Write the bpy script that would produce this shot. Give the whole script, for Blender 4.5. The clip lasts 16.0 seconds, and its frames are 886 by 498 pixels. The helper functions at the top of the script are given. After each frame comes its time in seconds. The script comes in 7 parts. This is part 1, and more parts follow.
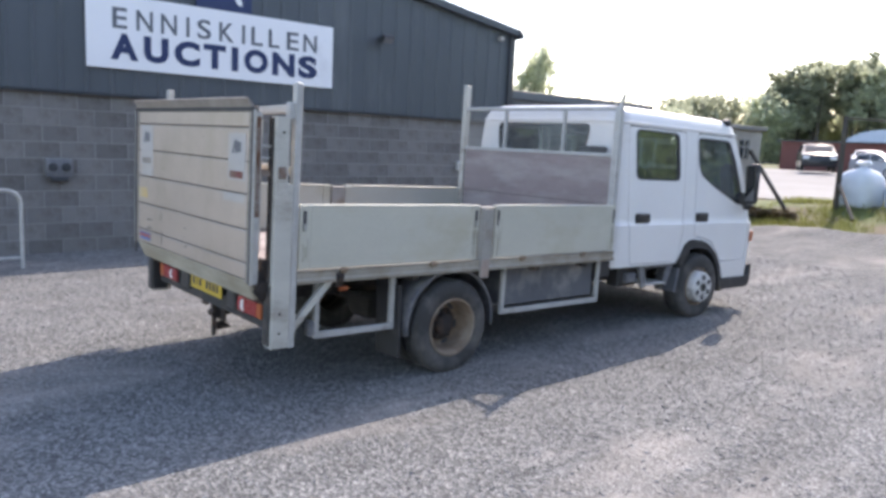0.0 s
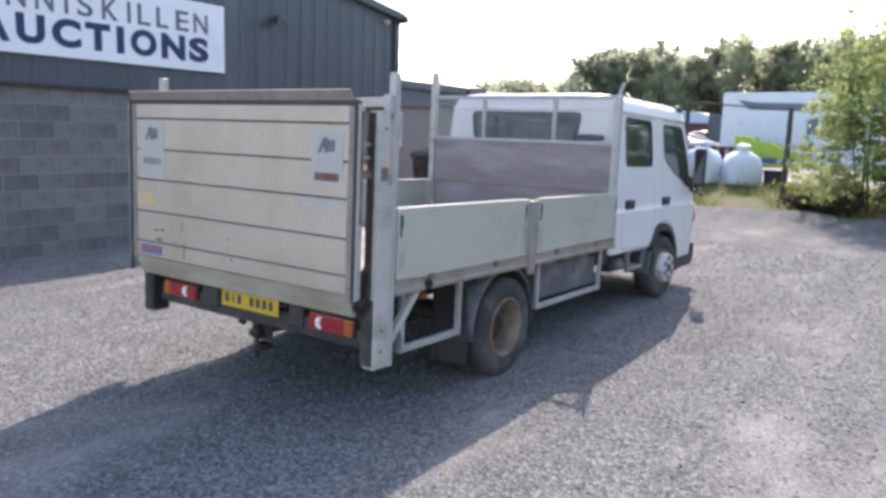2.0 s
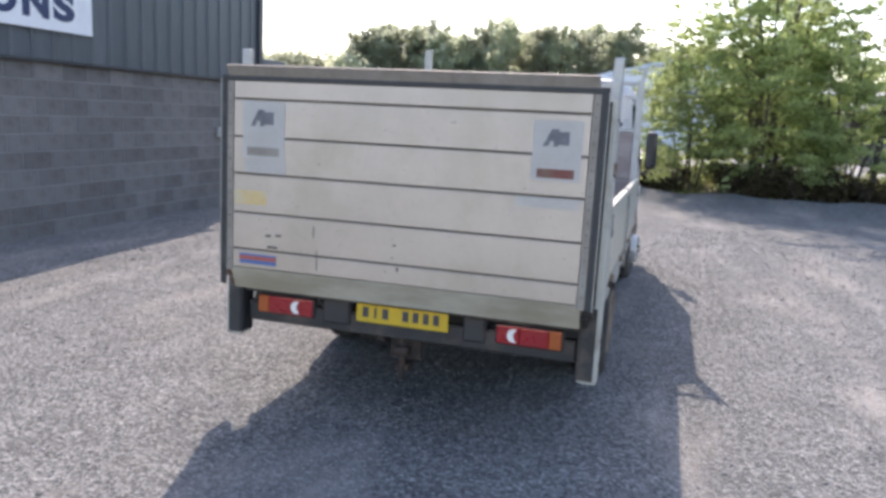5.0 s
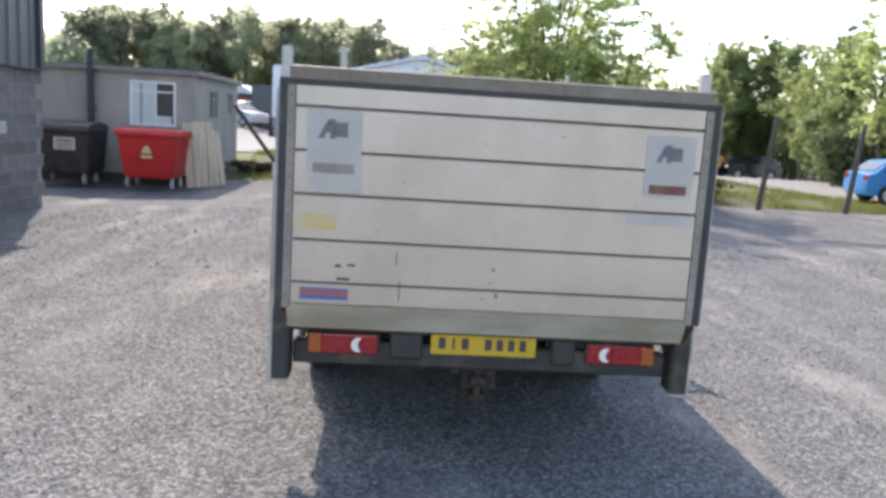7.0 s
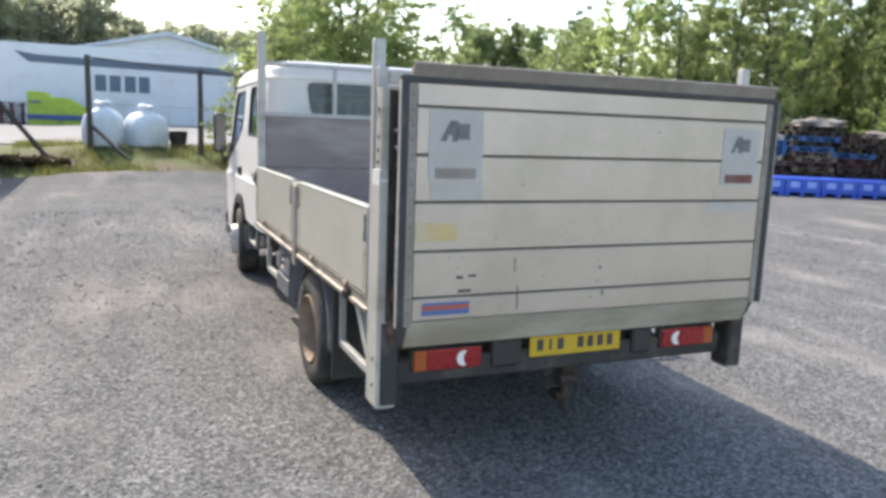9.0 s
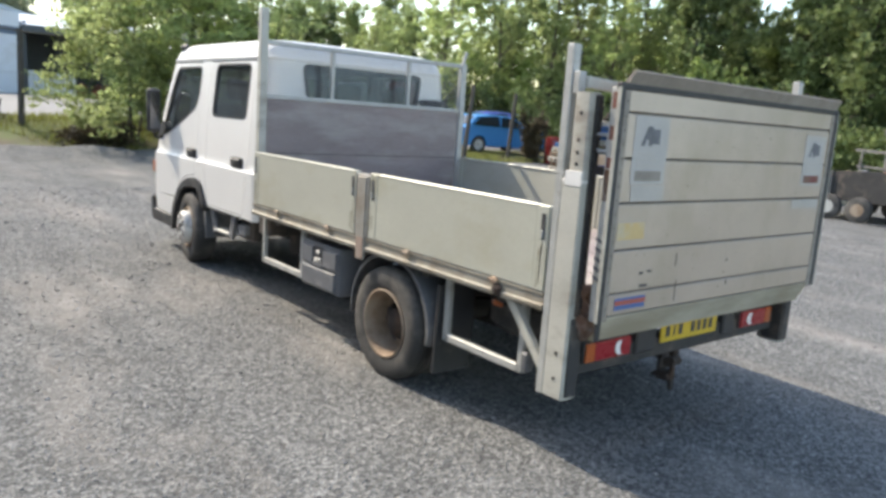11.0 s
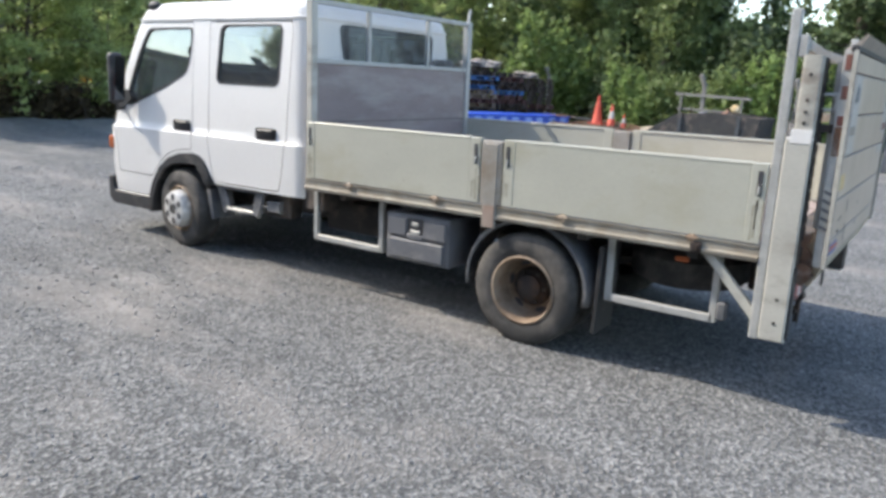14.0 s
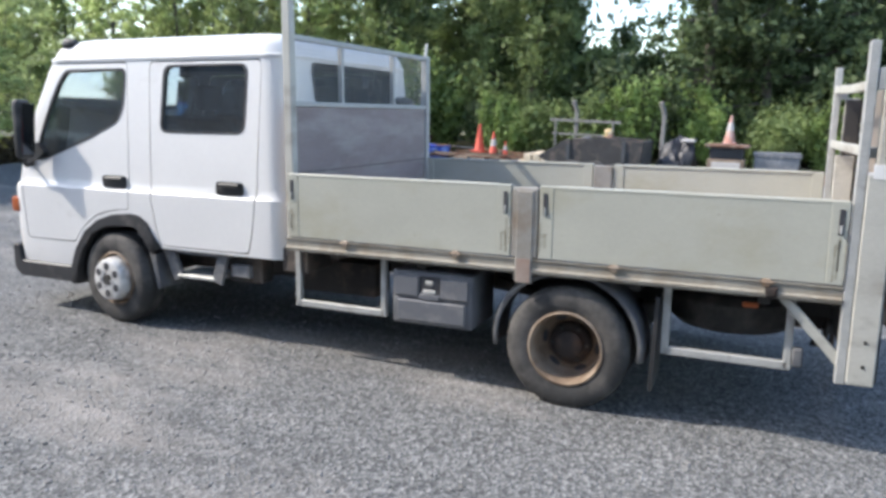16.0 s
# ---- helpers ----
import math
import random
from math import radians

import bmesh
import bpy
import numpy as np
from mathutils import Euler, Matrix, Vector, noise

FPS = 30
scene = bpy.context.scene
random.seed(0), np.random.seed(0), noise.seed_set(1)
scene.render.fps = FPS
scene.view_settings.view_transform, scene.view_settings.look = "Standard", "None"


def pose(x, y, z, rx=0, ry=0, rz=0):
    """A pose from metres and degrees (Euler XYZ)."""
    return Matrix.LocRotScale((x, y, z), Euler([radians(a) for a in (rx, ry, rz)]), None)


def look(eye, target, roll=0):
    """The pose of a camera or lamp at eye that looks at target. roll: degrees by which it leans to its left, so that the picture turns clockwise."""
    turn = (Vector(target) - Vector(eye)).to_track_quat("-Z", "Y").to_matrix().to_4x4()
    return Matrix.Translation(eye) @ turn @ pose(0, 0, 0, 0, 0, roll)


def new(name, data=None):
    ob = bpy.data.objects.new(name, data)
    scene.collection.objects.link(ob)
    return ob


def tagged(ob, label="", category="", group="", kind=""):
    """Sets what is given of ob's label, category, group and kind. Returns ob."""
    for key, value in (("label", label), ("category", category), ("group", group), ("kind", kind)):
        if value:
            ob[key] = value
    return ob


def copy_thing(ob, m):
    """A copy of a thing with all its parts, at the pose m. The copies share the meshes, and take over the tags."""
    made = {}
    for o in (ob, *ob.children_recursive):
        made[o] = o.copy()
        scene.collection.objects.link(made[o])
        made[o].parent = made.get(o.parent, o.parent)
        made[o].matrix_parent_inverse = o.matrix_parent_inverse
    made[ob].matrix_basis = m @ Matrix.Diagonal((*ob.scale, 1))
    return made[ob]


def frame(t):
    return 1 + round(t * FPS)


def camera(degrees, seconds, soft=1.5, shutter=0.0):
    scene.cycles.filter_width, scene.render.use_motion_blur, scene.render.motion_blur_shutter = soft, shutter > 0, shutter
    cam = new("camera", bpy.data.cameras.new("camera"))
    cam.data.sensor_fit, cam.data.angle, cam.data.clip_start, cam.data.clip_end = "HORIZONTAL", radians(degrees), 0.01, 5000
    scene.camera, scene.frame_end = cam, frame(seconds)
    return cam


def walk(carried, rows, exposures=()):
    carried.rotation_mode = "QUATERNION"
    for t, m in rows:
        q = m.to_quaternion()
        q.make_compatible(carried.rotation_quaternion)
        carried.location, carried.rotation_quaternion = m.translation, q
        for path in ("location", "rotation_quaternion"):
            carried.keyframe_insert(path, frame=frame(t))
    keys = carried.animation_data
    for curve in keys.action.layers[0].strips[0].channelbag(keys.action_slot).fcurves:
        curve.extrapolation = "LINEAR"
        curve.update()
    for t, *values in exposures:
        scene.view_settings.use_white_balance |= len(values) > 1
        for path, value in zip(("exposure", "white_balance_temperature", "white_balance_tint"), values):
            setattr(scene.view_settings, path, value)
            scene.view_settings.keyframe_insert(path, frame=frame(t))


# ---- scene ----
cam = camera(61.5, 16.0, soft=3.4)
PATH = [
    (0, (4.972, -1.963, 1.686), (3.471, -0.672, 1.4), 2.6),
    (0.5, (4.667, -2.259, 1.682), (3.288, -0.833, 1.428), 3.0),
    (1, (4.312, -2.519, 1.695), (3.015, -1.028, 1.387), 3.7),
    (1.5, (3.913, -2.645, 1.707), (2.664, -1.11, 1.416), 3.7),
    (2, (3.534, -2.875, 1.687), (2.406, -1.253, 1.377), 1.8),
    (2.5, (3.212, -3.034, 1.694), (2.152, -1.369, 1.373), 2.4),
    (3, (2.813, -3.128, 1.689), (1.866, -1.392, 1.393), 2.8),
    (3.5, (2.459, -3.328, 1.672), (1.644, -1.529, 1.354), 3.5),
    (4, (2.085, -3.453, 1.666), (1.355, -1.619, 1.348), 3.5),
    (6.5, (-0.019, -3.5, 1.692), (-0.102, -1.542, 1.294), 2.9),
    (7, (-0.463, -3.38, 1.677), (-0.332, -1.412, 1.344), 3.6),
    (7.5, (-0.873, -3.271, 1.683), (-0.624, -1.316, 1.343), 4.9),
    (8, (-1.342, -3.229, 1.708), (-0.915, -1.323, 1.278), 5.7),
    (8.5, (-1.667, -3.049, 1.683), (-1.073, -1.177, 1.308), 3.7),
    (11, (-3.529, -2.005, 1.686), (-2.281, -0.49, 1.304), 4.8),
    (11.5, (-3.822, -1.748, 1.661), (-2.596, -0.219, 1.264), 2.8),
    (12, (-4.172, -1.533, 1.626), (-2.784, -0.156, 1.203), 1.6),
    (12.5, (-4.409, -1.271, 1.612), (-2.974, 0.058, 1.196), 3.3),
    (13, (-4.602, -0.96, 1.614), (-3.128, 0.311, 1.155), 4.3),
    (13.5, (-4.828, -0.721, 1.618), (-3.256, 0.441, 1.193), 1.5),
    (14, (-4.883, -0.473, 1.612), (-3.276, 0.624, 1.148), 3.5),
    (14.5, (-4.812, -0.223, 1.644), (-3.15, 0.817, 1.248), 2.8),
    (15, (-4.841, 0.09, 1.636), (-3.069, 0.962, 1.318), 0.5),
    (15.5, (-4.895, 0.396, 1.642), (-3.099, 1.185, 1.25), 1.4),
    (16, (-4.906, 0.649, 1.639), (-3.102, 1.427, 1.265), 1.8),
]
walk(cam, [(t, look(eye, target, roll)) for t, eye, target, roll in PATH],
     [(0, 1.75, 7050, 17), (4, 1.73, 7100, 18), (7, 1.69, 7200, 16), (8.5, 1.64, 7250, 13), (11, 1.57, 7350, 8), (13, 1.56, 7100, 8), (14, 1.56, 6850, 9), (16, 1.56, 6600, 10)])

# ---- light ----
SUN = Vector((-0.36, 1.03, 1.0)).normalized()
world = bpy.data.worlds.new("sky")
scene.world = world
world.use_nodes = True
sky = world.node_tree.nodes.new("ShaderNodeTexSky")
sky.sky_type = "NISHITA"
sky.sun_disc = False
sky.sun_elevation = math.asin(SUN.z)
sky.sun_rotation = math.atan2(SUN.x, SUN.y)
sky.dust_density = 1.0
sky.air_density = 1.0
world.node_tree.nodes["Background"].inputs[1].default_value = 0.15
world.node_tree.links.new(sky.outputs[0], world.node_tree.nodes["Background"].inputs[0])
sun = new("sun", bpy.data.lights.new("sun", "SUN"))
sun.data.energy, sun.data.angle, sun.data.color = 2.0, radians(0.6), (1.0, 0.94, 0.86)
sun.matrix_world = look(SUN * 60, (0, 0, 0))


# ---- materials ----
def material(name, colour, rough=0.6, metal=0.0, vary=0.12, scale=6.0, fine=60.0, bump=0.15, dirt=None, dirt_at=0.62,
             spread=0.1, random_piece=0.0, stretch=(1, 1, 1), island=False, spec=0.5, specks=None):
    """A surface with mottling at two scales, stains of a second colour and fine relief."""
    m = bpy.data.materials.new(name)
    m.use_nodes = True
    t = m.node_tree
    N, L = t.nodes.new, t.links.new
    s = t.nodes["Principled BSDF"]
    co = N("ShaderNodeTexCoord")
    mp = N("ShaderNodeMapping")
    mp.inputs["Scale"].default_value = stretch
    L(co.outputs["Object"], mp.inputs["Vector"])
    big, small = N("ShaderNodeTexNoise"), N("ShaderNodeTexNoise")
    for n, sc, det in ((big, scale, 5), (small, fine, 4)):
        n.inputs["Scale"].default_value = sc
        n.inputs["Detail"].default_value = det
        L(mp.outputs[0], n.inputs["Vector"])
    mix = N("ShaderNodeMix")
    mix.data_type = "FLOAT"
    mix.inputs[0].default_value = 0.4
    L(big.outputs[0], mix.inputs[2])
    L(small.outputs[0], mix.inputs[3])
    ramp = N("ShaderNodeValToRGB")
    c = Vector(colour)
    ramp.color_ramp.elements[0].position, ramp.color_ramp.elements[1].position = 0.32, 0.68
    ramp.color_ramp.elements[0].color = (*(c * (1 - vary)), 1)
    ramp.color_ramp.elements[1].color = (*[min(v, 0.95) for v in c * (1 + vary)], 1)
    L(mix.outputs[0], ramp.inputs[0])
    out = ramp.outputs[0]
    if dirt:
        st = N("ShaderNodeTexNoise")
        st.inputs["Scale"].default_value = scale * 0.6
        st.inputs["Detail"].default_value = 8
        st.inputs["Roughness"].default_value = 0.68
        L(mp.outputs[0], st.inputs["Vector"])
        r2 = N("ShaderNodeValToRGB")
        r2.color_ramp.elements[0].position = dirt_at - spread
        r2.color_ramp.elements[1].position = dirt_at + spread
        L(st.outputs[0], r2.inputs[0])
        mc = N("ShaderNodeMix")
        mc.data_type = "RGBA"
        mc.inputs[7].default_value = (*dirt, 1)
        L(r2.outputs[0], mc.inputs[0])
        L(out, mc.inputs[6])
        out = mc.outputs[2]
    if specks:  # colour, scale, amount: small marks and scuffs
        sn, rs, ms = N("ShaderNodeTexNoise"), N("ShaderNodeValToRGB"), N("ShaderNodeMix")
        sn.inputs["Scale"].default_value, sn.inputs["Detail"].default_value, sn.inputs["Roughness"].default_value = specks[1], 3, 0.7
        L(co.outputs["Object"], sn.inputs["Vector"])
        rs.color_ramp.elements[0].position, rs.color_ramp.elements[1].position = specks[2], specks[2] + 0.07
        L(sn.outputs[0], rs.inputs[0])
        ms.data_type = "RGBA"
        ms.inputs[7].default_value = (*specks[0], 1)
        L(rs.outputs[0], ms.inputs[0])
        L(out, ms.inputs[6])
        out = ms.outputs[2]
    if random_piece:
        hs = N("ShaderNodeHueSaturation")
        if island:
            gi = N("ShaderNodeNewGeometry")
            ro = gi.outputs["Random Per Island"]
        else:
            oi = N("ShaderNodeObjectInfo")
            ro = oi.outputs["Random"]
        mr = N("ShaderNodeMapRange")
        mr.inputs[3].default_value, mr.inputs[4].default_value = 1 - random_piece, 1 + random_piece
        L(ro, mr.inputs[0])
        L(mr.outputs[0], hs.inputs["Value"])
        L(out, hs.inputs["Color"])
        out = hs.outputs[0]
    L(out, s.inputs["Base Color"])
    s.inputs["Metallic"].default_value = metal
    s.inputs["Specular IOR Level"].default_value = spec
    rr = N("ShaderNodeMapRange")
    rr.inputs[3].default_value, rr.inputs[4].default_value = max(rough - 0.12, 0.02), min(rough + 0.12, 1)
    L(small.outputs[0], rr.inputs[0])
    L(rr.outputs[0], s.inputs["Roughness"])
    if bump:
        b = N("ShaderNodeBump")
        b.inputs["Strength"].default_value = bump
        b.inputs["Distance"].default_value = 0.01
        L(mix.outputs[0], b.inputs["Height"])
        L(b.outputs[0], s.inputs["Normal"])
    return m


def glass(name, tint=(0.75, 0.85, 0.85), rough=0.02, ior=2.0, dusty=0.05):
    m = bpy.data.materials.new(name)
    m.use_nodes = True
    t = m.node_tree
    t.nodes.clear()
    o, mx = t.nodes.new("ShaderNodeOutputMaterial"), t.nodes.new("ShaderNodeMixShader")
    tr, gl, fr = t.nodes.new("ShaderNodeBsdfTransparent"), t.nodes.new("ShaderNodeBsdfGlossy"), t.nodes.new("ShaderNodeFresnel")
    tr.inputs[0].default_value = (*tint, 1)
    # reflections are tinted blue here, bluer than the sky they mirror
    gl.inputs["Color"].default_value = (0.82, 0.93, 1.0, 1)
    gl.inputs["Roughness"].default_value = rough
    fr.inputs[0].default_value = ior
    t.links.new(fr.outputs[0], mx.inputs[0])
    # diffuse film: some dust, and a stand-in for sky sheen on the panes
    dust_sheen, film = t.nodes.new("ShaderNodeBsdfDiffuse"), t.nodes.new("ShaderNodeMixShader")
    dust_sheen.inputs[0].default_value = (0.42, 0.45, 0.47, 1)
    film.inputs[0].default_value = dusty
    t.links.new(tr.outputs[0], film.inputs[1])
    t.links.new(dust_sheen.outputs[0], film.inputs[2])
    t.links.new(film.outputs[0], mx.inputs[1])
    t.links.new(gl.outputs[0], mx.inputs[2])
    t.links.new(mx.outputs[0], o.inputs[0])
    return m


M = {}
M["white"] = material("white_paint", (0.73, 0.72, 0.70), 0.35, vary=0.03, scale=2, fine=30, bump=0.02, dirt=(0.5, 0.48, 0.44), dirt_at=0.72)
M["trim"] = material("cab_lining", (0.16, 0.16, 0.17), 0.8)
M["black"] = material("black_plastic", (0.03, 0.03, 0.032), 0.55, vary=0.25, dirt=(0.12, 0.11, 0.1), dirt_at=0.66)
M["rubber"] = material("tyre_rubber", (0.042, 0.041, 0.04), 0.85, vary=0.25, fine=40, dirt=(0.12, 0.11, 0.1), dirt_at=0.57, bump=0.3)
M["alu"] = material("weathered_aluminium", (0.46, 0.45, 0.40), 0.55, 0.05, vary=0.1, scale=3, fine=45, bump=0.06, dirt=(0.27, 0.24, 0.2), dirt_at=0.58, stretch=(1, 1, 2.2))
M["board"] = material("painted_side_board", (0.465, 0.462, 0.39), 0.34, 0.05, vary=0.07, scale=2.5, fine=40, bump=0.04, dirt=(0.40, 0.38, 0.28), dirt_at=0.6, stretch=(1, 1.1, 2), specks=((0.22, 0.18, 0.12), 30, 0.7), spec=1.0)
M["panel"] = material("scuffed_lift_plank", (0.51, 0.44, 0.385), 0.5, 0.8, vary=0.09, scale=3, fine=30, bump=0.05, dirt=(0.44, 0.38, 0.315), dirt_at=0.58, stretch=(0.9, 1, 0.8), specks=((0.24, 0.2, 0.16), 38, 0.67))
M["galv"] = material("galvanised_steel", (0.42, 0.42, 0.4), 0.5, 0.2, vary=0.15, scale=12, fine=80, bump=0.05, dirt=(0.25, 0.22, 0.19), dirt_at=0.68)
M["rust"] = material("rusty_steel", (0.15, 0.08, 0.05), 0.85, 0.1, vary=0.35, scale=14, bump=0.3, dirt=(0.3, 0.27, 0.24), dirt_at=0.6)
M["rim"] = material("dusty_rusted_rim", (0.225, 0.16, 0.11), 0.7, 0.2, vary=0.3, scale=9, bump=0.2, dirt=(0.31, 0.255, 0.2), dirt_at=0.55)
M["silver"] = material("silver_wheel_paint", (0.6, 0.59, 0.57), 0.4, 0.15, vary=0.12, scale=12, dirt=(0.22, 0.19, 0.16), dirt_at=0.62)
M["ply"] = material("grey_brown_plywood", (0.25, 0.207, 0.20), 0.8, vary=0.18, scale=4, fine=50, bump=0.12, dirt=(0.36, 0.325, 0.3), dirt_at=0.58, stretch=(0.5, 1, 2))
M["chassis"] = material("chassis_paint", (0.035, 0.033, 0.032), 0.75, vary=0.3, dirt=(0.13, 0.1, 0.08), dirt_at=0.6)
M["toolbox"] = material("grey_plastic_box", (0.125, 0.13, 0.142), 0.55, vary=0.12, dirt=(0.28, 0.27, 0.26), dirt_at=0.62)
M["guard"] = material("mudguard_plastic", (0.1, 0.105, 0.115), 0.6, vary=0.15, dirt=(0.25, 0.24, 0.23), dirt_at=0.58)
M["redlens"] = material("red_lens", (0.27, 0.014, 0.02), 0.3, vary=0.15, bump=0.05)
M["dullred"] = material("dull_red_mark", (0.17, 0.05, 0.04), 0.6, vary=0.2, dirt=(0.2, 0.14, 0.1), dirt_at=0.6)
M["amber"] = material("amber_lens", (0.36, 0.085, 0.02), 0.35, vary=0.1, bump=0.05)
M["clear"] = material("clear_lens", (0.75, 0.75, 0.75), 0.15, vary=0.05, bump=0.05)
M["yellow"] = material("yellow_plate", (0.52, 0.36, 0.025), 0.4, vary=0.05, dirt=(0.45, 0.35, 0.08), dirt_at=0.68)
M["ink"] = material("dark_ink", (0.05, 0.05, 0.055), 0.6, vary=0.1, bump=0.0)
M["sticker"] = material("faded_sticker", (0.46, 0.43, 0.40), 0.7, vary=0.06, scale=10, dirt=(0.48, 0.455, 0.42), dirt_at=0.56)
M["stick_y"] = material("faded_yellow_sticker", (0.58, 0.42, 0.2), 0.6, vary=0.08, scale=12, dirt=(0.5, 0.47, 0.38), dirt_at=0.55)
M["stick_r"] = material("red_sticker", (0.42, 0.1, 0.07), 0.5)
M["stick_b"] = material("blue_sticker", (0.08, 0.14, 0.32), 0.5)
M["ghost"] = material("old_glue_mark", (0.45, 0.415, 0.375), 0.6, vary=0.08)
M["hitch"] = material("rusty_black_hitch", (0.035, 0.028, 0.025), 0.8, 0.1, vary=0.4, scale=14, bump=0.3, dirt=(0.09, 0.05, 0.032), dirt_at=0.58)
M["seat"] = material("seat_cloth", (0.05, 0.05, 0.055), 0.9, vary=0.2)
M["rearglass"] = glass("rear_window_glass", (0.4, 0.45, 0.45), ior=1.45)
M["glass"] = glass("window_glass", (0.42, 0.5, 0.53), ior=2.7, dusty=0.08)
M["panel"].node_tree.nodes["Principled BSDF"].inputs["Specular IOR Level"].default_value = 0.12
M["sticker"].node_tree.nodes["Principled BSDF"].inputs["Specular IOR Level"].default_value = 0.15
M["postgrey"] = material("dirty_grey_post", (0.3, 0.285, 0.255), 0.65, 0.15, vary=0.15, scale=7, bump=0.1, dirt=(0.2, 0.155, 0.115), dirt_at=0.6)
M["rail"] = material("dirty_edge_rail", (0.33, 0.305, 0.255), 0.6, 0.05, vary=0.15, scale=4, fine=30, bump=0.08, dirt=(0.23, 0.19, 0.14), dirt_at=0.54)
M["lip"] = material("grimy_lower_plate", (0.44, 0.40, 0.32), 0.75, 0.0, vary=0.1, scale=3, fine=30, bump=0.06, dirt=(0.3, 0.26, 0.19), dirt_at=0.52, stretch=(0.5, 1, 1.6))
M["rustwash"] = material("rust_washed_steel", (0.29, 0.205, 0.165), 0.75, 0.05, vary=0.2, scale=6, bump=0.1, dirt=(0.36, 0.31, 0.27), dirt_at=0.58)
M["stain"] = material("brown_board_stain", (0.27, 0.245, 0.185), 0.6, 0.0, vary=0.3, scale=14, fine=60, dirt=(0.38, 0.365, 0.29), dirt_at=0.5)
M["joint"] = material("grimy_joint", (0.12, 0.1, 0.08), 0.8, vary=0.3)
M["tip"] = material("brown_stained_steel", (0.27, 0.235, 0.2), 0.7, 0.1, vary=0.2, scale=5, fine=40, bump=0.15, dirt=(0.36, 0.33, 0.29), dirt_at=0.6)


# ---- mesh helpers ----
def merge(bm, tmp, m=None):
    if m is not None:
        tmp.transform(m)
    me = bpy.data.meshes.new("tmp")
    tmp.to_mesh(me)
    tmp.free()
    bm.from_mesh(me)
    bpy.data.meshes.remove(me)
    return bm


def box(bm, x, y, z, bev=0.0, m=None, seg=1):
    """A box between the pairs x, y and z, with bevelled edges."""
    t = bmesh.new()
    bmesh.ops.create_cube(t, size=1)
    for v in t.verts:
        v.co = Vector(((x[0] + x[1]) / 2 + v.co.x * (x[1] - x[0]), (y[0] + y[1]) / 2 + v.co.y * (y[1] - y[0]), (z[0] + z[1]) / 2 + v.co.z * (z[1] - z[0])))
    if bev:
        bmesh.ops.bevel(t, geom=t.edges[:], offset=bev, segments=seg, affect="EDGES", profile=0.5)
    return merge(bm, t, m)


def rod(bm, p, q, r, n=10, r2=None, turn=0.0):
    """A round (or, with n=4, square) bar from p to q."""
    p, q = Vector(p), Vector(q)
    t = bmesh.new()
    bmesh.ops.create_cone(t, cap_ends=True, segments=n, radius1=r, radius2=r if r2 is None else r2, depth=(q - p).length)
    rot = (q - p).to_track_quat("Z", "Y").to_matrix().to_4x4() @ Matrix.Rotation(turn, 4, "Z")
    return merge(bm, t, Matrix.Translation((p + q) / 2) @ rot)


def bar(bm, p, q, w, h, bev=0.004, up=(0, 0, 1)):
    """A rectangular bar from p to q, w wide and h high, whose height lies along up."""
    p, q, u = Vector(p), Vector(q), Vector(up)
    d = (q - p).normalized()
    s = d.cross(u).normalized()
    u = s.cross(d)
    t = bmesh.new()
    box(t, (-w / 2, w / 2), (0, (q - p).length), (-h / 2, h / 2), bev)
    m = Matrix((s, d, u)).transposed().to_4x4()
    return merge(bm, t, Matrix.Translation(p) @ m)


def lathe(bm, prof, n=32, m=None, caps=True):
    """Turns (radius, height) pairs round z."""
    t = bmesh.new()
    rings = [[t.verts.new((r * math.cos(2 * math.pi * i / n), r * math.sin(2 * math.pi * i / n), h)) for i in range(n)] for r, h in prof]
    for a, b in zip(rings, rings[1:]):
        for i in range(n):
            t.faces.new((a[i], a[(i + 1) % n], b[(i + 1) % n], b[i]))
    caps = caps and prof[0] != prof[-1]
    if caps and prof[0][0] > 1e-4:
        t.faces.new(rings[0][::-1])
    if caps and prof[-1][0] > 1e-4:
        t.faces.new(rings[-1])
    bmesh.ops.remove_doubles(t, verts=t.verts[:], dist=1e-5)
    bmesh.ops.recalc_face_normals(t, faces=t.faces[:])
    return merge(bm, t, m)


def prism(bm, pts, lo, hi, axis="x", bev=0.0, m=None):
    """Extrudes a polygon along an axis. The points are (y, z), (x, z) or (x, y)."""
    t = bmesh.new()
    def at(a, b, c):
        return {"x": (c, a, b), "y": (a, c, b), "z": (a, b, c)}[axis]
    lows = [t.verts.new(at(a, b, lo)) for a, b in pts]
    highs = [t.verts.new(at(a, b, hi)) for a, b in pts]
    t.faces.new(lows)
    t.faces.new(highs[::-1])
    n = len(pts)
    for i in range(n):
        t.faces.new((lows[(i + 1) % n], lows[i], highs[i], highs[(i + 1) % n]))
    bmesh.ops.recalc_face_normals(t, faces=t.faces[:])
    if bev:
        bmesh.ops.bevel(t, geom=t.edges[:], offset=bev, segments=1, affect="EDGES")
    return merge(bm, t, m)


def rounded(pts, r, n=4):
    """Rounds the corners of a polygon."""
    out = []
    k = len(pts)
    for i in range(k):
        p, a, b = Vector(pts[i]), Vector(pts[i - 1]), Vector(pts[(i + 1) % k])
        u, v = (a - p), (b - p)
        d = min(r, u.length * 0.45, v.length * 0.45)
        s, e = p + u.normalized() * d, p + v.normalized() * d
        for j in range(n + 1):
            f = j / n
            q = s * (1 - f) ** 2 + p * 2 * f * (1 - f) + e * f * f
            out.append((q.x, q.y))
    return out


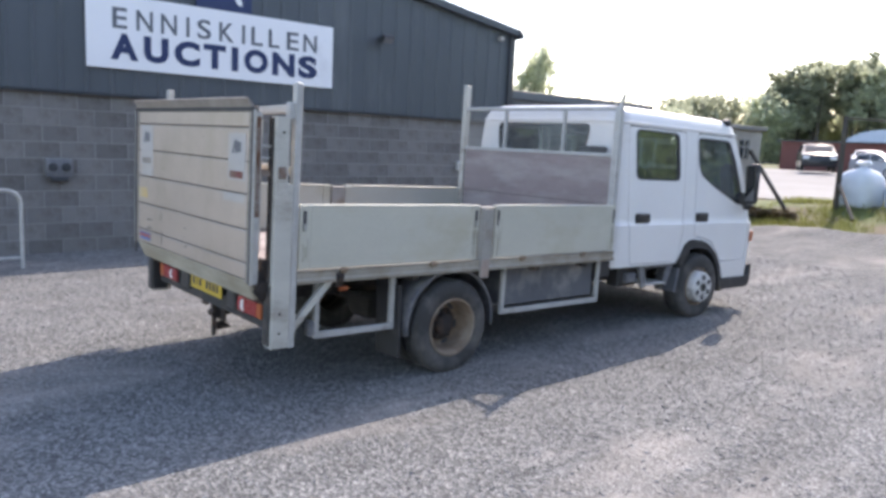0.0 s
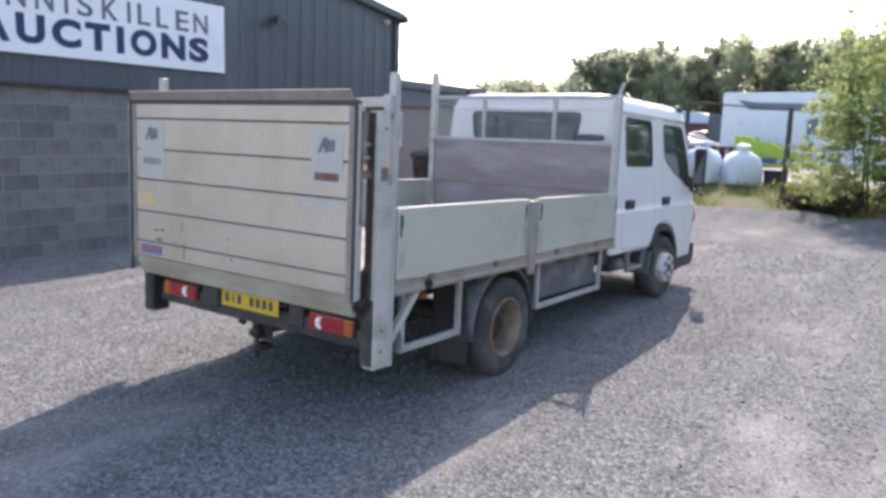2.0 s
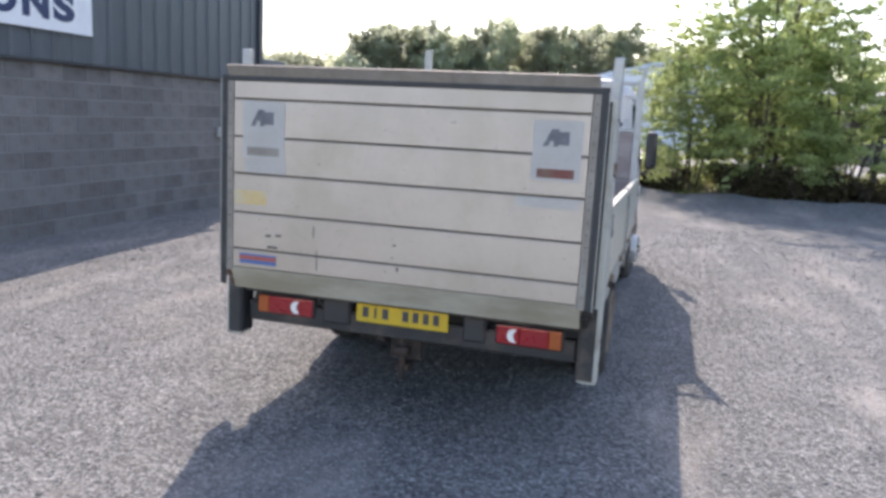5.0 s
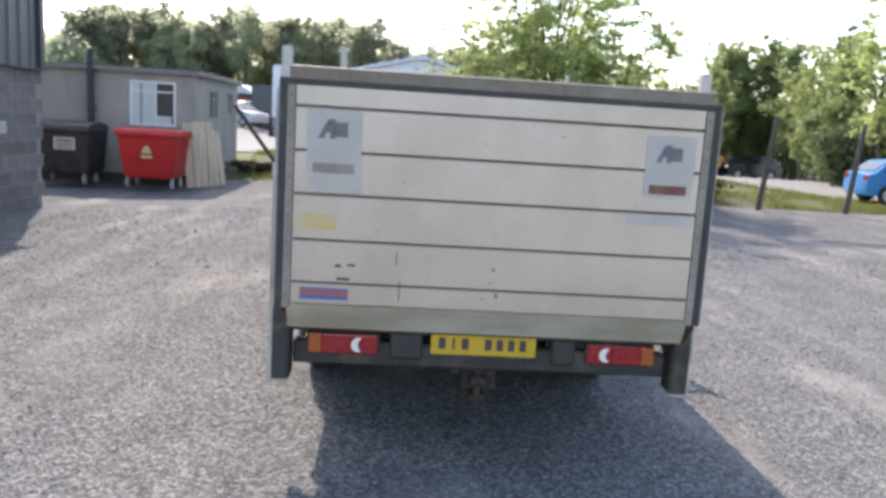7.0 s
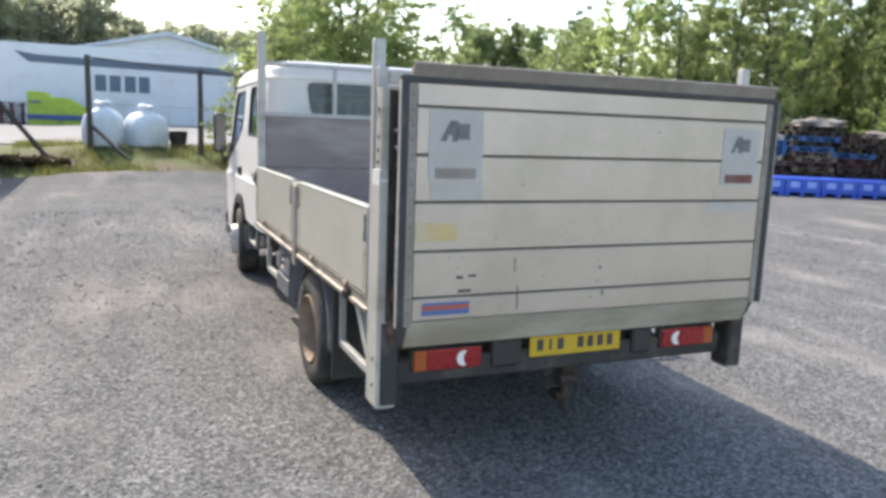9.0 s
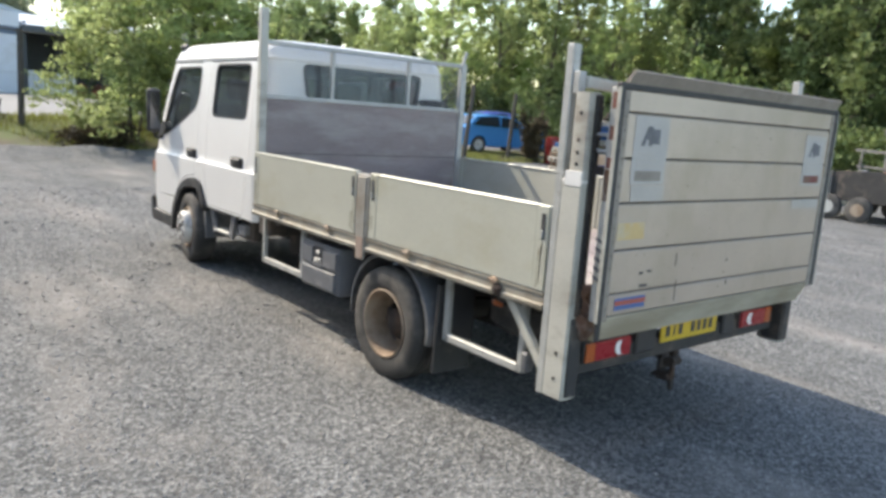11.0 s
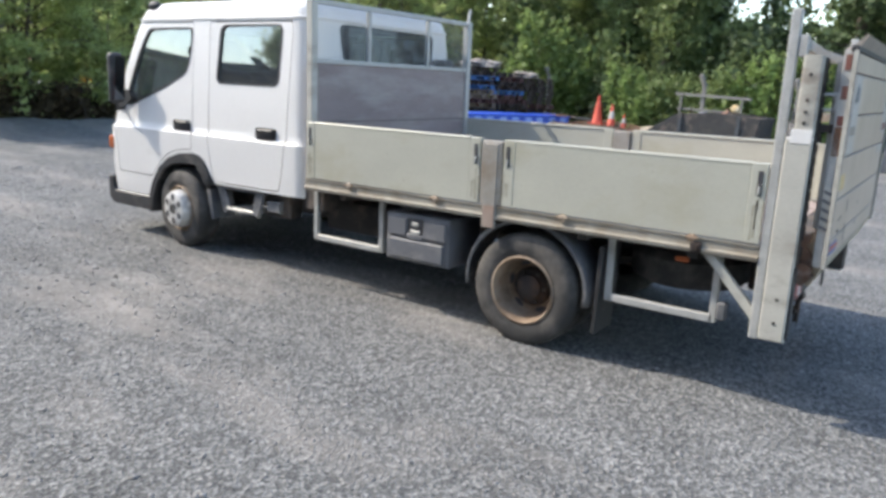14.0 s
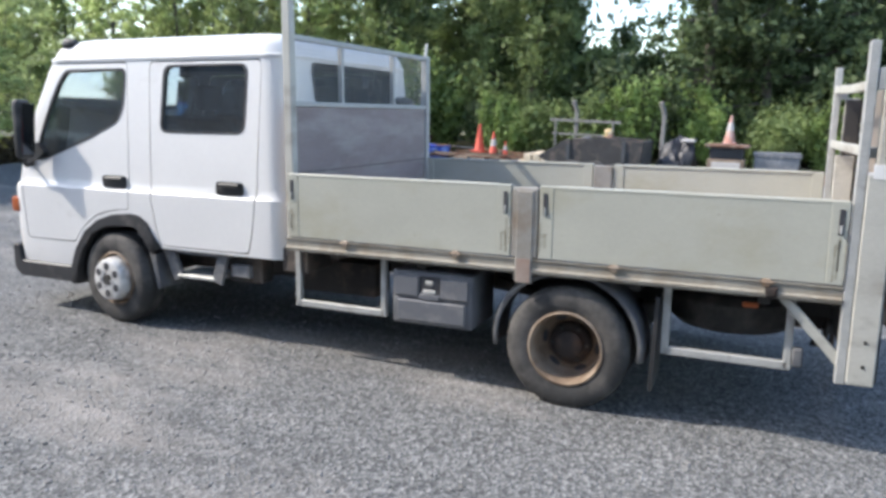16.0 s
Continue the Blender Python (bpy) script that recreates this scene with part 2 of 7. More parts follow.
def finish(ob, bm, mats, smooth=35):
    bm.normal_update()
    bm.to_mesh(ob.data)
    bm.free()
    for m in mats if isinstance(mats, (list, tuple)) else [mats]:
        ob.data.materials.append(m)
    if smooth:
        ob.data.polygons.foreach_set("use_smooth", [True] * len(ob.data.polygons))
        ob.data.set_sharp_from_angle(angle=radians(smooth))
    return ob


def part(name, bm, mat, parent, label="", smooth=35):
    ob = finish(new(name, bpy.data.meshes.new(name)), bm, mat, smooth)
    ob.parent = parent
    if label:
        tagged(ob, label)
    return ob


def thing(name, label, category, group="", kind="", at=None):
    ob = new(name)
    ob.empty_display_size = 0.1
    if at is not None:
        ob.matrix_world = at
    return tagged(ob, label, category, group, kind)


def solid(name, bm, mat, label, category="", group="", kind="", smooth=35):
    return tagged(finish(new(name, bpy.data.meshes.new(name)), bm, mat, smooth), label, category, group, kind)


def cut(base, cutters, how="DIFFERENCE"):
    """The mesh that is left of base (a bmesh) after the cutters (bmeshes)."""
    me = bpy.data.meshes.new("base")
    base.to_mesh(me)
    ob = new("tmp_base", me)
    tools = []
    for c in cutters:
        cm = bpy.data.meshes.new("cutter")
        c.to_mesh(cm)
        co = new("tmp_cutter", cm)
        tools.append(co)
        md = ob.modifiers.new("cut", "BOOLEAN")
        md.operation, md.object, md.solver = how, co, "EXACT"
    dg = bpy.context.evaluated_depsgraph_get()
    res = bpy.data.meshes.new_from_object(ob.evaluated_get(dg))
    out = bmesh.new()
    out.from_mesh(res)
    for o in (ob, *tools):
        me = o.data
        bpy.data.objects.remove(o)
        bpy.data.meshes.remove(me)
    bpy.data.meshes.remove(res)
    return out


def B():
    return bmesh.new()


# ---- the truck: tail at y = 0, nose towards +y, standing slightly nose down ----
SLOPE = 0.0218
truck = thing("flatbed_truck", "white crew-cab flatbed truck with dropsides and raised tail lift on gravel", "truck", at=pose(0, -0.034, 0, -math.degrees(math.atan(SLOPE))))


def cab_shell():
    """Outer and inner skins of the cab from rounded horizontal slices."""
    rows = [  # z, half width, rear y, front y, corner radius
        (0.40, 0.935, 3.50, 6.00, 0.10), (0.50, 0.955, 3.49, 6.03, 0.12), (0.70, 0.962, 3.485, 6.04, 0.12), (1.05, 0.972, 3.48, 6.03, 0.12),
        (1.085, 0.972, 3.48, 6.02, 0.12), (1.108, 0.955, 3.485, 6.00, 0.12), (1.16, 0.952, 3.485, 5.99, 0.12), (1.30, 0.948, 3.487, 5.955, 0.13), (1.60, 0.930, 3.49, 5.84, 0.14),
        (1.90, 0.908, 3.50, 5.69, 0.15), (1.996, 0.899, 3.505, 5.645, 0.16), (2.003, 0.907, 3.500, 5.648, 0.16), (2.018, 0.907, 3.500, 5.641, 0.16), (2.026, 0.896, 3.508, 5.628, 0.165),
        (2.075, 0.886, 3.52, 5.60, 0.175), (2.11, 0.868, 3.535, 5.565, 0.185), (2.137, 0.835, 3.56, 5.505, 0.195), (2.155, 0.78, 3.60, 5.41, 0.2), (2.166, 0.69, 3.68, 5.27, 0.2), (2.172, 0.56, 3.78, 5.08, 0.2)]
    bm = B()
    skins = []
    for inset in (0.0, 0.035):
        rings = []
        for z, w, yr, yf, r in rows:
            w, yr, yf, r = w - inset, yr + inset, yf - inset, max(r - inset, 0.03)
            zz = z + (inset if z < 0.6 else 0) - inset * min(max((z - 2.03) / 0.08, 0), 1)
            ring = []
            for cx, cy, a0 in ((w - r, yf - r, 0), (-w + r, yf - r, 90), (-w + r, yr + r, 180), (w - r, yr + r, 270)):
                for k in range(7):
                    a = radians(a0 + 15 * k)
                    ring.append(bm.verts.new((cx + r * math.cos(a), cy + r * math.sin(a), zz)))
            rings.append(ring)
        n = len(rings[0])
        made = []
        for a, b in zip(rings, rings[1:]):
            for i in range(n):
                made.append(bm.faces.new((a[i], a[(i + 1) % n], b[(i + 1) % n], b[i])))
        made.append(bm.faces.new(rings[-1]))
        made.append(bm.faces.new(rings[0][::-1]))
        if inset:
            for f in made:
                f.material_index = 1
                f.normal_flip()
    return bm


W_REAR = rounded([(3.793, 1.505), (4.515, 1.505), (4.478, 1.962), (3.768, 1.962)], 0.07)
W_FRONT = rounded([(4.815, 1.945), (4.842, 1.68), (4.895, 1.57), (5.18, 1.445), (5.66, 1.275), (5.748, 1.285), (5.70, 1.43), (5.56, 1.73), (5.48, 1.86), (5.41, 1.942)], 0.06)
W_BACK = rounded([(-0.56, 1.70), (0.56, 1.70), (0.60, 1.985), (-0.60, 1.985)], 0.07)
W_WIND = rounded([(-0.82, 1.30), (0.82, 1.30), (0.76, 1.97), (-0.76, 1.97)], 0.08)
D_REAR = rounded([(3.772, 0.715), (4.54, 0.715), (4.575, 0.86), (4.605, 1.05), (4.605, 1.988), (3.662, 1.988), (3.690, 1.16), (3.712, 0.99), (3.738, 0.84)], 0.04)
D_FRONT = rounded([(4.803, 1.988), (4.803, 0.955), (4.97, 0.94), (5.14, 0.89), (5.28, 0.79), (5.375, 0.675), (5.88, 0.675), (5.90, 1.24), (5.57, 1.988)], 0.04)
# lip and opening of the front wheel arch
ARCH_O = [(5.425, 0.36), (5.408, 0.50), (5.352, 0.635), (5.25, 0.770), (5.12, 0.862), (4.97, 0.912), (4.80, 0.930), (4.715, 0.918), (4.648, 0.874), (4.592, 0.777), (4.53, 0.705)]
ARCH_I = [(5.360, 0.36), (5.345, 0.50), (5.286, 0.635), (5.176, 0.762), (5.06, 0.818), (4.95, 0.835), (4.80, 0.842), (4.745, 0.834), (4.70, 0.79), (4.655, 0.715), (4.60, 0.650)]


def prism_bm(pts, lo, hi, axis):
    return prism(B(), pts, lo, hi, axis)


def inset_poly(pts, d):
    c = sum((Vector(p) for p in pts), Vector((0, 0))) / len(pts)
    return [tuple(Vector(p) + (c - Vector(p)).normalized() * d) for p in pts]


def build_cab():
    shell = cab_shell()
    holes = [prism_bm(W_REAR, -2, 2, "x"), prism_bm(W_FRONT, -2, 2, "x"), prism_bm(W_BACK, 3.2, 3.75, "y"), prism_bm(W_WIND, 5.2, 6.4, "y"),
             box(B(), (-2, 2), (3, 4.62), (0, 0.70))]
    arch = B()
    prism(arch, [(5.40, 0.1)] + [((a + c) / 2, (d + e) / 2) for (a, d), (c, e) in zip(ARCH_O, ARCH_I)] + [(4.55, 0.1)], -2, 2, "x")
    holes.append(arch)
    shell = cut(shell, holes)
    side = {s: [prism_bm(D_REAR, 0.5 * s, 1.5 * s, "x"), prism_bm(D_FRONT, 0.5 * s, 1.5 * s, "x")] for s in (-1, 1)}
    body = cut(shell.copy(), side[-1] + side[1])
    cab = part("cab", body, [M["white"], M["trim"]], truck, "white painted crew cab with rounded roof")
    for s in (-1, 1):
        for k, outline in (("rear_door", D_REAR), ("front_door", D_FRONT)):
            d = cut(shell.copy(), [prism_bm(inset_poly(outline, 0.011), 0.5 * s, 1.5 * s, "x")], "INTERSECT")
            part(k, d, [M["white"], M["trim"]], cab, "white cab door with black handle")
    return cab, shell


cab, shell_left = build_cab()
shell_left.free()


def side_x(z):
    return np.interp(z, [1.16, 1.30, 1.60, 1.90, 2.0], [0.952, 0.948, 0.930, 0.908, 0.898])


def side_window(outline, name, s):
    """A pane that follows the cab's lean, in a rubber gasket."""
    g = B()
    ring_o = [g.verts.new((s * (side_x(z) - 0.012), y, z)) for y, z in outline]
    g.faces.new(ring_o if s > 0 else ring_o[::-1])
    pane = part(name, g, M["glass"], cab, "tinted side window", smooth=0)
    pane.visible_shadow = False
    k = B()
    inner = inset_poly(outline, 0.022)
    loops = []
    for pts, off in ((outline, -0.02), (outline, 0.003), (inner, 0.003), (inner, -0.012)):
        loops.append([k.verts.new((s * (side_x(z) + off), y, z)) for y, z in pts])
    n = len(outline)
    for a, b in zip(loops, loops[1:]):
        for i in range(n):
            k.faces.new((a[i], a[(i + 1) % n], b[(i + 1) % n], b[i]))
    bmesh.ops.recalc_face_normals(k, faces=k.faces[:])
    part("window_seal", k, M["black"], cab, "black rubber window seal")


for s in (-1, 1):
    side_window(W_REAR, "rear_side_window", s)
    side_window(W_FRONT, "front_side_window", s)


def flat_window(outline, y0, y1, name):
    """A pane across the cab, leaning from y0 at its foot to y1 at its head."""
    zs = [p[1] for p in outline]
    za, zb = min(zs), max(zs)
    def at(p, off=0.0):
        return (p[0], np.interp(p[1], [za, zb], [y0, y1]) + off, p[1])
    g = B()
    g.faces.new([g.verts.new(at(p)) for p in outline])
    pane = part(name, g, M["rearglass"] if name == "rear_window" else M["glass"], cab, "tinted window pane", smooth=0)
    pane.visible_shadow = False
    k = B()
    inner = inset_poly(outline, 0.025)
    loops = [[k.verts.new(at(p, o)) for p in pts] for pts, o in ((outline, 0.03), (outline, -0.012), (inner, -0.012), (inner, 0.03))]
    n = len(outline)
    for a, b in zip(loops, loops[1:]):
        for i in range(n):
            k.faces.new((a[i], a[(i + 1) % n], b[(i + 1) % n], b[i]))
    bmesh.ops.recalc_face_normals(k, faces=k.faces[:])
    part("window_seal", k, M["black"], cab, "black rubber window seal")


flat_window(W_BACK, 3.500, 3.512, "rear_window")
flat_window(W_WIND, 5.935, 5.64, "windscreen")


def door_handle(s, y):
    b = B()
    box(b, (s * 0.945, s * 0.968) if s > 0 else (s * 0.968, s * 0.945), (y - 0.108, y + 0.108), (1.104, 1.194), 0.022, seg=2)
    box(b, (s * 0.955, s * 0.985) if s > 0 else (s * 0.985, s * 0.955), (y - 0.095, y + 0.08), (1.155, 1.188), 0.01)
    part("door_handle", b, M["black"], cab, "black recessed door handle")


for s in (-1, 1):
    door_handle(s, 3.915)
    door_handle(s, 4.94)

# wheel arch trims, steps, bumper, mirrors, indicators, roof lamps
for s in (-1, 1):
    b = B()
    pts_o, pts_i = ARCH_O, ARCH_I
    n = len(pts_o) - 1
    va = [[b.verts.new((s * x, *p)) for p in pts] for x, pts in ((0.94, pts_o), (0.985, pts_o), (0.985, pts_i), (0.70, pts_i))]
    for a, c in zip(va, va[1:]):
        for i in range(n):
            b.faces.new((a[i], a[i + 1], c[i + 1], c[i]))
    bmesh.ops.recalc_face_normals(b, faces=b.faces[:])
    md = part("wheel_arch_trim", b, M["black"], cab, "black plastic wheel arch trim").modifiers.new("t", "SOLIDIFY")
    md.thickness = 0.006
    b = B()
    xs = sorted((s * 0.72, s * 0.94))
    bar(b, (s * 0.92, 4.51, 0.71), (s * 0.92, 4.41, 0.485), 0.03, 0.085)
    bar(b, (s * 0.92, 4.01, 0.71), (s * 0.92, 4.08, 0.485), 0.03, 0.085)
    box(b, xs, (3.96, 4.54), (0.67, 0.70), 0.004)
    step = part("cab_step", b, M["guard"], truck, "grey cab entry step")
    b = B()
    box(b, xs, (4.09, 4.42), (0.497, 0.522), 0.006)
    part("tread", b, M["galv"], step, "worn pale step tread")
    b = B()
    box(b, sorted((s * 0.74, s * 0.87)), (3.74, 4.02), (0.50, 0.70), 0.01)
    holder = part("battery_box", b, M["chassis"], truck, "dirty black box behind the cab step")
    b = B()
    box(b, sorted((s * 0.865, s * 0.915)), (3.815, 3.965), (0.54, 0.625), 0.006)
    part("cover_plate", b, M["toolbox"], holder, "dusty grey cover plate")
    b = B()
    prism(b, rounded([(4.70, 0.80), (4.65, 0.64), (4.60, 0.395), (4.568, 0.40), (4.60, 0.62), (4.64, 0.80)], 0.012), s * 0.72, s * 0.95, "x")
    part("front_mudguard", b, M["guard"], truck, "grey plastic front mudguard")
    b = B()
    box(b, sorted((s * 1.00, s * 1.13)), (5.66, 5.74), (1.295, 1.725), 0.035, seg=3)
    mirror = part("wing_mirror", b, M["black"], truck, "black wing mirror on tubular arm")
    b = B()
    box(b, sorted((s * 1.015, s * 1.115)), (5.640, 5.648), (1.325, 1.695), m=Matrix.Translation((0, 5.644, 1.5)) @ Matrix.Rotation(radians(6), 4, "X") @ Matrix.Translation((0, -5.644, -1.5)))
    glass_m = bpy.data.materials.get("mirror_glass") or material("mirror_glass", (0.2, 0.205, 0.21), 0.08, 1.0, vary=0.01, bump=0)
    part("mirror_glass", b, glass_m, mirror, smooth=0)
    b = B()
    rod(b, (s * 1.06, 5.73, 1.32), (s * 1.02, 5.76, 1.24), 0.014)
    rod(b, (s * 1.02, 5.76, 1.24), (s * 0.93, 5.78, 1.25), 0.016)
    prism(b, rounded([(5.62, 1.34), (5.84, 1.22), (5.86, 1.34), (5.72, 1.42)], 0.03), s * 0.90, s * 0.965, "x")
    part("mirror_arm", b, M["black"], mirror)
    b = B()
    box(b, sorted((s * 0.86, s * 0.968)), (5.93, 6.035), (0.87, 0.99), 0.02, seg=2)
    part("indicator_lamp", b, M["amber"], truck, "amber front indicator")
    b = B()
    prism(b, rounded([(5.415, 0.365), (6.00, 0.365), (6.055, 0.43), (6.06, 0.62), (5.98, 0.62), (5.965, 0.492), (5.415, 0.492)], 0.03), s * 0.5, s * 0.972, "x", 0.01)
    part("bumper_end", b, M["black"], truck, "black plastic bumper corner")
    b = B()
    lathe(b, [(0.055, 0), (0.055, 0.012), (0.045, 0.035), (0.02, 0.05), (0.0, 0.052)], 16, Matrix.Translation((s * 0.845, 5.40, 2.112)) @ Matrix.Rotation(radians(30 * s), 4, "Y") @ Matrix.Diagonal((0.8, 1.4, 1.1, 1)))
    part("roof_marker_lamp", b, M["black"], truck, "dark roof marker lamp")
b = B()
box(b, (-0.5, 0.5), (5.98, 6.06), (0.37, 0.62), 0.02)
part("front_bumper", b, M["black"], truck)
# seats and dash behind the glass
for y in (3.86, 4.95):
    for x in (-0.52, 0.0, 0.52):
        b = B()
        box(b, (x - 0.24, x + 0.24), (y - 0.12, y + 0.02), (0.95, 1.62), 0.05, seg=2)
        box(b, (x - 0.24, x + 0.24), (y, y + 0.45), (0.92, 1.06), 0.05, seg=2)
        seat = part("seat", b, M["seat"], truck, "dark cloth cab seat")
        b = B()
        box(b, (x - 0.13, x + 0.13), (y - 0.12, y - 0.02), (1.66, 1.86), 0.04, seg=2)
        part("headrest", b, M["seat"], seat)
b = B()
box(b, (-0.88, 0.88), (5.55, 5.9), (0.9, 1.27), 0.05, seg=2)
part("dashboard", b, M["seat"], truck)
b = B()
rod(b, (0.42, 5.44, 1.27), (0.42, 5.55, 1.15), 0.03)
lathe(b, [(0.185, -0.012), (0.2, 0), (0.185, 0.012), (0.17, 0), (0.185, -0.012)], 24, Matrix.Translation((0.42, 5.42, 1.28)) @ Matrix.Rotation(radians(60), 4, "X"))
part("steering_wheel", b, M["seat"], truck)
b = B()
box(b, (-0.88, 0.88), (3.6, 5.9), (0.74, 0.78))
part("cab_floor", b, M["seat"], truck)

# ---- chassis, wheels ----
for s in (-1, 1):
    b = B()
    box(b, sorted((s * 0.32, s * 0.38)), (0.22, 5.9), (0.56, 0.74), 0.004)
    part("chassis_rail", b, M["chassis"], truck, "dirty black chassis rail")
for y in (0.5, 1.1, 2.1, 2.9, 3.8, 5.4):
    b = B()
    box(b, (-0.33, 0.33), (y - 0.04, y + 0.04), (0.58, 0.72), 0.004)
    part("cross_member", b, M["chassis"], truck)
for y in (0.62, 1.25, 1.9, 2.5, 3.1):
    b = B()
    box(b, (-0.98, 0.98), (y - 0.03, y + 0.03), (0.745, 0.80), 0.004)
    part("bed_bearer", b, M["chassis"], truck)
b = B()
rod(b, (-0.75, 1.61, 0.380), (0.75, 1.61, 0.380), 0.06, 14)
box(b, (-0.17, 0.17), (1.42, 1.80), (0.25, 0.52), 0.09, seg=2)
part("rear_axle", b, M["chassis"], truck, "black rear axle with differential")
b = B()
rod(b, (-0.75, 4.96, 0.44), (0.75, 4.96, 0.44), 0.05, 14)
part("front_axle", b, M["chassis"], truck)
b = B()
rod(b, (0, 1.7, 0.42), (0, 4.0, 0.62), 0.05, 12)
part("drive_shaft", b, M["chassis"], truck)
for s in (-1, 1):
    b = B()
    bar(b, (s * 0.45, 0.95, 0.6), (s * 0.45, 1.57, 0.47), 0.07, 0.05)
    bar(b, (s * 0.45, 1.57, 0.47), (s * 0.45, 2.2, 0.6), 0.07, 0.05)
    part("leaf_spring", b, M["chassis"], truck)
b = B()
box(b, (-0.62, -0.40), (3.0, 3.6), (0.42, 0.66), 0.03, seg=2)
part("air_tank", b, M["chassis"], truck, "dirty black tank under the bed")
b = B()
box(b, (0.40, 0.66), (2.3, 3.0), (0.42, 0.70), 0.04, seg=2)
part("fuel_tank", b, M["chassis"], truck, "dirty black tank under the bed")
# block added to keep sun from falling through the gap behind the cab
b = B()
box(b, (-0.93, 0.93), (3.33, 3.53), (0.62, 0.79), 0.01)
part("front_bearer", b, M["chassis"], truck, "dark block added in the gap below the headboard")
b = B()
box(b, (-0.45, 0.45), (3.75, 5.0), (0.45, 0.75), 0.06, seg=2)
part("engine_block", b, M["chassis"], truck)
# spare wheel slung flat under the tail
b = B()
lathe(b, [(0.18, -0.08), (0.30, -0.10), (0.345, -0.06), (0.345, 0.06), (0.30, 0.10), (0.18, 0.08), (0.18, -0.08)], 32, Matrix.Translation((-0.42, 0.78, 0.60)))
part("spare_wheel", b, M["rubber"], truck, "spare wheel slung under the tail")

TYRE = [(0.205, -0.085), (0.225, -0.098), (0.28, -0.103), (0.325, -0.096), (0.344, -0.078), (0.350, -0.05), (0.350, -0.034), (0.342, -0.033), (0.342, -0.024), (0.350, -0.023),
        (0.350, -0.004), (0.342, -0.003), (0.342, 0.006), (0.350, 0.007), (0.350, 0.026), (0.342, 0.027), (0.342, 0.036), (0.350, 0.037),
        (0.350, 0.05), (0.344, 0.078), (0.325, 0.096), (0.28, 0.103), (0.225, 0.098), (0.205, 0.085), (0.205, -0.085)]


def wheel(name, x, y, z, s, front):
    """A wheel whose outer face looks along s * x."""
    turn = Matrix.Translation((x, y, z)) @ Matrix.Rotation(radians(-5 if front else 0), 4, "Z") @ Matrix.Rotation(radians(90 * s), 4, "Y") @ Matrix.Diagonal((0.95, 0.95, 1, 1) if front else (1, 1, 1, 1))
    hub = new(name)
    hub.parent = truck
    hub.matrix_local = turn
    tagged(hub, "front wheel with silver rim" if front else "rear wheel with dusty rusted steel rim")
    b = B()
    lathe(b, TYRE, 132)
    for v in b.verts:  # shoulder blocks of the tread
        r = math.hypot(v.co.x, v.co.y)
        if r > 0.32 and 0.045 < abs(v.co.z) and int(math.atan2(v.co.y, v.co.x) / (2 * math.pi) * 132 + 200.5) % 3 == 0:
            v.co.x, v.co.y = v.co.x * 0.986, v.co.y * 0.986
    part("tyre", b, M["rubber"], hub, "dusty black tyre")
    b = B()
    if front:
        lathe(b, [(0.208, 0.09), (0.2, 0.10), (0.19, 0.085), (0.186, 0.03), (0.165, 0.02), (0.0, 0.02)], 40, caps=False)
        part("rim", b, M["rim"], hub, "brown steel rim")
        b = B()
        lathe(b, [(0.172, 0.02), (0.168, 0.09), (0.163, 0.135), (0.152, 0.155), (0.135, 0.161), (0.060, 0.163), (0.050, 0.158), (0.0, 0.156)], 44)
        part("hub_cover", b, M["silver"], hub, "silver front hub with round holes")
        for i in range(6):
            a = 2 * math.pi * (i + 0.5) / 6
            b = B()
            rod(b, (0.066 * math.cos(a), 0.066 * math.sin(a), 0.15), (0.066 * math.cos(a), 0.066 * math.sin(a), 0.178), 0.012, 6)
            part("wheel_nut", b, M["silver"], hub)
        for i in range(6):
            a = 2 * math.pi * i / 6
            b = B()
            lathe(b, [(0.0, 0.120), (0.030, 0.120), (0.030, 0.1635), (0.026, 0.1645), (0.0, 0.1645)], 14, Matrix.Translation((0.106 * math.cos(a), 0.106 * math.sin(a), 0)))
            part("rim_hole", b, M["ink"], hub, smooth=0)
        b = B()
        rod(b, (0, 0, 0.14), (0, 0, 0.172), 0.046, 18, 0.040)
        part("hub_cap", b, M["chassis"], hub, "dark greasy hub centre")
    else:
        lathe(b, [(0.212, 0.088), (0.215, 0.10), (0.203, 0.105), (0.195, 0.09), (0.187, 0.0), (0.180, -0.045), (0.165, -0.055), (0.14, -0.050), (0.12, -0.06), (0.0, -0.06)], 44, caps=False)
        part("rim", b, M["rim"], hub, "dished rusty steel rim")
        b = B()
        lathe(b, [(0.124, -0.06), (0.124, -0.035), (0.112, -0.02), (0.085, -0.015), (0.078, 0.015), (0.06, 0.025), (0.0, 0.028)], 32)
        part("hub", b, M["hitch"], hub, "dark rusty wheel hub")
        for i in range(6):
            a = 2 * math.pi * (i + 0.5) / 6
            b = B()
            rod(b, (0.099 * math.cos(a), 0.099 * math.sin(a), -0.03), (0.099 * math.cos(a), 0.099 * math.sin(a), 0.0), 0.012, 6)
            part("wheel_nut", b, M["chassis"], hub)
        for i in range(6):
            b = B()
            a = 2 * math.pi * i / 6 + 0.4
            t = B()
            lathe(t, [(0.03, -0.062), (0.03, -0.043), (0.0, -0.043)], 14)
            merge(b, t, Matrix.Translation((0.153 * math.cos(a), 0.153 * math.sin(a), -0.006)) @ Matrix.Rotation(a, 4, "Z") @ Matrix.Diagonal((0.55, 1.25, 1, 1)))
            part("rim_hole", b, M["ink"], hub)
        b = B()
        lathe(b, [(r, h - 0.225) for r, h in TYRE], 40)
        part("inner_tyre", b, M["rubber"], hub)
    return hub


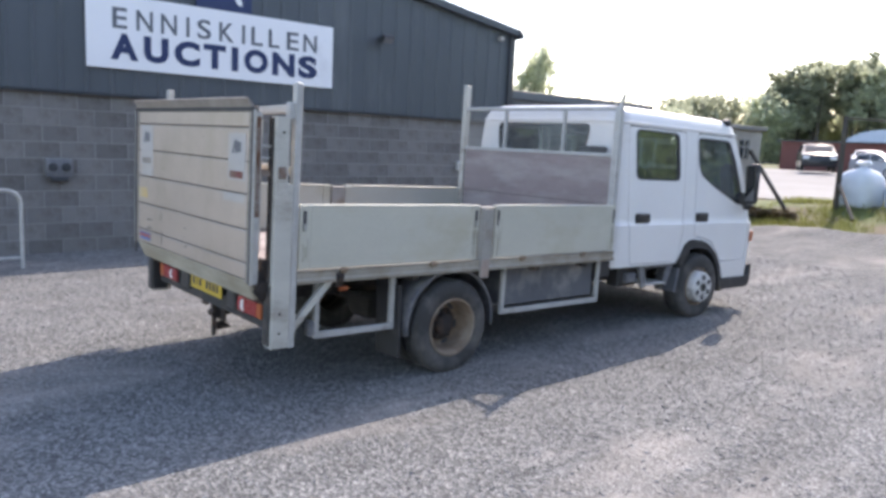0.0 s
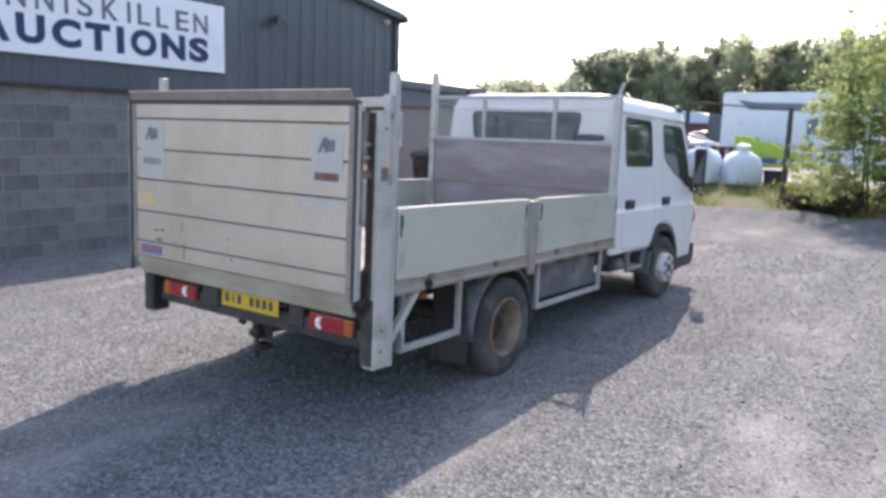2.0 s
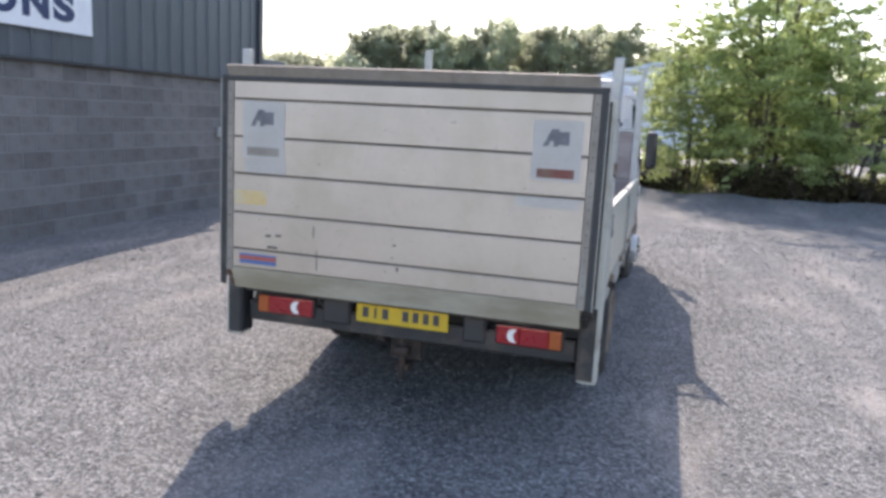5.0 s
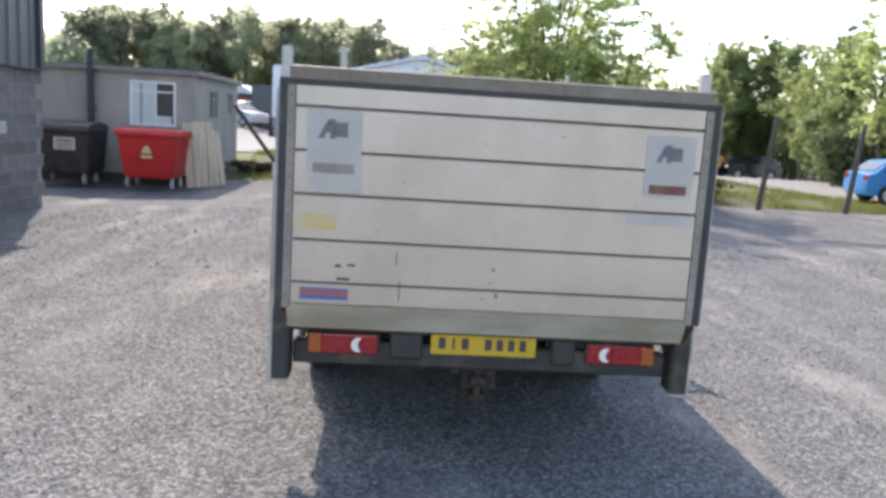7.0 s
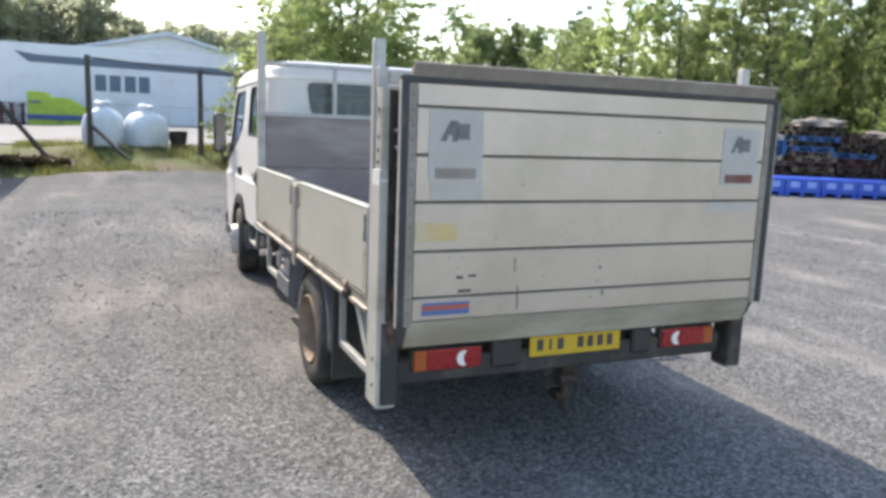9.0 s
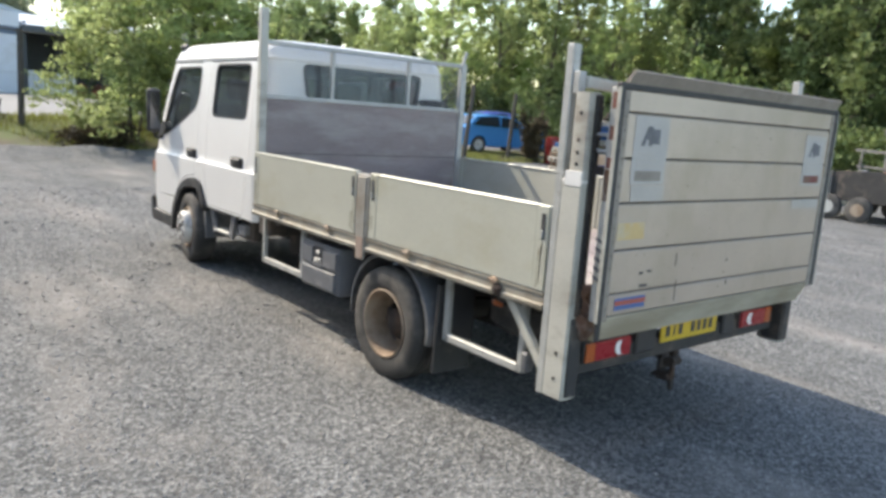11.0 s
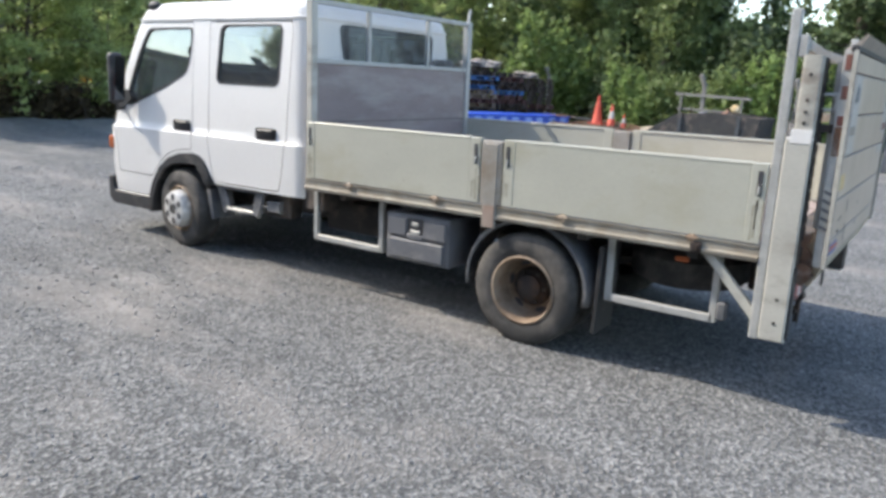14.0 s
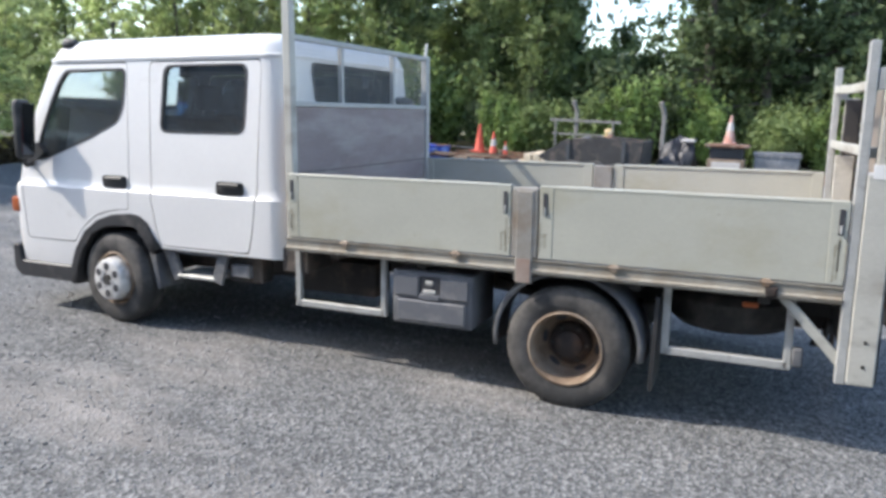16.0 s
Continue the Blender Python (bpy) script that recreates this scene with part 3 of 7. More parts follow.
for s in (-1, 1):
    wheel("front_wheel", s * 0.88, 4.975, 0.332 + SLOPE * 4.96, s, True)
    wheel("rear_wheel", s * 0.90, 1.607, 0.342 + SLOPE * 1.61, s, False)
    # plastic mudguard over the rear wheel
    b = B()
    n = 18
    lo, hi = (-8, 188)
    prof = [(0.42, -0.02), (0.435, 0.0), (0.435, 0.20), (0.42, 0.23), (0.40, 0.235)]
    rings = []
    for i in range(n + 1):
        a = radians(lo + (hi - lo) * i / n)
        rings.append([b.verts.new((s * (0.74 + w), 1.615 + r * math.cos(a), 0.40 + (r + 0.0) * math.sin(a) * 0.97)) for r, w in prof])
    for a, c in zip(rings, rings[1:]):
        for i in range(len(prof) - 1):
            b.faces.new((a[i], a[i + 1], c[i + 1], c[i]))
    bmesh.ops.recalc_face_normals(b, faces=b.faces[:])
    g = part("rear_mudguard", b, M["guard"], truck, "grey plastic mudguard over rear wheel")
    md = g.modifiers.new("t", "SOLIDIFY")
    md.thickness = 0.008
    b = B()
    prism(b, [(1.115, 0.72), (1.14, 0.72), (1.155, 0.205), (1.135, 0.195)], *sorted((s * 0.70, s * 0.97)), "x", 0.002)
    part("mud_flap", b, M["black"], truck, "black rubber mud flap")

# ---- flat bed ----
random.seed(17)
b = B()
box(b, (-0.99, 0.99), (0.28, 3.40), (0.83, 0.868), 0.003)
part("bed_floor", b, M["ply"], truck, "worn plywood bed floor")
b = B()
for i in range(4):
    box(b, (-0.9 + 0.5 * i, -0.9 + 0.5 * i + 0.006), (0.3, 3.38), (0.868, 0.870))
part("floor_seam", b, M["chassis"], truck)
for s in (-1, 1):
    b = B()
    # extruded edge rail with lip
    prof = [(0.99, 0.79), (1.035, 0.79), (1.042, 0.80), (1.042, 0.815), (1.03, 0.822), (1.03, 0.858), (1.038, 0.866), (1.038, 0.874), (0.99, 0.874)]
    prism(b, [(s * x, z) for x, z in prof], 0.285, 3.42, "y")
    part("edge_rail", b, M["rail"], truck, "weathered aluminium bed edge rail")
    for y0, y1 in ((0.290, 1.765), (1.93, 3.395)):
        b = B()
        xs = sorted((s * 1.006, s * 1.0365))
        box(b, xs, (y0 + 0.075, y1 - 0.075), (0.882, 1.276), 0.003)
        box(b, sorted((s * 0.998, s * 1.0385)), (y0 + 0.076, y1 - 0.076), (1.262, 1.280), 0.004)
        board = part("side_board", b, M["board"], truck, "pale grey-green aluminium dropside board")
        for ya, yb, yl in ((y0, y0 + 0.075, y0 + 0.03), (y1 - 0.075, y1, y1 - 0.03)):
            b = B()
            box(b, sorted((s * 1.0, s * 1.039)), (ya, yb), (0.882, 1.278), 0.003)
            part("end_cap", b, M["board"], board)
            b = B()
            box(b, sorted((s * 1.038, s * 1.0425)), (yl - 0.012, yl + 0.012), (1.12, 1.24), 0.001)
            part("latch_slot", b, M["ink"], board, "dark latch slot")
            b = B()
            box(b, sorted((s * 1.041, s * 1.050)), (yl - 0.006, yl + 0.006), (1.125, 1.165), 0.003)
            part("latch", b, M["galv"], board, "worn steel board latch")
            b = B()
            for k in range(4):
                ys, w = yl + random.uniform(-0.03, 0.03), random.uniform(0.004, 0.009)
                za, zb = random.uniform(1.02, 1.11), random.uniform(0.885, 0.95)
                prism(b, [(ys - w, za), (ys + w, za - 0.01), (ys + w * 0.6, (za + zb) / 2), (ys + w * 0.9, zb), (ys - w * 0.7, zb + 0.006), (ys - w * 0.4, (za + zb) / 2 + 0.01)], *sorted((s * 1.0388, s * 1.0394)), "x")
            part("rust_run", b, M["stain"], board, "brown run of rust below the latch", smooth=0)
        for f in (0.22, 0.72):
            y = y0 + (y1 - y0) * f
            b = B()
            box(b, sorted((s * 1.03, s * 1.052)), (y - 0.02, y + 0.02), (0.845, 0.885), 0.006)
            rod(b, (s * 1.046, y - 0.032, 0.868), (s * 1.046, y + 0.032, 0.868), 0.009, 8)
            part("hinge", b, M["rim"], board, "rust-stained dropside hinge")
    # post between the boards
    b = B()
    xs = sorted((s * 0.985, s * 1.040))
    box(b, xs, (1.775, 1.920), (0.88, 1.265), 0.006)
    box(b, sorted((s * 1.030, s * 1.046)), (1.80, 1.895), (0.735, 1.25), 0.005)
    post = part("centre_post", b, M["postgrey"], truck, "grey steel post between the boards")
    b = B()
    box(b, sorted((s * 1.046, s * 1.0485)), (1.808, 1.888), (0.742, 0.875), 0.001)
    part("rust_plate", b, M["rustwash"], post, "rusty foot of the post")

# tail sill and headboard
b = B()
box(b, (-0.99, 0.99), (0.15, 0.285), (0.655, 0.866), 0.006)
part("tail_sill", b, M["chassis"], truck, "dirty dark rear sill of the bed")
b = B()
box(b, (-0.955, 0.955), (3.385, 3.405), (0.872, 1.69), 0.003)
head = part("headboard", b, M["ply"], truck, "grey-brown plywood headboard in steel frame")
b = B()
box(b, (-0.97, 0.97), (3.375, 3.415), (1.688, 1.722), 0.005)
part("headboard_rail", b, M["galv"], head)
b = B()
box(b, (-0.955, 0.955), (3.3825, 3.385), (1.27, 1.275))
part("board_joint", b, M["chassis"], head)
b = B()
box(b, (-0.98, 0.98), (3.375, 3.415), (2.09, 2.125), 0.005)
part("top_rail", b, M["galv"], head, "steel ladder rack rail")
for x in (-0.385, 0.375):
    b = B()
    box(b, (x - 0.016, x + 0.016), (3.378, 3.412), (1.722, 2.09), 0.003)
    part("upright", b, M["galv"], head)
b = B()
for x in np.arange(-0.95, 0.951, 0.025):
    rod(b, (x, 3.395, 1.72), (x, 3.395, 2.092), 0.0011, 4)
for z in np.arange(1.745, 2.08, 0.025):
    rod(b, (-0.97, 3.3965, z), (0.96, 3.3965, z), 0.0011, 4)
part("wire_mesh", b, M["galv"], head, "fine wire mesh in the headboard frame")
for x, top in ((-0.99, 2.355), (0.985, 2.13)):
    b = B()
    box(b, (x - 0.03, x + 0.03), (3.365, 3.425), (0.79, top), 0.006)
    part("corner_post", b, M["alu"] if x < 0 else M["galv"], head, "steel headboard corner post")
b = B()
bar(b, (0.985, 3.395, 2.12), (1.02, 3.40, 2.235), 0.02, 0.03)
part("rack_finger", b, M["galv"], head)
b = B()
lathe(b, [(0.0, 0), (0.10, 0.0), (0.12, 0.03), (0.10, 0.055), (0.0, 0.06)], 20, Matrix.Translation((0.70, 3.452, 1.725)) @ Matrix.Diagonal((1.3, 0.28, 1, 1)))
part("rear_vent", b, M["black"], cab, "black vent behind the cab")

# side guards under the bed
for s in (-1, 1):
    guards = [(0.49, 1.085), (2.775, 3.40)] if s < 0 else [(0.49, 1.09), (2.17, 3.35)]
    for y0, y1 in guards:
        b = B()
        bar(b, (s * 0.925, y0, 0.428), (s * 0.925, y1, 0.428), 0.035, 0.042, up=(0, 0, 1))
        bar(b, (s * 0.925, y0, 0.408), (s * 0.925, y0, 0.80), 0.035, 0.038, up=(0, 1, 0))
        bar(b, (s * 0.925, y1, 0.408), (s * 0.925, y1, 0.80), 0.035, 0.038, up=(0, 1, 0))
        part("side_guard", b, M["galv"], truck, "grey steel side guard frame")
    b = B()
    bar(b, (s * 0.995, 0.54, 0.80), (s * 0.995, 0.24, 0.47), 0.04, 0.045)
    part("column_brace", b, M["alu"], truck, "diagonal brace of the lift column")
    b = B()
    box(b, sorted((s * 1.028, s * 1.052)), (0.56, 0.62), (0.79, 0.85), 0.01)
    rod(b, (s * 1.03, 0.59, 0.825), (s * 1.065, 0.59, 0.825), 0.016, 8)
    part("brace_bracket", b, M["hitch"], truck, "rusty bracket")
    b = B()
    box(b, sorted((s * 0.93, s * 0.950)), (0.64, 0.72), (0.708, 0.738), 0.012, seg=2)
    part("side_marker_lamp", b, M["amber"], truck, "amber side marker lamp")
    b = B()
    box(b, sorted((s * 0.90, s * 0.96)), (0.42, 0.47), (0.43, 0.53), 0.01)
    part("guard_stub", b, M["guard"], truck)

# tool box on the near side
b = B()
box(b, (-0.985, -0.60), (2.165, 2.69), (0.40, 0.73), 0.02, seg=2)
tool = part("tool_box", b, M["toolbox"], truck, "grey plastic tool box with recessed latch")
b = B()
for y0, y1, z0, z1 in ((2.185, 2.365, 0.575, 0.70), (2.505, 2.67, 0.575, 0.70), (2.205, 2.65, 0.425, 0.555), (2.365, 2.505, 0.56, 0.60)):
    box(b, (-1.004, -0.98), (y0, y1), (z0, z1), 0.008)
part("box_lid", b, M["toolbox"], tool)
b = B()
box(b, (-0.992, -0.985), (2.37, 2.50), (0.605, 0.705), 0.002)
part("latch_recess", b, M["ink"], tool)
b = B()
box(b, (-1.006, -0.99), (2.395, 2.475), (0.60, 0.625), 0.004)
box(b, (-1.004, -0.99), (2.41, 2.46), (0.655, 0.68), 0.004)
part("box_latch", b, M["galv"], tool, "steel box latch")
b = B()
box(b, (0.60, 0.905), (2.21, 3.31), (0.47, 0.78), 0.006)
part("far_side_locker", b, M["guard"], truck, "grey steel locker behind the side guard")

# ---- tail lift ----
for s in (-1, 1):
    b = B()
    prof = rounded([(s * 0.962, 0.117), (s * 1.034, 0.117), (s * 1.034, 0.207), (s * 0.962, 0.207)], 0.014)
    prism(b, prof, 0.405, 1.79, "z")
    col = part("lift_column", b, M["alu"], truck, "aluminium tail lift column")
    # dark strips laid on the pale column imitate the black gap beside it
    b = B()
    box(b, sorted((s * 0.958, s * 1.006)), (0.1075, 0.1165), (0.80, 1.78), 0.002)
    box(b, sorted((s * 0.950, s * 0.9615)), (0.116, 0.205), (0.80, 1.78), 0.002)
    part("column_slot", b, M["chassis"], col, "dark strips on the lift column standing for the gap beside it")
    b = B()
    for z in np.arange(0.84, 1.74, 0.055):
        rod(b, (s * 0.978, 0.105, z), (s * 0.978, 0.105, z + 0.038), 0.006, 6)
        rod(b, (s * 0.985, 0.105, z + 0.028), (s * 0.985, 0.105, z + 0.05), 0.005, 6)
    part("lift_chain", b, M["hitch"], col, "rusty lift chain")
    b = B()
    box(b, sorted((s * 0.945, s * 1.040)), (0.118, 0.236), (0.405, 1.40), 0.006)
    part("column_cover", b, M["alu"], col)
    b = B()
    box(b, sorted((s * 0.985, s * 1.035)), (0.2375, 0.282), (0.40, 1.995), 0.005)
    part("rear_post", b, M["galv"], col, "grey steel post")
    b = B()
    box(b, sorted((s * 0.985, s * 1.030)), (0.196, 0.236), (1.78, 1.878), 0.004)
    part("stub_plate", b, M["galv"], col)
    for z in (1.70, 1.585, 1.53, 1.48) if s < 0 else (1.70,):
        b = B()
        rod(b, (s * 1.03, 0.165, z), (s * 1.0375, 0.165, z), 0.009, 8)
        part("bolt", b, M["chassis"], col)
    for z in (0.62, 0.50):
        b = B()
        rod(b, (s * 1.03, 0.17, z), (s * 1.0435, 0.17, z), 0.009, 8)
        part("bolt", b, M["chassis"], col)
    if s < 0:
        b = B()
        box(b, (-1.0415, -0.98), (0.114, 0.232), (1.40, 1.412), 0.003)
        box(b, (-1.0425, -1.0345), (0.122, 0.215), (1.385, 1.45), 0.001)
        part("sticker", b, M["white"], col, "torn white sticker")
    b = B()
    bar(b, (s * 0.99, 0.19, 1.46), (s * 0.96, 0.03, 1.46), 0.03, 0.04)
    if s > 0:
        box(b, (0.985, 1.05), (0.135, 0.185), (1.43, 1.50), 0.008)
    part("catch", b, M["rust"] if s > 0 else M["hitch"], col, "rusty platform catch")
    b = B()
    for z in (1.545, 1.615):
        bar(b, (s * 0.975, 0.13, z), (s * 0.975, 0.045, z), 0.02, 0.016)
    bar(b, (s * 0.975, 0.05, 1.54), (s * 0.975, 0.05, 1.62), 0.02, 0.014, up=(0, 1, 0))
    part("catch_bracket", b, M["galv"], col)
    b = B()
    bar(b, (s * 0.95, 0.18, 0.96), (s * 0.95, 0.05, 0.80), 0.05, 0.06)
    bar(b, (s * 0.95, 0.17, 0.82), (s * 0.95, 0.06, 0.72), 0.06, 0.08)
    rod(b, (s * 0.90, 0.08, 0.78), (s * 1.0, 0.08, 0.78), 0.035, 12)
    rod(b, (s * 0.90, 0.10, 0.92), (s * 0.985, 0.10, 0.92), 0.028, 12)
    part("lift_hinge", b, M["rust"] if s < 0 else M["hitch"], col, "rusty lift hinge and arm")
    b = B()
    box(b, sorted((s * 0.938, s * 0.962)), (0.112, 0.236), (0.42, 0.70), 0.006)
    box(b, sorted((s * 0.950, s * 1.022)), (0.106, 0.1185), (0.42, 0.79), 0.003)
    part("column_foot", b, M["black"] if s < 0 else M["chassis"], col, "black foot of the lift column")

# two cross tubes tie the columns together behind the platform
for pts in ([(-0.985, 0.205, 1.835), (-0.5, 0.218, 1.818), (0.1, 0.235, 1.822), (0.6, 0.252, 1.835), (0.985, 0.262, 1.845)], [(-0.985, 0.215, 1.50), (0.0, 0.235, 1.485), (0.985, 0.255, 1.475)]):
    b = B()
    for p, q in zip(pts, pts[1:]):
        bar(b, p, q, 0.035, 0.05)
    part("cross_tube", b, M["alu"], truck, "pale cross tube between the lift columns")

b = B()
box(b, (-0.95, 0.95), (0.014, 0.046), (0.80, 1.83), 0.004)
plat = part("lift_platform", b, M["panel"], truck, "raised aluminium tail lift platform with stickers")
zs = [1.820, 1.715, 1.520, 1.326, 1.119, 0.922, 0.820]
for z1, z0 in zip(zs, zs[1:]):
    b = B()
    box(b, (-0.929, 0.929), (-0.004, 0.014), (z0 + 0.004, z1 - 0.004), 0.004)
    part("plank", b, M["panel"], plat, smooth=0)
b = B()
for z in zs[1:-1]:
    box(b, (-0.925, 0.925), (0.006, 0.0125), (z - 0.006, z + 0.006))
part("plank_joint", b, M["joint"], plat)
b = B()
prism(b, [(-0.003, 0.818), (0.044, 0.818), (0.085, 0.70), (0.053, 0.694), (0.028, 0.745)], -0.945, 0.945, "x", 0.003)
part("lower_lip", b, M["lip"], plat, "bent lower lip of the platform")
b = B()
prism(b, [(0.03, 1.822), (-0.006, 1.822), (-0.030, 1.868), (-0.040, 1.882), (-0.030, 1.888), (0.004, 1.850)], -0.955, 0.955, "x")
part("tip_plate", b, M["tip"], plat, "brown-stained sloping tip plate")
b = B()
box(b, (-1.0, 1.0), (-0.012, 0.02), (1.806, 1.836), 0.005)
for s in (-1, 1):
    box(b, sorted((s * 0.966, s * 1.0)), (-0.010, 0.002), (0.80 if s > 0 else 0.72, 1.83), 0.004)
part("rubber_edge", b, M["black"], plat, "black rubber edging")
for s in (-1, 1):
    b = B()
    box(b, sorted((s * 0.930, s * 0.967)), (-0.007, 0.012), (0.80, 1.815), 0.003)
    part("edge_strip", b, M["tip"], plat, "grimy riveted edge strip")
    b = B()
    box(b, sorted((s * 0.951, s * 0.992)), (0.0025, 0.047), (0.80, 1.815), 0.004)
    part("edge_channel", b, M["galv"], plat)
    b = B()
    box(b, sorted((s * 0.925, s * 0.950)), (0.0465, 0.074), (0.98, 1.765), 0.003)
    part("inner_bar", b, M["alu"], plat, "pale inner bar of the platform")
    for i in range(16):
        z = 0.86 + i * 0.06
        b = B()
        rod(b, (s * 0.948, -0.010, z), (s * 0.948, 0.0, z), 0.0045, 6)
        part("rivet", b, M["joint"], plat)
    for z0, z1 in ((1.725, 1.795), (1.595, 1.655), (1.475, 1.52)) if s < 0 else ():
        b = B()
        box(b, sorted((s * 0.990, s * 0.9945)), (0.010, 0.036), (z0, z1), 0.001)
        part("red_reflector", b, M["dullred"], plat, "small dull red reflector")
    b = B()
    box(b, sorted((s * 0.990, s * 0.9935)), (0.006, 0.040), (1.335, 1.47) if s < 0 else (1.20, 1.78), 0.001)
    part("rust_patch", b, M["rust"], plat)
    b = B()
    box(b, sorted((s * 0.999, s * 1.003)), (-0.013, 0.006), (0.80, 1.815), 0.001)
    part("edge_bead", b, M["alu"], plat)
    b = B()
    if s > 0:
        box(b, (0.990, 0.994), (0.014, 0.040), (1.00, 1.12), 0.001)
        part("white_reflector", b, M["sticker"], plat)
        continue
    box(b, (-0.994, -0.990), (0.008, 0.044), (0.97, 1.19), 0.001)
    flag = part("marker_strip", b, M["alu"], plat, "pale and dark striped marker")
    for i in range(5):
        z = 0.98 + i * 0.042
        b = B()
        prism(b, [(0.008, z), (0.044, z + 0.014), (0.044, z + 0.030), (0.008, z + 0.016)], -0.996, -0.993, "x")
        part("strip_bar", b, M["guard"], flag)


def flat(name, x, z, mat, parent, label="", y=-0.0065, d=0.002):
    b = B()
    box(b, x, (y, y + d), z)
    return part(name, b, mat, parent, label, smooth=0)


M["fadedink"] = material("faded_ink", (0.14, 0.14, 0.15), 0.6, vary=0.25, scale=20, dirt=(0.4, 0.4, 0.4), dirt_at=0.62)


def notice(x0, x1, z0, z1):
    """A worn notice: a dark lettermark of plain shapes over a picture bar."""
    w, h = x1 - x0, z1 - z0
    st = flat("notice", (x0, x1), (z0, z1), M["sticker"], plat, "worn white notice with dark mark")
    b = B()
    prism(b, [(x0 + 0.20 * w, z0 + 0.57 * h), (x0 + 0.38 * w, z0 + 0.86 * h), (x0 + 0.52 * w, z0 + 0.86 * h), (x0 + 0.52 * w, z0 + 0.57 * h), (x0 + 0.42 * w, z0 + 0.57 * h),
              (x0 + 0.42 * w, z0 + 0.66 * h), (x0 + 0.36 * w, z0 + 0.66 * h), (x0 + 0.31 * w, z0 + 0.57 * h)], -0.0080, -0.006, "y")
    box(b, (x0 + 0.50 * w, x0 + 0.74 * w), (-0.0080, -0.006), (z0 + 0.60 * h, z0 + 0.82 * h))
    part("notice_mark", b, M["fadedink"], st, smooth=0)
    b = B()
    box(b, (x0 + 0.12 * w, x0 + 0.88 * w), (-0.0080, -0.006), (z0 + 0.05 * h, z0 + 0.20 * h))
    part("notice_bar", b, M["dullred"] if x0 > 0 else M["tip"], st, smooth=0)
    b = B()
    for k in range(3):
        box(b, (x0 + 0.14 * w, x0 + (0.84 - 0.1 * k) * w), (-0.0080, -0.006), (z0 + (0.26 + 0.08 * k) * h, z0 + (0.30 + 0.08 * k) * h))
    part("notice_line", b, M["ghost"], st, smooth=0)


notice(-0.875, -0.630, 1.410, 1.705)
notice(0.665, 0.895, 1.400, 1.680)
flat("glue_mark", (-0.86, -0.62), (1.335, 1.405), M["ghost"], plat)
flat("glue_mark", (0.60, 0.90), (1.27, 1.32), M["ghost"], plat)
flat("yellow_label", (-0.92, -0.73), (1.165, 1.240), M["stick_y"], plat, "faded yellow label")
lab = flat("maker_label", (-0.885, -0.665), (0.845, 0.900), M["stick_b"], plat, "red and blue label", )
flat("label_band", (-0.885, -0.665), (0.868, 0.888), M["stick_r"], lab, y=-0.0085)
b = B()
for x, z, w, h in ((-0.715, 1.005, 0.03, 0.012), (-0.655, 1.01, 0.035, 0.010), (-0.69, 0.945, 0.06, 0.012), (-0.45, 1.05, 0.004, 0.06), (-0.43, 0.9, 0.004, 0.1), (0.0, 1.02, 0.012, 0.012), (0.02, 0.90, 0.01, 0.02)):
    b = B()
    box(b, (x - w / 2, x + w / 2), (-0.0060, -0.003), (z - h / 2, z + h / 2))
    part("scuff", b, M["ink"], plat, smooth=0)

# rear lamps, plate, underrun bar and tow bar
b = B()
box(b, (-0.93, 0.93), (0.17, 0.25), (0.485, 0.60), 0.01)
under = part("underrun_bar", b, M["chassis"], truck, "dirty black rear underrun bar")
for s in (-1, 1):
    xs = sorted((s * 0.51, s * 0.865))
    b = B()
    box(b, xs, (0.155, 0.20), (0.54, 0.648), 0.012, seg=2)
    lamp = part("tail_lamp", b, M["black"], truck, "red and amber tail lamp cluster")
    for name, a, c, mat in (("lens_red", 0.64, 0.79, "redlens"), ("lens_reverse", 0.565, 0.645, "clear"), ("lens_stop", 0.52, 0.64, "redlens"), ("lens_amber", 0.79, 0.855, "amber")):
        b = B()
        if name == "lens_reverse":
            outer = [(0.612 + 0.036 * math.cos(radians(u)), 0.595 + 0.036 * math.sin(radians(u))) for u in range(65, 300, 21)]
            inner = [(0.638 + 0.028 * math.cos(radians(u)), 0.595 + 0.034 * math.sin(radians(u))) for u in range(250, 110, -20)]
            prism(b, [(p if s > 0 else p - 1.224, q) for p, q in outer + inner], 0.136, 0.144, "y", 0.001)
        else:
            box(b, sorted((s * a, s * c)), (0.142, 0.16), (0.547, 0.641), 0.006)
        part(name, b, M[mat], lamp)
b = B()
box(b, (-0.26, 0.26), (0.150, 0.158), (0.562, 0.675), 0.004)
plate = part("number_plate", b, M["yellow"], truck, "yellow number plate with dark bars")
for i, w in enumerate((0.034, 0.012, 0.034, 0.0, 0.034, 0.032, 0.032, 0.032)):
    x = -0.205 + i * 0.057
    if w:
        b = B()
        box(b, (x - w / 2, x + w / 2), (0.1475, 0.1515), (0.592, 0.648))
        part("plate_bar", b, M["ink"], plate, smooth=0)
b = B()
box(b, (-0.09, 0.09), (0.25, 0.272), (0.36, 0.60), 0.006)
box(b, (-0.04, 0.04), (0.27, 0.52), (0.40, 0.52), 0.01)
prism(b, rounded([(0.27, 0.44), (0.20, 0.435), (0.185, 0.41), (0.20, 0.385), (0.27, 0.38)], 0.01), -0.05, 0.03, "x", 0.006)
prism(b, rounded([(0.30, 0.34), (0.23, 0.335), (0.215, 0.31), (0.23, 0.29), (0.34, 0.30)], 0.01), -0.05, 0.03, "x", 0.006)
rod(b, (-0.01, 0.222, 0.245), (-0.01, 0.222, 0.45), 0.016, 10)
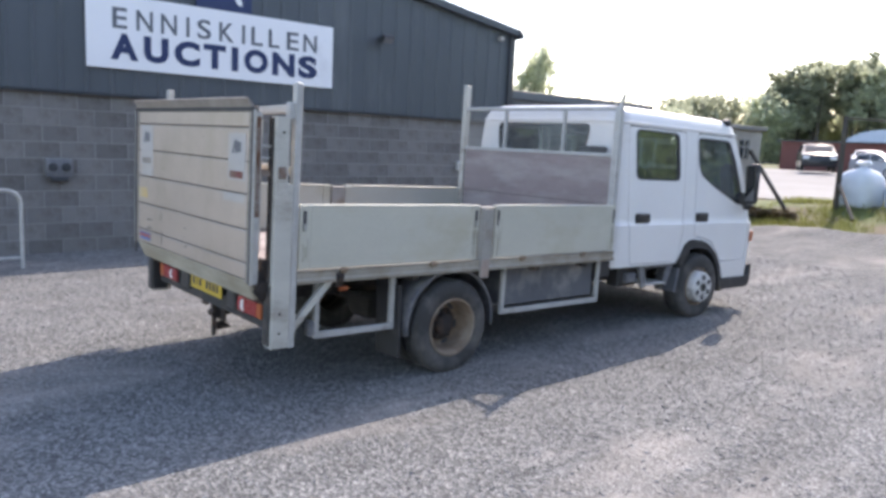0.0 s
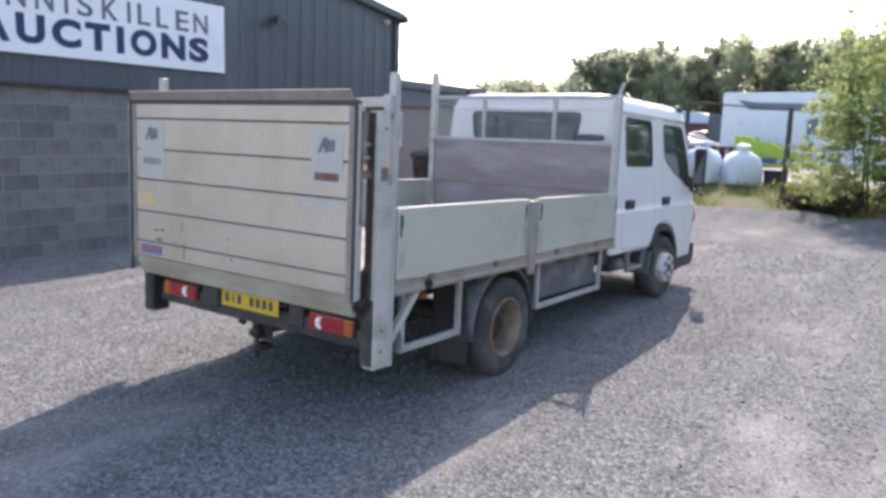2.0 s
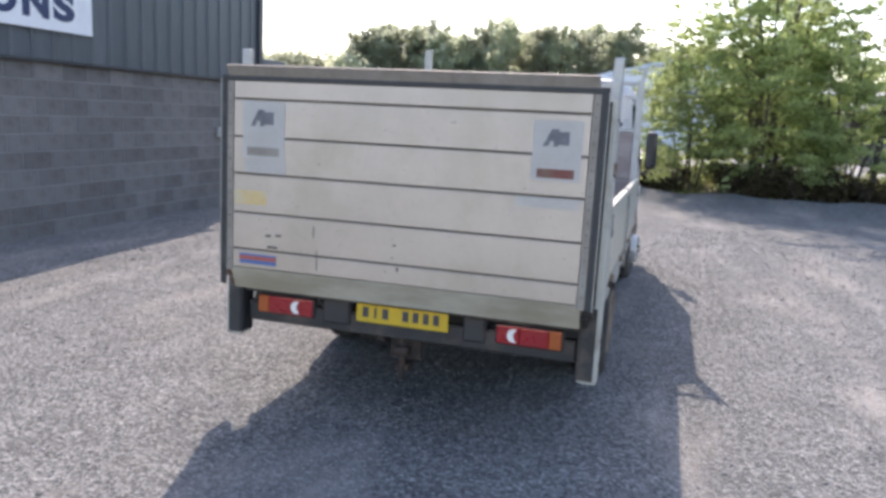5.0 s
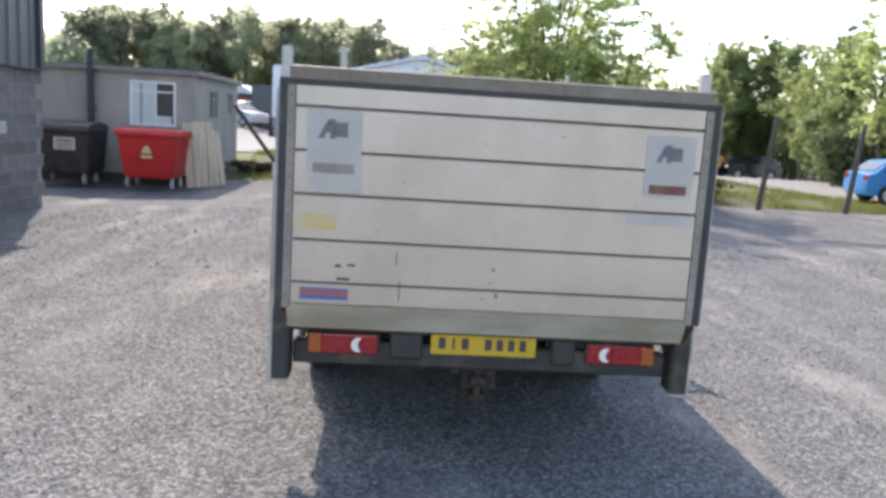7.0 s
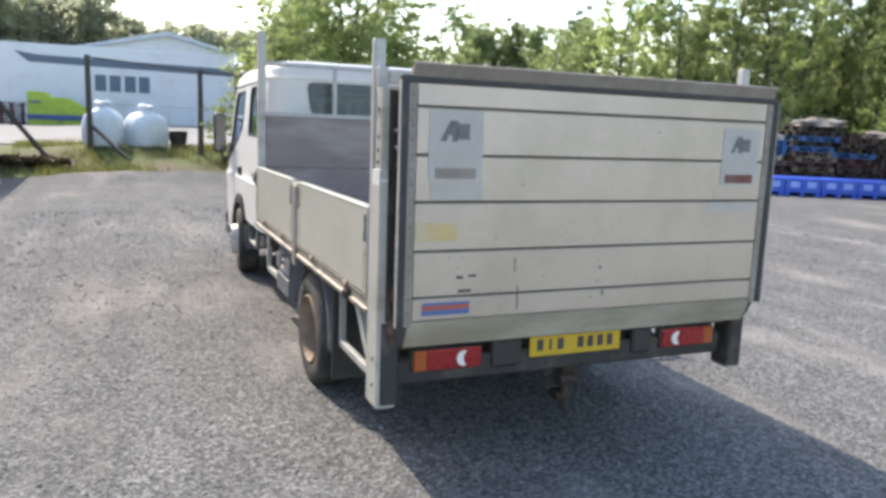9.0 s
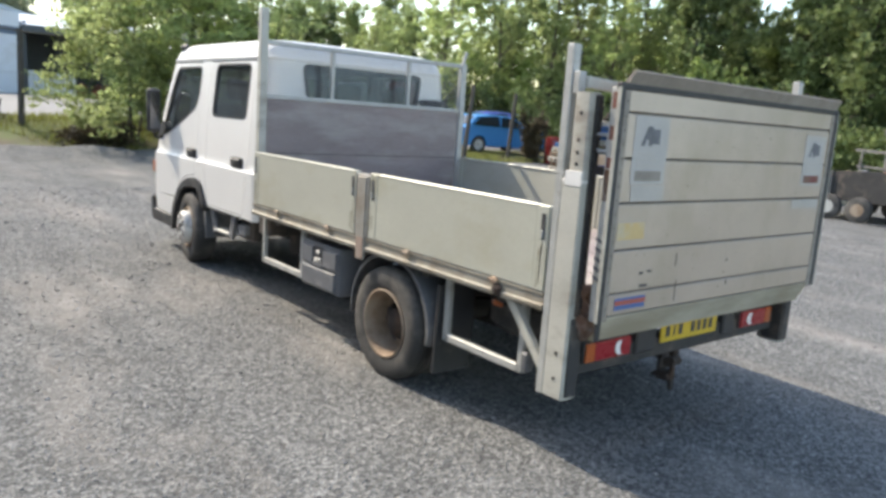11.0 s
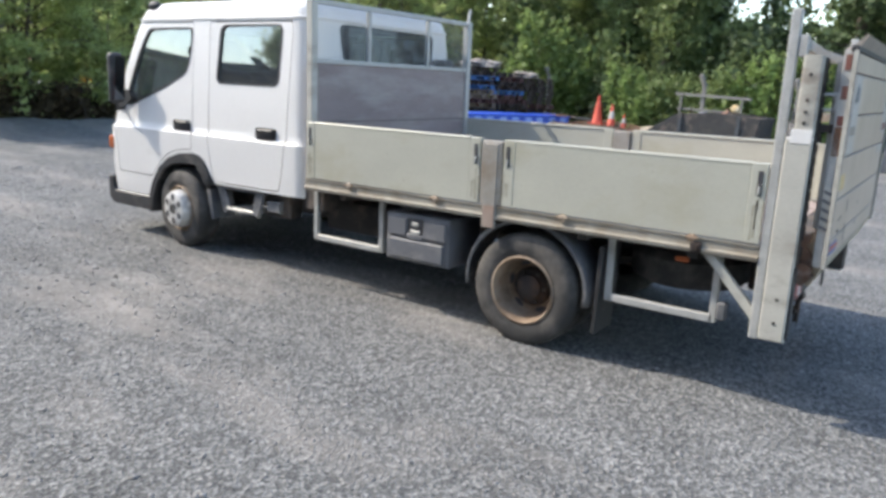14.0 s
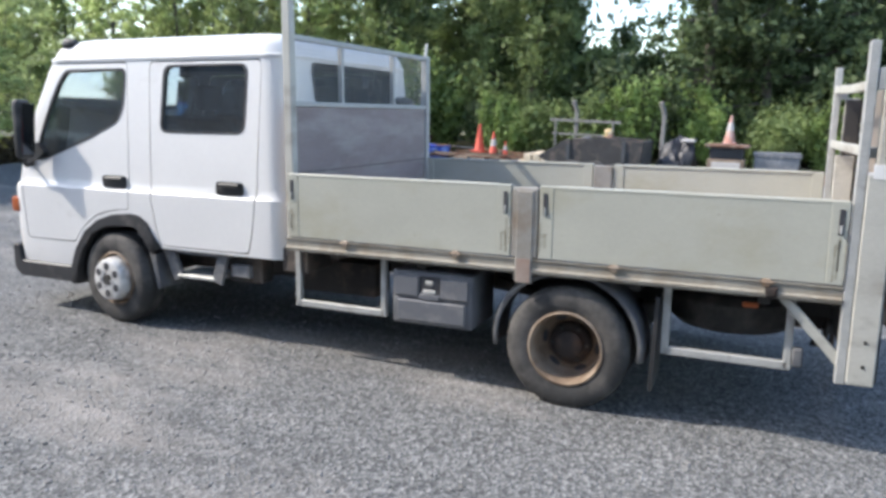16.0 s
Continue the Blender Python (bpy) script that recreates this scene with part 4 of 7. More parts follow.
lathe(b, [(0.0, -0.028), (0.018, -0.022), (0.027, -0.006), (0.027, 0.008), (0.016, 0.024), (0, 0.028)], 16, Matrix.Translation((-0.01, 0.222, 0.462)))
rod(b, (-0.13, 0.24, 0.53), (-0.13, 0.20, 0.45), 0.026, 10)
rod(b, (-0.13, 0.26, 0.54), (-0.09, 0.30, 0.50), 0.015, 8)
part("tow_hitch", b, M["hitch"], truck, "rusty tow hitch")
for x0, x1 in ((-0.46, -0.30), (0.34, 0.46)):
    b = B()
    box(b, (x0, x1), (0.15, 0.2), (0.53, 0.66), 0.01)
    part("plate_bracket", b, M["black"], truck)


# ---- ground ----
def gravel_material():
    m = bpy.data.materials.new("crushed_stone")
    m.use_nodes = True
    t = m.node_tree
    N, L = t.nodes.new, t.links.new
    s = t.nodes["Principled BSDF"]
    co = N("ShaderNodeTexCoord")
    v = N("ShaderNodeTexVoronoi")
    v.inputs["Scale"].default_value = 54
    v2 = N("ShaderNodeTexVoronoi")
    v2.inputs["Scale"].default_value = 100
    for n in (v, v2):
        L(co.outputs["Object"], n.inputs["Vector"])
    sp = N("ShaderNodeSeparateColor")
    L(v.outputs["Color"], sp.inputs[0])
    sp2 = N("ShaderNodeSeparateColor")
    L(v2.outputs["Color"], sp2.inputs[0])
    mx = N("ShaderNodeMix")
    mx.data_type = "FLOAT"
    mx.inputs[0].default_value = 0.45
    L(sp.outputs[0], mx.inputs[2])
    L(sp2.outputs[0], mx.inputs[3])
    r = N("ShaderNodeValToRGB")
    e = r.color_ramp.elements
    e[0].position, e[0].color = 0.08, (0.062, 0.064, 0.065, 1)
    e[1].position, e[1].color = 0.92, (0.315, 0.317, 0.308, 1)
    k = r.color_ramp.elements.new(0.5)
    k.color = (0.138, 0.139, 0.138, 1)
    L(mx.outputs[0], r.inputs[0])
    # worn tracks where fines show through
    big = N("ShaderNodeTexNoise")
    big.inputs["Scale"].default_value, big.inputs["Detail"].default_value, big.inputs["Roughness"].default_value = 0.55, 7, 0.62
    mp = N("ShaderNodeMapping")
    mp.inputs["Scale"].default_value = (1.6, 0.6, 1)
    mp.inputs["Rotation"].default_value = (0, 0, 0.5)
    L(co.outputs["Object"], mp.inputs["Vector"])
    L(mp.outputs[0], big.inputs["Vector"])
    rb = N("ShaderNodeValToRGB")
    rb.color_ramp.elements[0].position, rb.color_ramp.elements[1].position = 0.51, 0.67
    L(big.outputs[0], rb.inputs[0])
    mt = N("ShaderNodeMix")
    mt.data_type = "RGBA"
    mt.inputs[7].default_value = (0.295, 0.276, 0.255, 1)
    sc = N("ShaderNodeMath")
    sc.operation = "MULTIPLY"
    sc.inputs[1].default_value = 0.72
    L(rb.outputs[0], sc.inputs[0])
    L(sc.outputs[0], mt.inputs[0])
    L(r.outputs[0], mt.inputs[6])
    mid = N("ShaderNodeTexNoise")
    mid.inputs["Scale"].default_value, mid.inputs["Detail"].default_value = 1.7, 6
    L(co.outputs["Object"], mid.inputs["Vector"])
    hs = N("ShaderNodeHueSaturation")
    mr = N("ShaderNodeMapRange")
    mr.inputs[1].default_value, mr.inputs[2].default_value, mr.inputs[3].default_value, mr.inputs[4].default_value = 0.3, 0.7, 0.78, 1.22
    # faint wheel tracks along the yard
    rut = N("ShaderNodeTexNoise")
    rut.inputs["Scale"].default_value, rut.inputs["Detail"].default_value = 1.0, 3
    mq = N("ShaderNodeMapping")
    mq.inputs["Rotation"].default_value, mq.inputs["Scale"].default_value = (0, 0, 0.32), (2.6, 0.13, 1)
    L(co.outputs["Object"], mq.inputs["Vector"])
    L(mq.outputs[0], rut.inputs["Vector"])
    av = N("ShaderNodeMix")
    av.data_type = "FLOAT"
    av.inputs[0].default_value = 0.45
    L(mid.outputs[0], av.inputs[2])
    L(rut.outputs[0], av.inputs[3])
    L(av.outputs[0], mr.inputs[0])
    L(mr.outputs[0], hs.inputs["Value"])
    L(mt.outputs[2], hs.inputs["Color"])
    L(hs.outputs[0], s.inputs["Base Color"])
    s.inputs["Roughness"].default_value = 0.95
    s.inputs["Specular IOR Level"].default_value = 0.2
    ad = N("ShaderNodeMath")
    ad.operation = "ADD"
    L(v.outputs["Distance"], ad.inputs[0])
    L(mx.outputs[0], ad.inputs[1])
    b = N("ShaderNodeBump")
    b.inputs["Strength"].default_value, b.inputs["Distance"].default_value = 0.65, 0.015
    L(ad.outputs[0], b.inputs["Height"])
    L(b.outputs[0], s.inputs["Normal"])
    return m


M["gravel"] = gravel_material()
M["earth"] = material("verge_earth", (0.12, 0.095, 0.06), 0.95, vary=0.4, scale=1.2, fine=25, bump=0.8, dirt=(0.09, 0.12, 0.03), dirt_at=0.5)
M["concrete"] = material("pale_concrete", (0.215, 0.208, 0.2), 0.9, vary=0.15, scale=0.5, fine=12, bump=0.2)


def ground_z(x, y):
    z = -0.10 * float(np.clip((-x - 3.2) / 2.5, 0, 1))
    edge = 15.6 + 0.35 * noise.noise(Vector((x * 0.35, 3, 0)))
    z += 0.5 * float(np.clip((y - edge) / 2.4, 0, 1)) * (1 - 0.9 * float(np.clip((x - 8) / 5, 0, 1)))
    z += 0.28 * math.exp(-((y - edge + 0.7) / 0.55) ** 2) * float(np.clip((x + 4.0) / 1.5, 0, 1)) * float(np.clip((8.0 - x) / 2, 0, 1)) * (0.7 + 0.5 * noise.noise(Vector((x * 0.9, y, 1))))
    z -= 0.7 * float(np.clip((y - 30) / 12, 0, 1)) * float(np.clip((x - 6) / 6, 0, 1)) * float(np.clip((60 - y) / 10, 0, 1))
    z += 0.45 * float(np.clip((y - 30) / 8, 0, 1)) * float(np.clip((-x - 7.8) / 2.5, 0, 1))
    return z + 0.014 * noise.noise(Vector((x * 0.7, y * 0.7, 0)))


b = B()
xs = np.concatenate([[-1500, -400, -120, -60, -35], np.arange(-24, 36, 0.4), [45, 70, 130, 400, 1500]])
ys = np.concatenate([[-1500, -400, -100, -40], np.arange(-20, 34, 0.4), np.arange(34, 62, 2.0), [70, 130, 400, 1500]])
vv = [[b.verts.new((x, y, ground_z(x, y))) for y in ys] for x in xs]
for i in range(len(xs) - 1):
    for j in range(len(ys) - 1):
        f = b.faces.new((vv[i][j], vv[i + 1][j], vv[i + 1][j + 1], vv[i][j + 1]))
        y, x = (ys[j] + ys[j + 1]) / 2, (xs[i] + xs[i + 1]) / 2
        edge = 15.6 + 0.35 * noise.noise(Vector((x * 0.35, 3, 0)))
        if y > edge - 0.1 or x > 19.0 + 0.8 * noise.noise(Vector((y * 0.3, 0, 5))):
            f.material_index = 1
solid("ground", b, [M["gravel"], M["earth"]], "grey crushed stone yard with pale worn tracks", "gravel ground", kind="structure")
b = B()
for i in range(86):
    for j in range(27):
        x, y = -60 + i, 19.6 + j
        far_edge = np.interp(x, [-60, -10, 8, 13, 22, 24, 26], [46, 46, 33.5, 44, 44, 30, 22])
        if y + 1 <= far_edge + 0.5:
            b.faces.new([b.verts.new((p, q, ground_z(p, q) + 0.035)) for p, q in ((x, y), (x + 1, y), (x + 1, y + 1), (x, y + 1))])
bmesh.ops.remove_doubles(b, verts=b.verts[:], dist=1e-4)
solid("road", b, M["concrete"], "pale concrete road beyond the verge", "road", kind="structure", smooth=0)

# ---- main building ----
WX = -6.38
M["block"] = material("concrete_block", (0.168, 0.161, 0.156), 0.95, vary=0.3, scale=5, fine=120, bump=0.5, dirt=(0.13, 0.12, 0.112), dirt_at=0.55, random_piece=0.2)
M["mortar"] = material("grey_mortar", (0.25, 0.243, 0.236), 0.95, vary=0.1, bump=0.3)
M["cladding"] = material("dark_grey_cladding", (0.075, 0.087, 0.1), 0.45, 0.1, vary=0.08, scale=1.2, fine=20, bump=0.03, dirt=(0.13, 0.14, 0.15), dirt_at=0.65, stretch=(1, 1, 0.2))
M["dark"] = material("dark_trim", (0.03, 0.034, 0.04), 0.5, vary=0.1, bump=0.02)
M["roof"] = material("dark_roof_sheet", (0.07, 0.08, 0.09), 0.5, 0.2, vary=0.1)
M["signwhite"] = material("sign_face", (0.8, 0.8, 0.82), 0.4, vary=0.02, scale=2, bump=0.0, dirt=(0.66, 0.66, 0.68), dirt_at=0.68)
M["navy"] = material("navy_letters", (0.015, 0.03, 0.10), 0.4, vary=0.05, bump=0)
M["greyletter"] = material("grey_letters", (0.12, 0.13, 0.15), 0.4, vary=0.05, bump=0)

hall = thing("auction_hall", "industrial hall of grey blockwork below dark ribbed cladding", "building")
EAVE, APEX, Y0, Y1 = 4.02, 4.90, -3.3, 9.42
YM = (Y0 + Y1) / 2
b = B()
box(b, (WX - 14, WX - 0.005), (Y0, Y1), (-0.3, 2.2))
part("block_wall", b, M["mortar"], hall, "mortar-jointed concrete block wall", smooth=0)


def roofline(y):
    return APEX - (APEX - EAVE) * abs(y - YM) / (Y1 - YM)


# ribbed sheets, one metre wide each
y = Y0
while y < Y1 - 0.01:
    yb = min(y + 1.0, Y1)
    b = B()
    pts = []
    yy = y
    while yy < yb - 1e-6:
        for off, d in ((0.0, 0.0), (0.03, 0.0), (0.045, 0.022), (0.08, 0.022), (0.095, 0.0)):
            if yy + off <= yb + 1e-6:
                pts.append((yy + off, d))
        yy += 1 / 3
    pts.append((yb, 0.0))
    lo = [b.verts.new((WX + 0.03 + d, p, 2.14)) for p, d in pts]
    hi = [b.verts.new((WX + 0.03 + d, p, roofline(p) - 0.05)) for p, d in pts]
    bk0 = [b.verts.new((WX - 0.01, p, 2.14)) for p, d in (pts[0], pts[-1])]
    for i in range(len(pts) - 1):
        b.faces.new((lo[i], lo[i + 1], hi[i + 1], hi[i]))
    b.faces.new((*lo[::-1], *bk0))
    part("cladding_sheet", b, M["cladding"], hall, smooth=0)
    y = yb
b = B()
box(b, (WX - 0.02, WX + 0.075), (Y0, Y1 + 0.02), (2.105, 2.145), 0.004)
part("drip_flashing", b, M["dark"], hall)
b = B()
box(b, (WX - 0.1, WX + 0.08), (Y1 - 0.10, Y1 + 0.06), (2.12, EAVE + 0.02), 0.005)
part("corner_flashing", b, M["dark"], hall)
b = B()
box(b, (WX - 14, WX - 0.02), (Y0, Y1), (2.2, EAVE - 0.15))
prism(b, [(Y0, EAVE - 0.16), (Y1, EAVE - 0.16), (Y1, EAVE - 0.08), (YM, APEX - 0.08), (Y0, EAVE - 0.08)], WX - 14, WX - 0.02, "x")
part("upper_wall", b, M["cladding"], hall, smooth=0)
for ya, yb in ((Y0 - 0.15, YM), (YM, Y1 + 0.15)):
    b = B()
    za, zb = roofline(ya), roofline(yb)
    prism(b, [(ya, za - 0.10), (yb, zb - 0.10), (yb, zb + 0.04), (ya, za + 0.04)], WX - 14.2, WX + 0.16, "x")
    part("roof_slope", b, M["roof"], hall, "dark sheet roof", smooth=0)
b = B()
box(b, (WX - 14, WX + 0.2), (Y1 + 0.06, Y1 + 0.2), (EAVE - 0.16, EAVE - 0.02), 0.02)
part("gutter", b, M["dark"], hall)


def letters(body, width, height, mat, parent, y, z, x, bold=0.0, space=1.0):
    cu = bpy.data.curves.new("letters", "FONT")
    cu.body, cu.size, cu.extrude, cu.offset, cu.space_character = body, 1.0, 0.004, bold, space
    tmp = new("tmp_text", cu)
    me = bpy.data.meshes.new_from_object(tmp.evaluated_get(bpy.context.evaluated_depsgraph_get()))
    bpy.data.objects.remove(tmp)
    t = B()
    t.from_mesh(me)
    bpy.data.meshes.remove(me)
    lo = Vector((min(v.co.x for v in t.verts), min(v.co.y for v in t.verts), 0))
    hi = Vector((max(v.co.x for v in t.verts), max(v.co.y for v in t.verts), 0))
    for v in t.verts:
        v.co = Vector((x + v.co.z, y + (v.co.x - lo.x) / (hi.x - lo.x) * width, z + (v.co.y - lo.y) / (hi.y - lo.y) * height))
    return part("lettering", t, mat, parent, smooth=0)


b = B()
box(b, (WX + 0.062, WX + 0.085), (1.08, 5.04), (2.50, 3.52), 0.004)
sign = solid("wall_sign", b, M["signwhite"], "white wall sign with grey and navy capital letters", "sign", smooth=0)
for body, spans, z, tall, mat, bold in (
        ("ENNISKILLEN", (1.43, 1.63, 1.76, 1.99, 2.11, 2.34, 2.485, 2.53, 2.655, 2.865, 3.0, 3.235, 3.375, 3.42, 3.53, 3.725, 3.83, 4.02, 4.155, 4.37, 4.465, 4.715), 3.058, 0.285, "greyletter", 0.012),
        ("AUCTIONS", (1.40, 1.78, 1.86, 2.215, 2.305, 2.69, 2.75, 3.105, 3.20, 3.31, 3.41, 3.82, 3.90, 4.305, 4.375, 4.725), 2.628, 0.365, "navy", 0.05)):
    for i, ch in enumerate(body):
        letters(ch, spans[2 * i + 1] - spans[2 * i], tall, M[mat], sign, spans[2 * i], z, WX + 0.088, bold)
b = B()
box(b, (WX + 0.066, WX + 0.095), (2.63, 3.53), (3.525, 4.05), 0.004)
emblem = part("emblem_panel", b, M["navy"], sign, "navy emblem panel", smooth=0)
b = B()
prism(b, [(3.14, 3.86), (3.30, 3.63), (3.37, 3.62), (3.37, 3.68), (3.22, 3.88)], WX + 0.094, WX + 0.099, "x")
part("emblem_shape", b, M["signwhite"], emblem, smooth=0)

# fittings on the hall's wall
def floodlight(y, z):
    f = thing("floodlight", "small grey floodlight on a wall bracket", "lamp", at=pose(WX + 0.06, y, z))
    b = B()
    box(b, (0.0, 0.03), (-0.04, 0.04), (-0.05, 0.05), 0.004)
    bar(b, (0.02, 0, 0), (0.16, 0, 0.0), 0.03, 0.03)
    part("bracket", b, M["dark"], f)
    b = B()
    t = B()
    box(t, (-0.05, 0.05), (-0.12, 0.12), (-0.07, 0.07), 0.02, seg=2)
    merge(b, t, Matrix.Translation((0.2, 0, -0.01)) @ Matrix.Rotation(radians(35), 4, "Y"))
    part("housing", b, M["dark"], f)
    b = B()
    t = B()
    box(t, (0.048, 0.056), (-0.105, 0.105), (-0.055, 0.055), 0.002)
    merge(b, t, Matrix.Translation((0.2, 0, -0.01)) @ Matrix.Rotation(radians(35), 4, "Y"))
    part("lens", b, M["toolbox"], f)


floodlight(6.05, 3.45)
b = B()
box(b, (WX + 0.03, WX + 0.13), (9.0, 9.10), (3.78, 3.86), 0.015, seg=2)
solid("wall_sensor", b, M["sticker"], "small white sensor on the cladding", "sensor")
mbox = thing("meter_box", "twin dark grey service box fixed on the block wall", "service box", at=pose(WX, 0.70, 1.06))
b = B()
box(b, (0.0, 0.10), (-0.17, 0.17), (-0.10, 0.15), 0.015, seg=2)
part("housing", b, M["toolbox"], mbox)
for y in (-0.085, 0.085):
    b = B()
    lathe(b, [(0.06, 0), (0.06, 0.012), (0.05, 0.02), (0, 0.022)], 18, Matrix.Translation((0.10, y, 0.04)) @ Matrix.Rotation(radians(90), 4, "Y"))
    part("socket_cap", b, M["dark"], mbox)
b = B()
box(b, (0.02, 0.12), (-0.11, 0.11), (-0.16, -0.10), 0.015)
part("cable_box", b, M["dark"], mbox)
b = B()
box(b, (WX, WX + 0.07), (8.02, 8.22), (1.12, 1.30), 0.01)
solid("junction_box", b, M["galv"], "small grey junction box on the block wall", "junction box")
# hoop barrier
b = B()
pts = [(-5.1, -0.02, -0.16), (-5.1, -0.02, 0.72)] + [(-5.1, -0.02 - 0.16 * (1 - math.cos(a)), 0.72 + 0.16 * math.sin(a)) for a in (0.4, 0.8, 1.2, 1.57)] + [(-5.1, -1.5, 0.88), (-5.1, -1.66, 0.72), (-5.1, -1.66, -0.16)]
for p, q in zip(pts, pts[1:]):
    rod(b, p, q, 0.024, 10)
rod(b, (-5.1, -0.02, 0.06), (-5.1, -1.66, 0.06), 0.02, 10)
solid("hoop_barrier", b, M["galv"], "galvanised tubular hoop barrier before the hall", "barrier")

# ---- portable office ----
M["cabin"] = material("grey_textured_panel", (0.34, 0.32, 0.295), 0.9, vary=0.1, scale=2, fine=80, bump=0.3, dirt=(0.24, 0.225, 0.2), dirt_at=0.6, stretch=(1, 1, 0.35))
M["upvc"] = material("white_window_frame", (0.75, 0.75, 0.74), 0.4, vary=0.03, bump=0.02)
M["officeglass"] = glass("office_window_glass", (0.93, 0.95, 0.95))
for n in M["officeglass"].node_tree.nodes:
    if n.type == "FRESNEL":
        n.inputs[0].default_value = 1.4
M["blind"] = material("white_blind", (0.86, 0.87, 0.86), 0.8, vary=0.03)
M["roompanel"] = material("dim_room", (0.06, 0.06, 0.065), 0.9)
M["cpost_roof"] = material("grey_roof_felt", (0.2, 0.195, 0.19), 0.9, vary=0.15, scale=2)
office = thing("portable_office", "grey panelled portable office with flat roof and white windows", "cabin")
OX0, OX1, OY0, OY1, OZ = -11.6, -4.95, 13.5, 17.7, 2.34
front_holes = [(-10.2, -9.35, 1.26, 2.2), (-6.36, -5.38, 1.22, 2.18)]
side_holes = [(14.6, 15.5, 1.42, 2.12), (16.5, 17.1, 1.55, 2.12)]
b = B()
box(b, (OX0, OX1), (OY0, OY0 + 0.08), (0.16, OZ))
wall = cut(b, [box(B(), (a, c), (OY0 - 1, OY0 + 1), (d, e)) for a, c, d, e in front_holes])
part("front_wall", wall, M["cabin"], office, smooth=0)
b = B()
box(b, (OX1 - 0.08, OX1), (OY0 + 0.08, OY1), (0.16, OZ))
wall = cut(b, [box(B(), (OX1 - 1, OX1 + 1), (a, c), (d, e)) for a, c, d, e in side_holes])
part("end_wall", wall, M["cabin"], office, smooth=0)
b = B()
box(b, (OX0, OX1 - 0.08), (OY1 - 0.08, OY1), (0.16, OZ))
box(b, (OX0 - 0.08, OX0), (OY0, OY1), (0.16, OZ))
part("rear_wall", b, M["cabin"], office, smooth=0)
b = B()
box(b, (OX0 - 0.15, OX1 + 0.10), (OY0 - 0.12, OY1 + 0.1), (OZ, OZ + 0.11), 0.01)
part("flat_roof", b, M["cpost_roof"], office, "flat felt roof with pale edge")
b = B()
box(b, (OX0 + 0.1, OX1 - 0.1), (OY0 + 0.1, OY1 - 0.1), (-0.2, 0.18))
box(b, (OX0 + 0.1, OX1 - 0.1), (OY0 + 1.6, OY0 + 1.65), (0.18, OZ))
part("base", b, M["roompanel"], office, smooth=0)
for x in np.arange(OX0 + 0.6, OX1, 1.22):
    b = B()
    box(b, (x - 0.02, x + 0.02), (OY0 - 0.012, OY0), (0.16, OZ), 0.003)
    part("cover_strip", b, M["cabin"], office)
b = B()
box(b, (OX1 - 0.05, OX1 + 0.012), (OY0 - 0.014, OY0 + 0.05), (0.16, OZ), 0.004)
part("corner_strip", b, M["cabin"], office)


def office_window(a, c, d, e, along):
    """A two-light window with a top rail; along: 'x' for the front wall, 'y' for the end wall."""
    w = B()
    g = B()
    def bx(bm, u0, u1, z0, z1, near, far, bev=0.004):
        if along == "x":
            box(bm, (u0, u1), (OY0 - near, OY0 + far), (z0, z1), bev)
        else:
            box(bm, (OX1 - far, OX1 + near), (u0, u1), (z0, z1), bev)
    bx(w, a, c, d, e, 0.02, 0.05)
    look_of, label = (M["upvc"], "white framed office window") if along == "x" else (M["cabin"], "grey framed office window")
    lights = []
    mid = a + (c - a) * 0.56
    for u0, u1, rows in ((a + 0.045, mid - 0.012, [(d + 0.045, e - 0.235), (e - 0.205, e - 0.045)]), (mid + 0.012, c - 0.045, [(d + 0.045, e - 0.235), (e - 0.205, e - 0.045)])):
        for z0, z1 in rows:
            q = B()
            bx(q, u0, u1, z0, z1, 0.5, 0.5, 0)
            lights.append(q)
    w = cut(w, lights)
    frame_ob = part("window", w, look_of, office, label)
    bx(g, a + 0.05, c - 0.05, d + 0.05, e - 0.05, -0.02, 0.024, 0)
    pane = part("pane", g, M["officeglass"], frame_ob, smooth=0)
    pane.visible_shadow = False
    return frame_ob


for h in front_holes:
    w = office_window(*h, "x")
    b = B()
    box(b, (h[0] + 0.03, h[0] + (h[1] - h[0]) * 0.56), (OY0 + 0.030, OY0 + 0.036), (h[2] + 0.02, h[3] - 0.03))
    box(b, (h[0] + (h[1] - h[0]) * 0.56, h[1] - 0.1), (OY0 + 0.030, OY0 + 0.036), (h[2] + 0.02, h[2] + 0.22))
    part("blind", b, M["blind"], w, "white window blind", smooth=0)
for h in side_holes:
    office_window(*h, "y")
b = B()
rod(b, (-7.15, OY0 - 0.1, 0.0), (-7.15, OY0 - 0.1, 2.75), 0.065, 14)
for z in (0.6, 1.5, 2.35):
    box(b, (-7.24, -7.06), (OY0 - 0.12, OY0), (z - 0.02, z + 0.02), 0.004)
solid("drain_pipe", b, M["dark"], "dark upright pipe beside the portable office", "pipe")

# ---- bins ----
M["redbin"] = material("red_plastic", (0.5, 0.02, 0.022), 0.5, vary=0.1, scale=2, dirt=(0.35, 0.03, 0.03), dirt_at=0.62)
M["blackbin"] = material("black_bin_plastic", (0.03, 0.028, 0.03), 0.5, vary=0.2, dirt=(0.07, 0.06, 0.06), dirt_at=0.6)


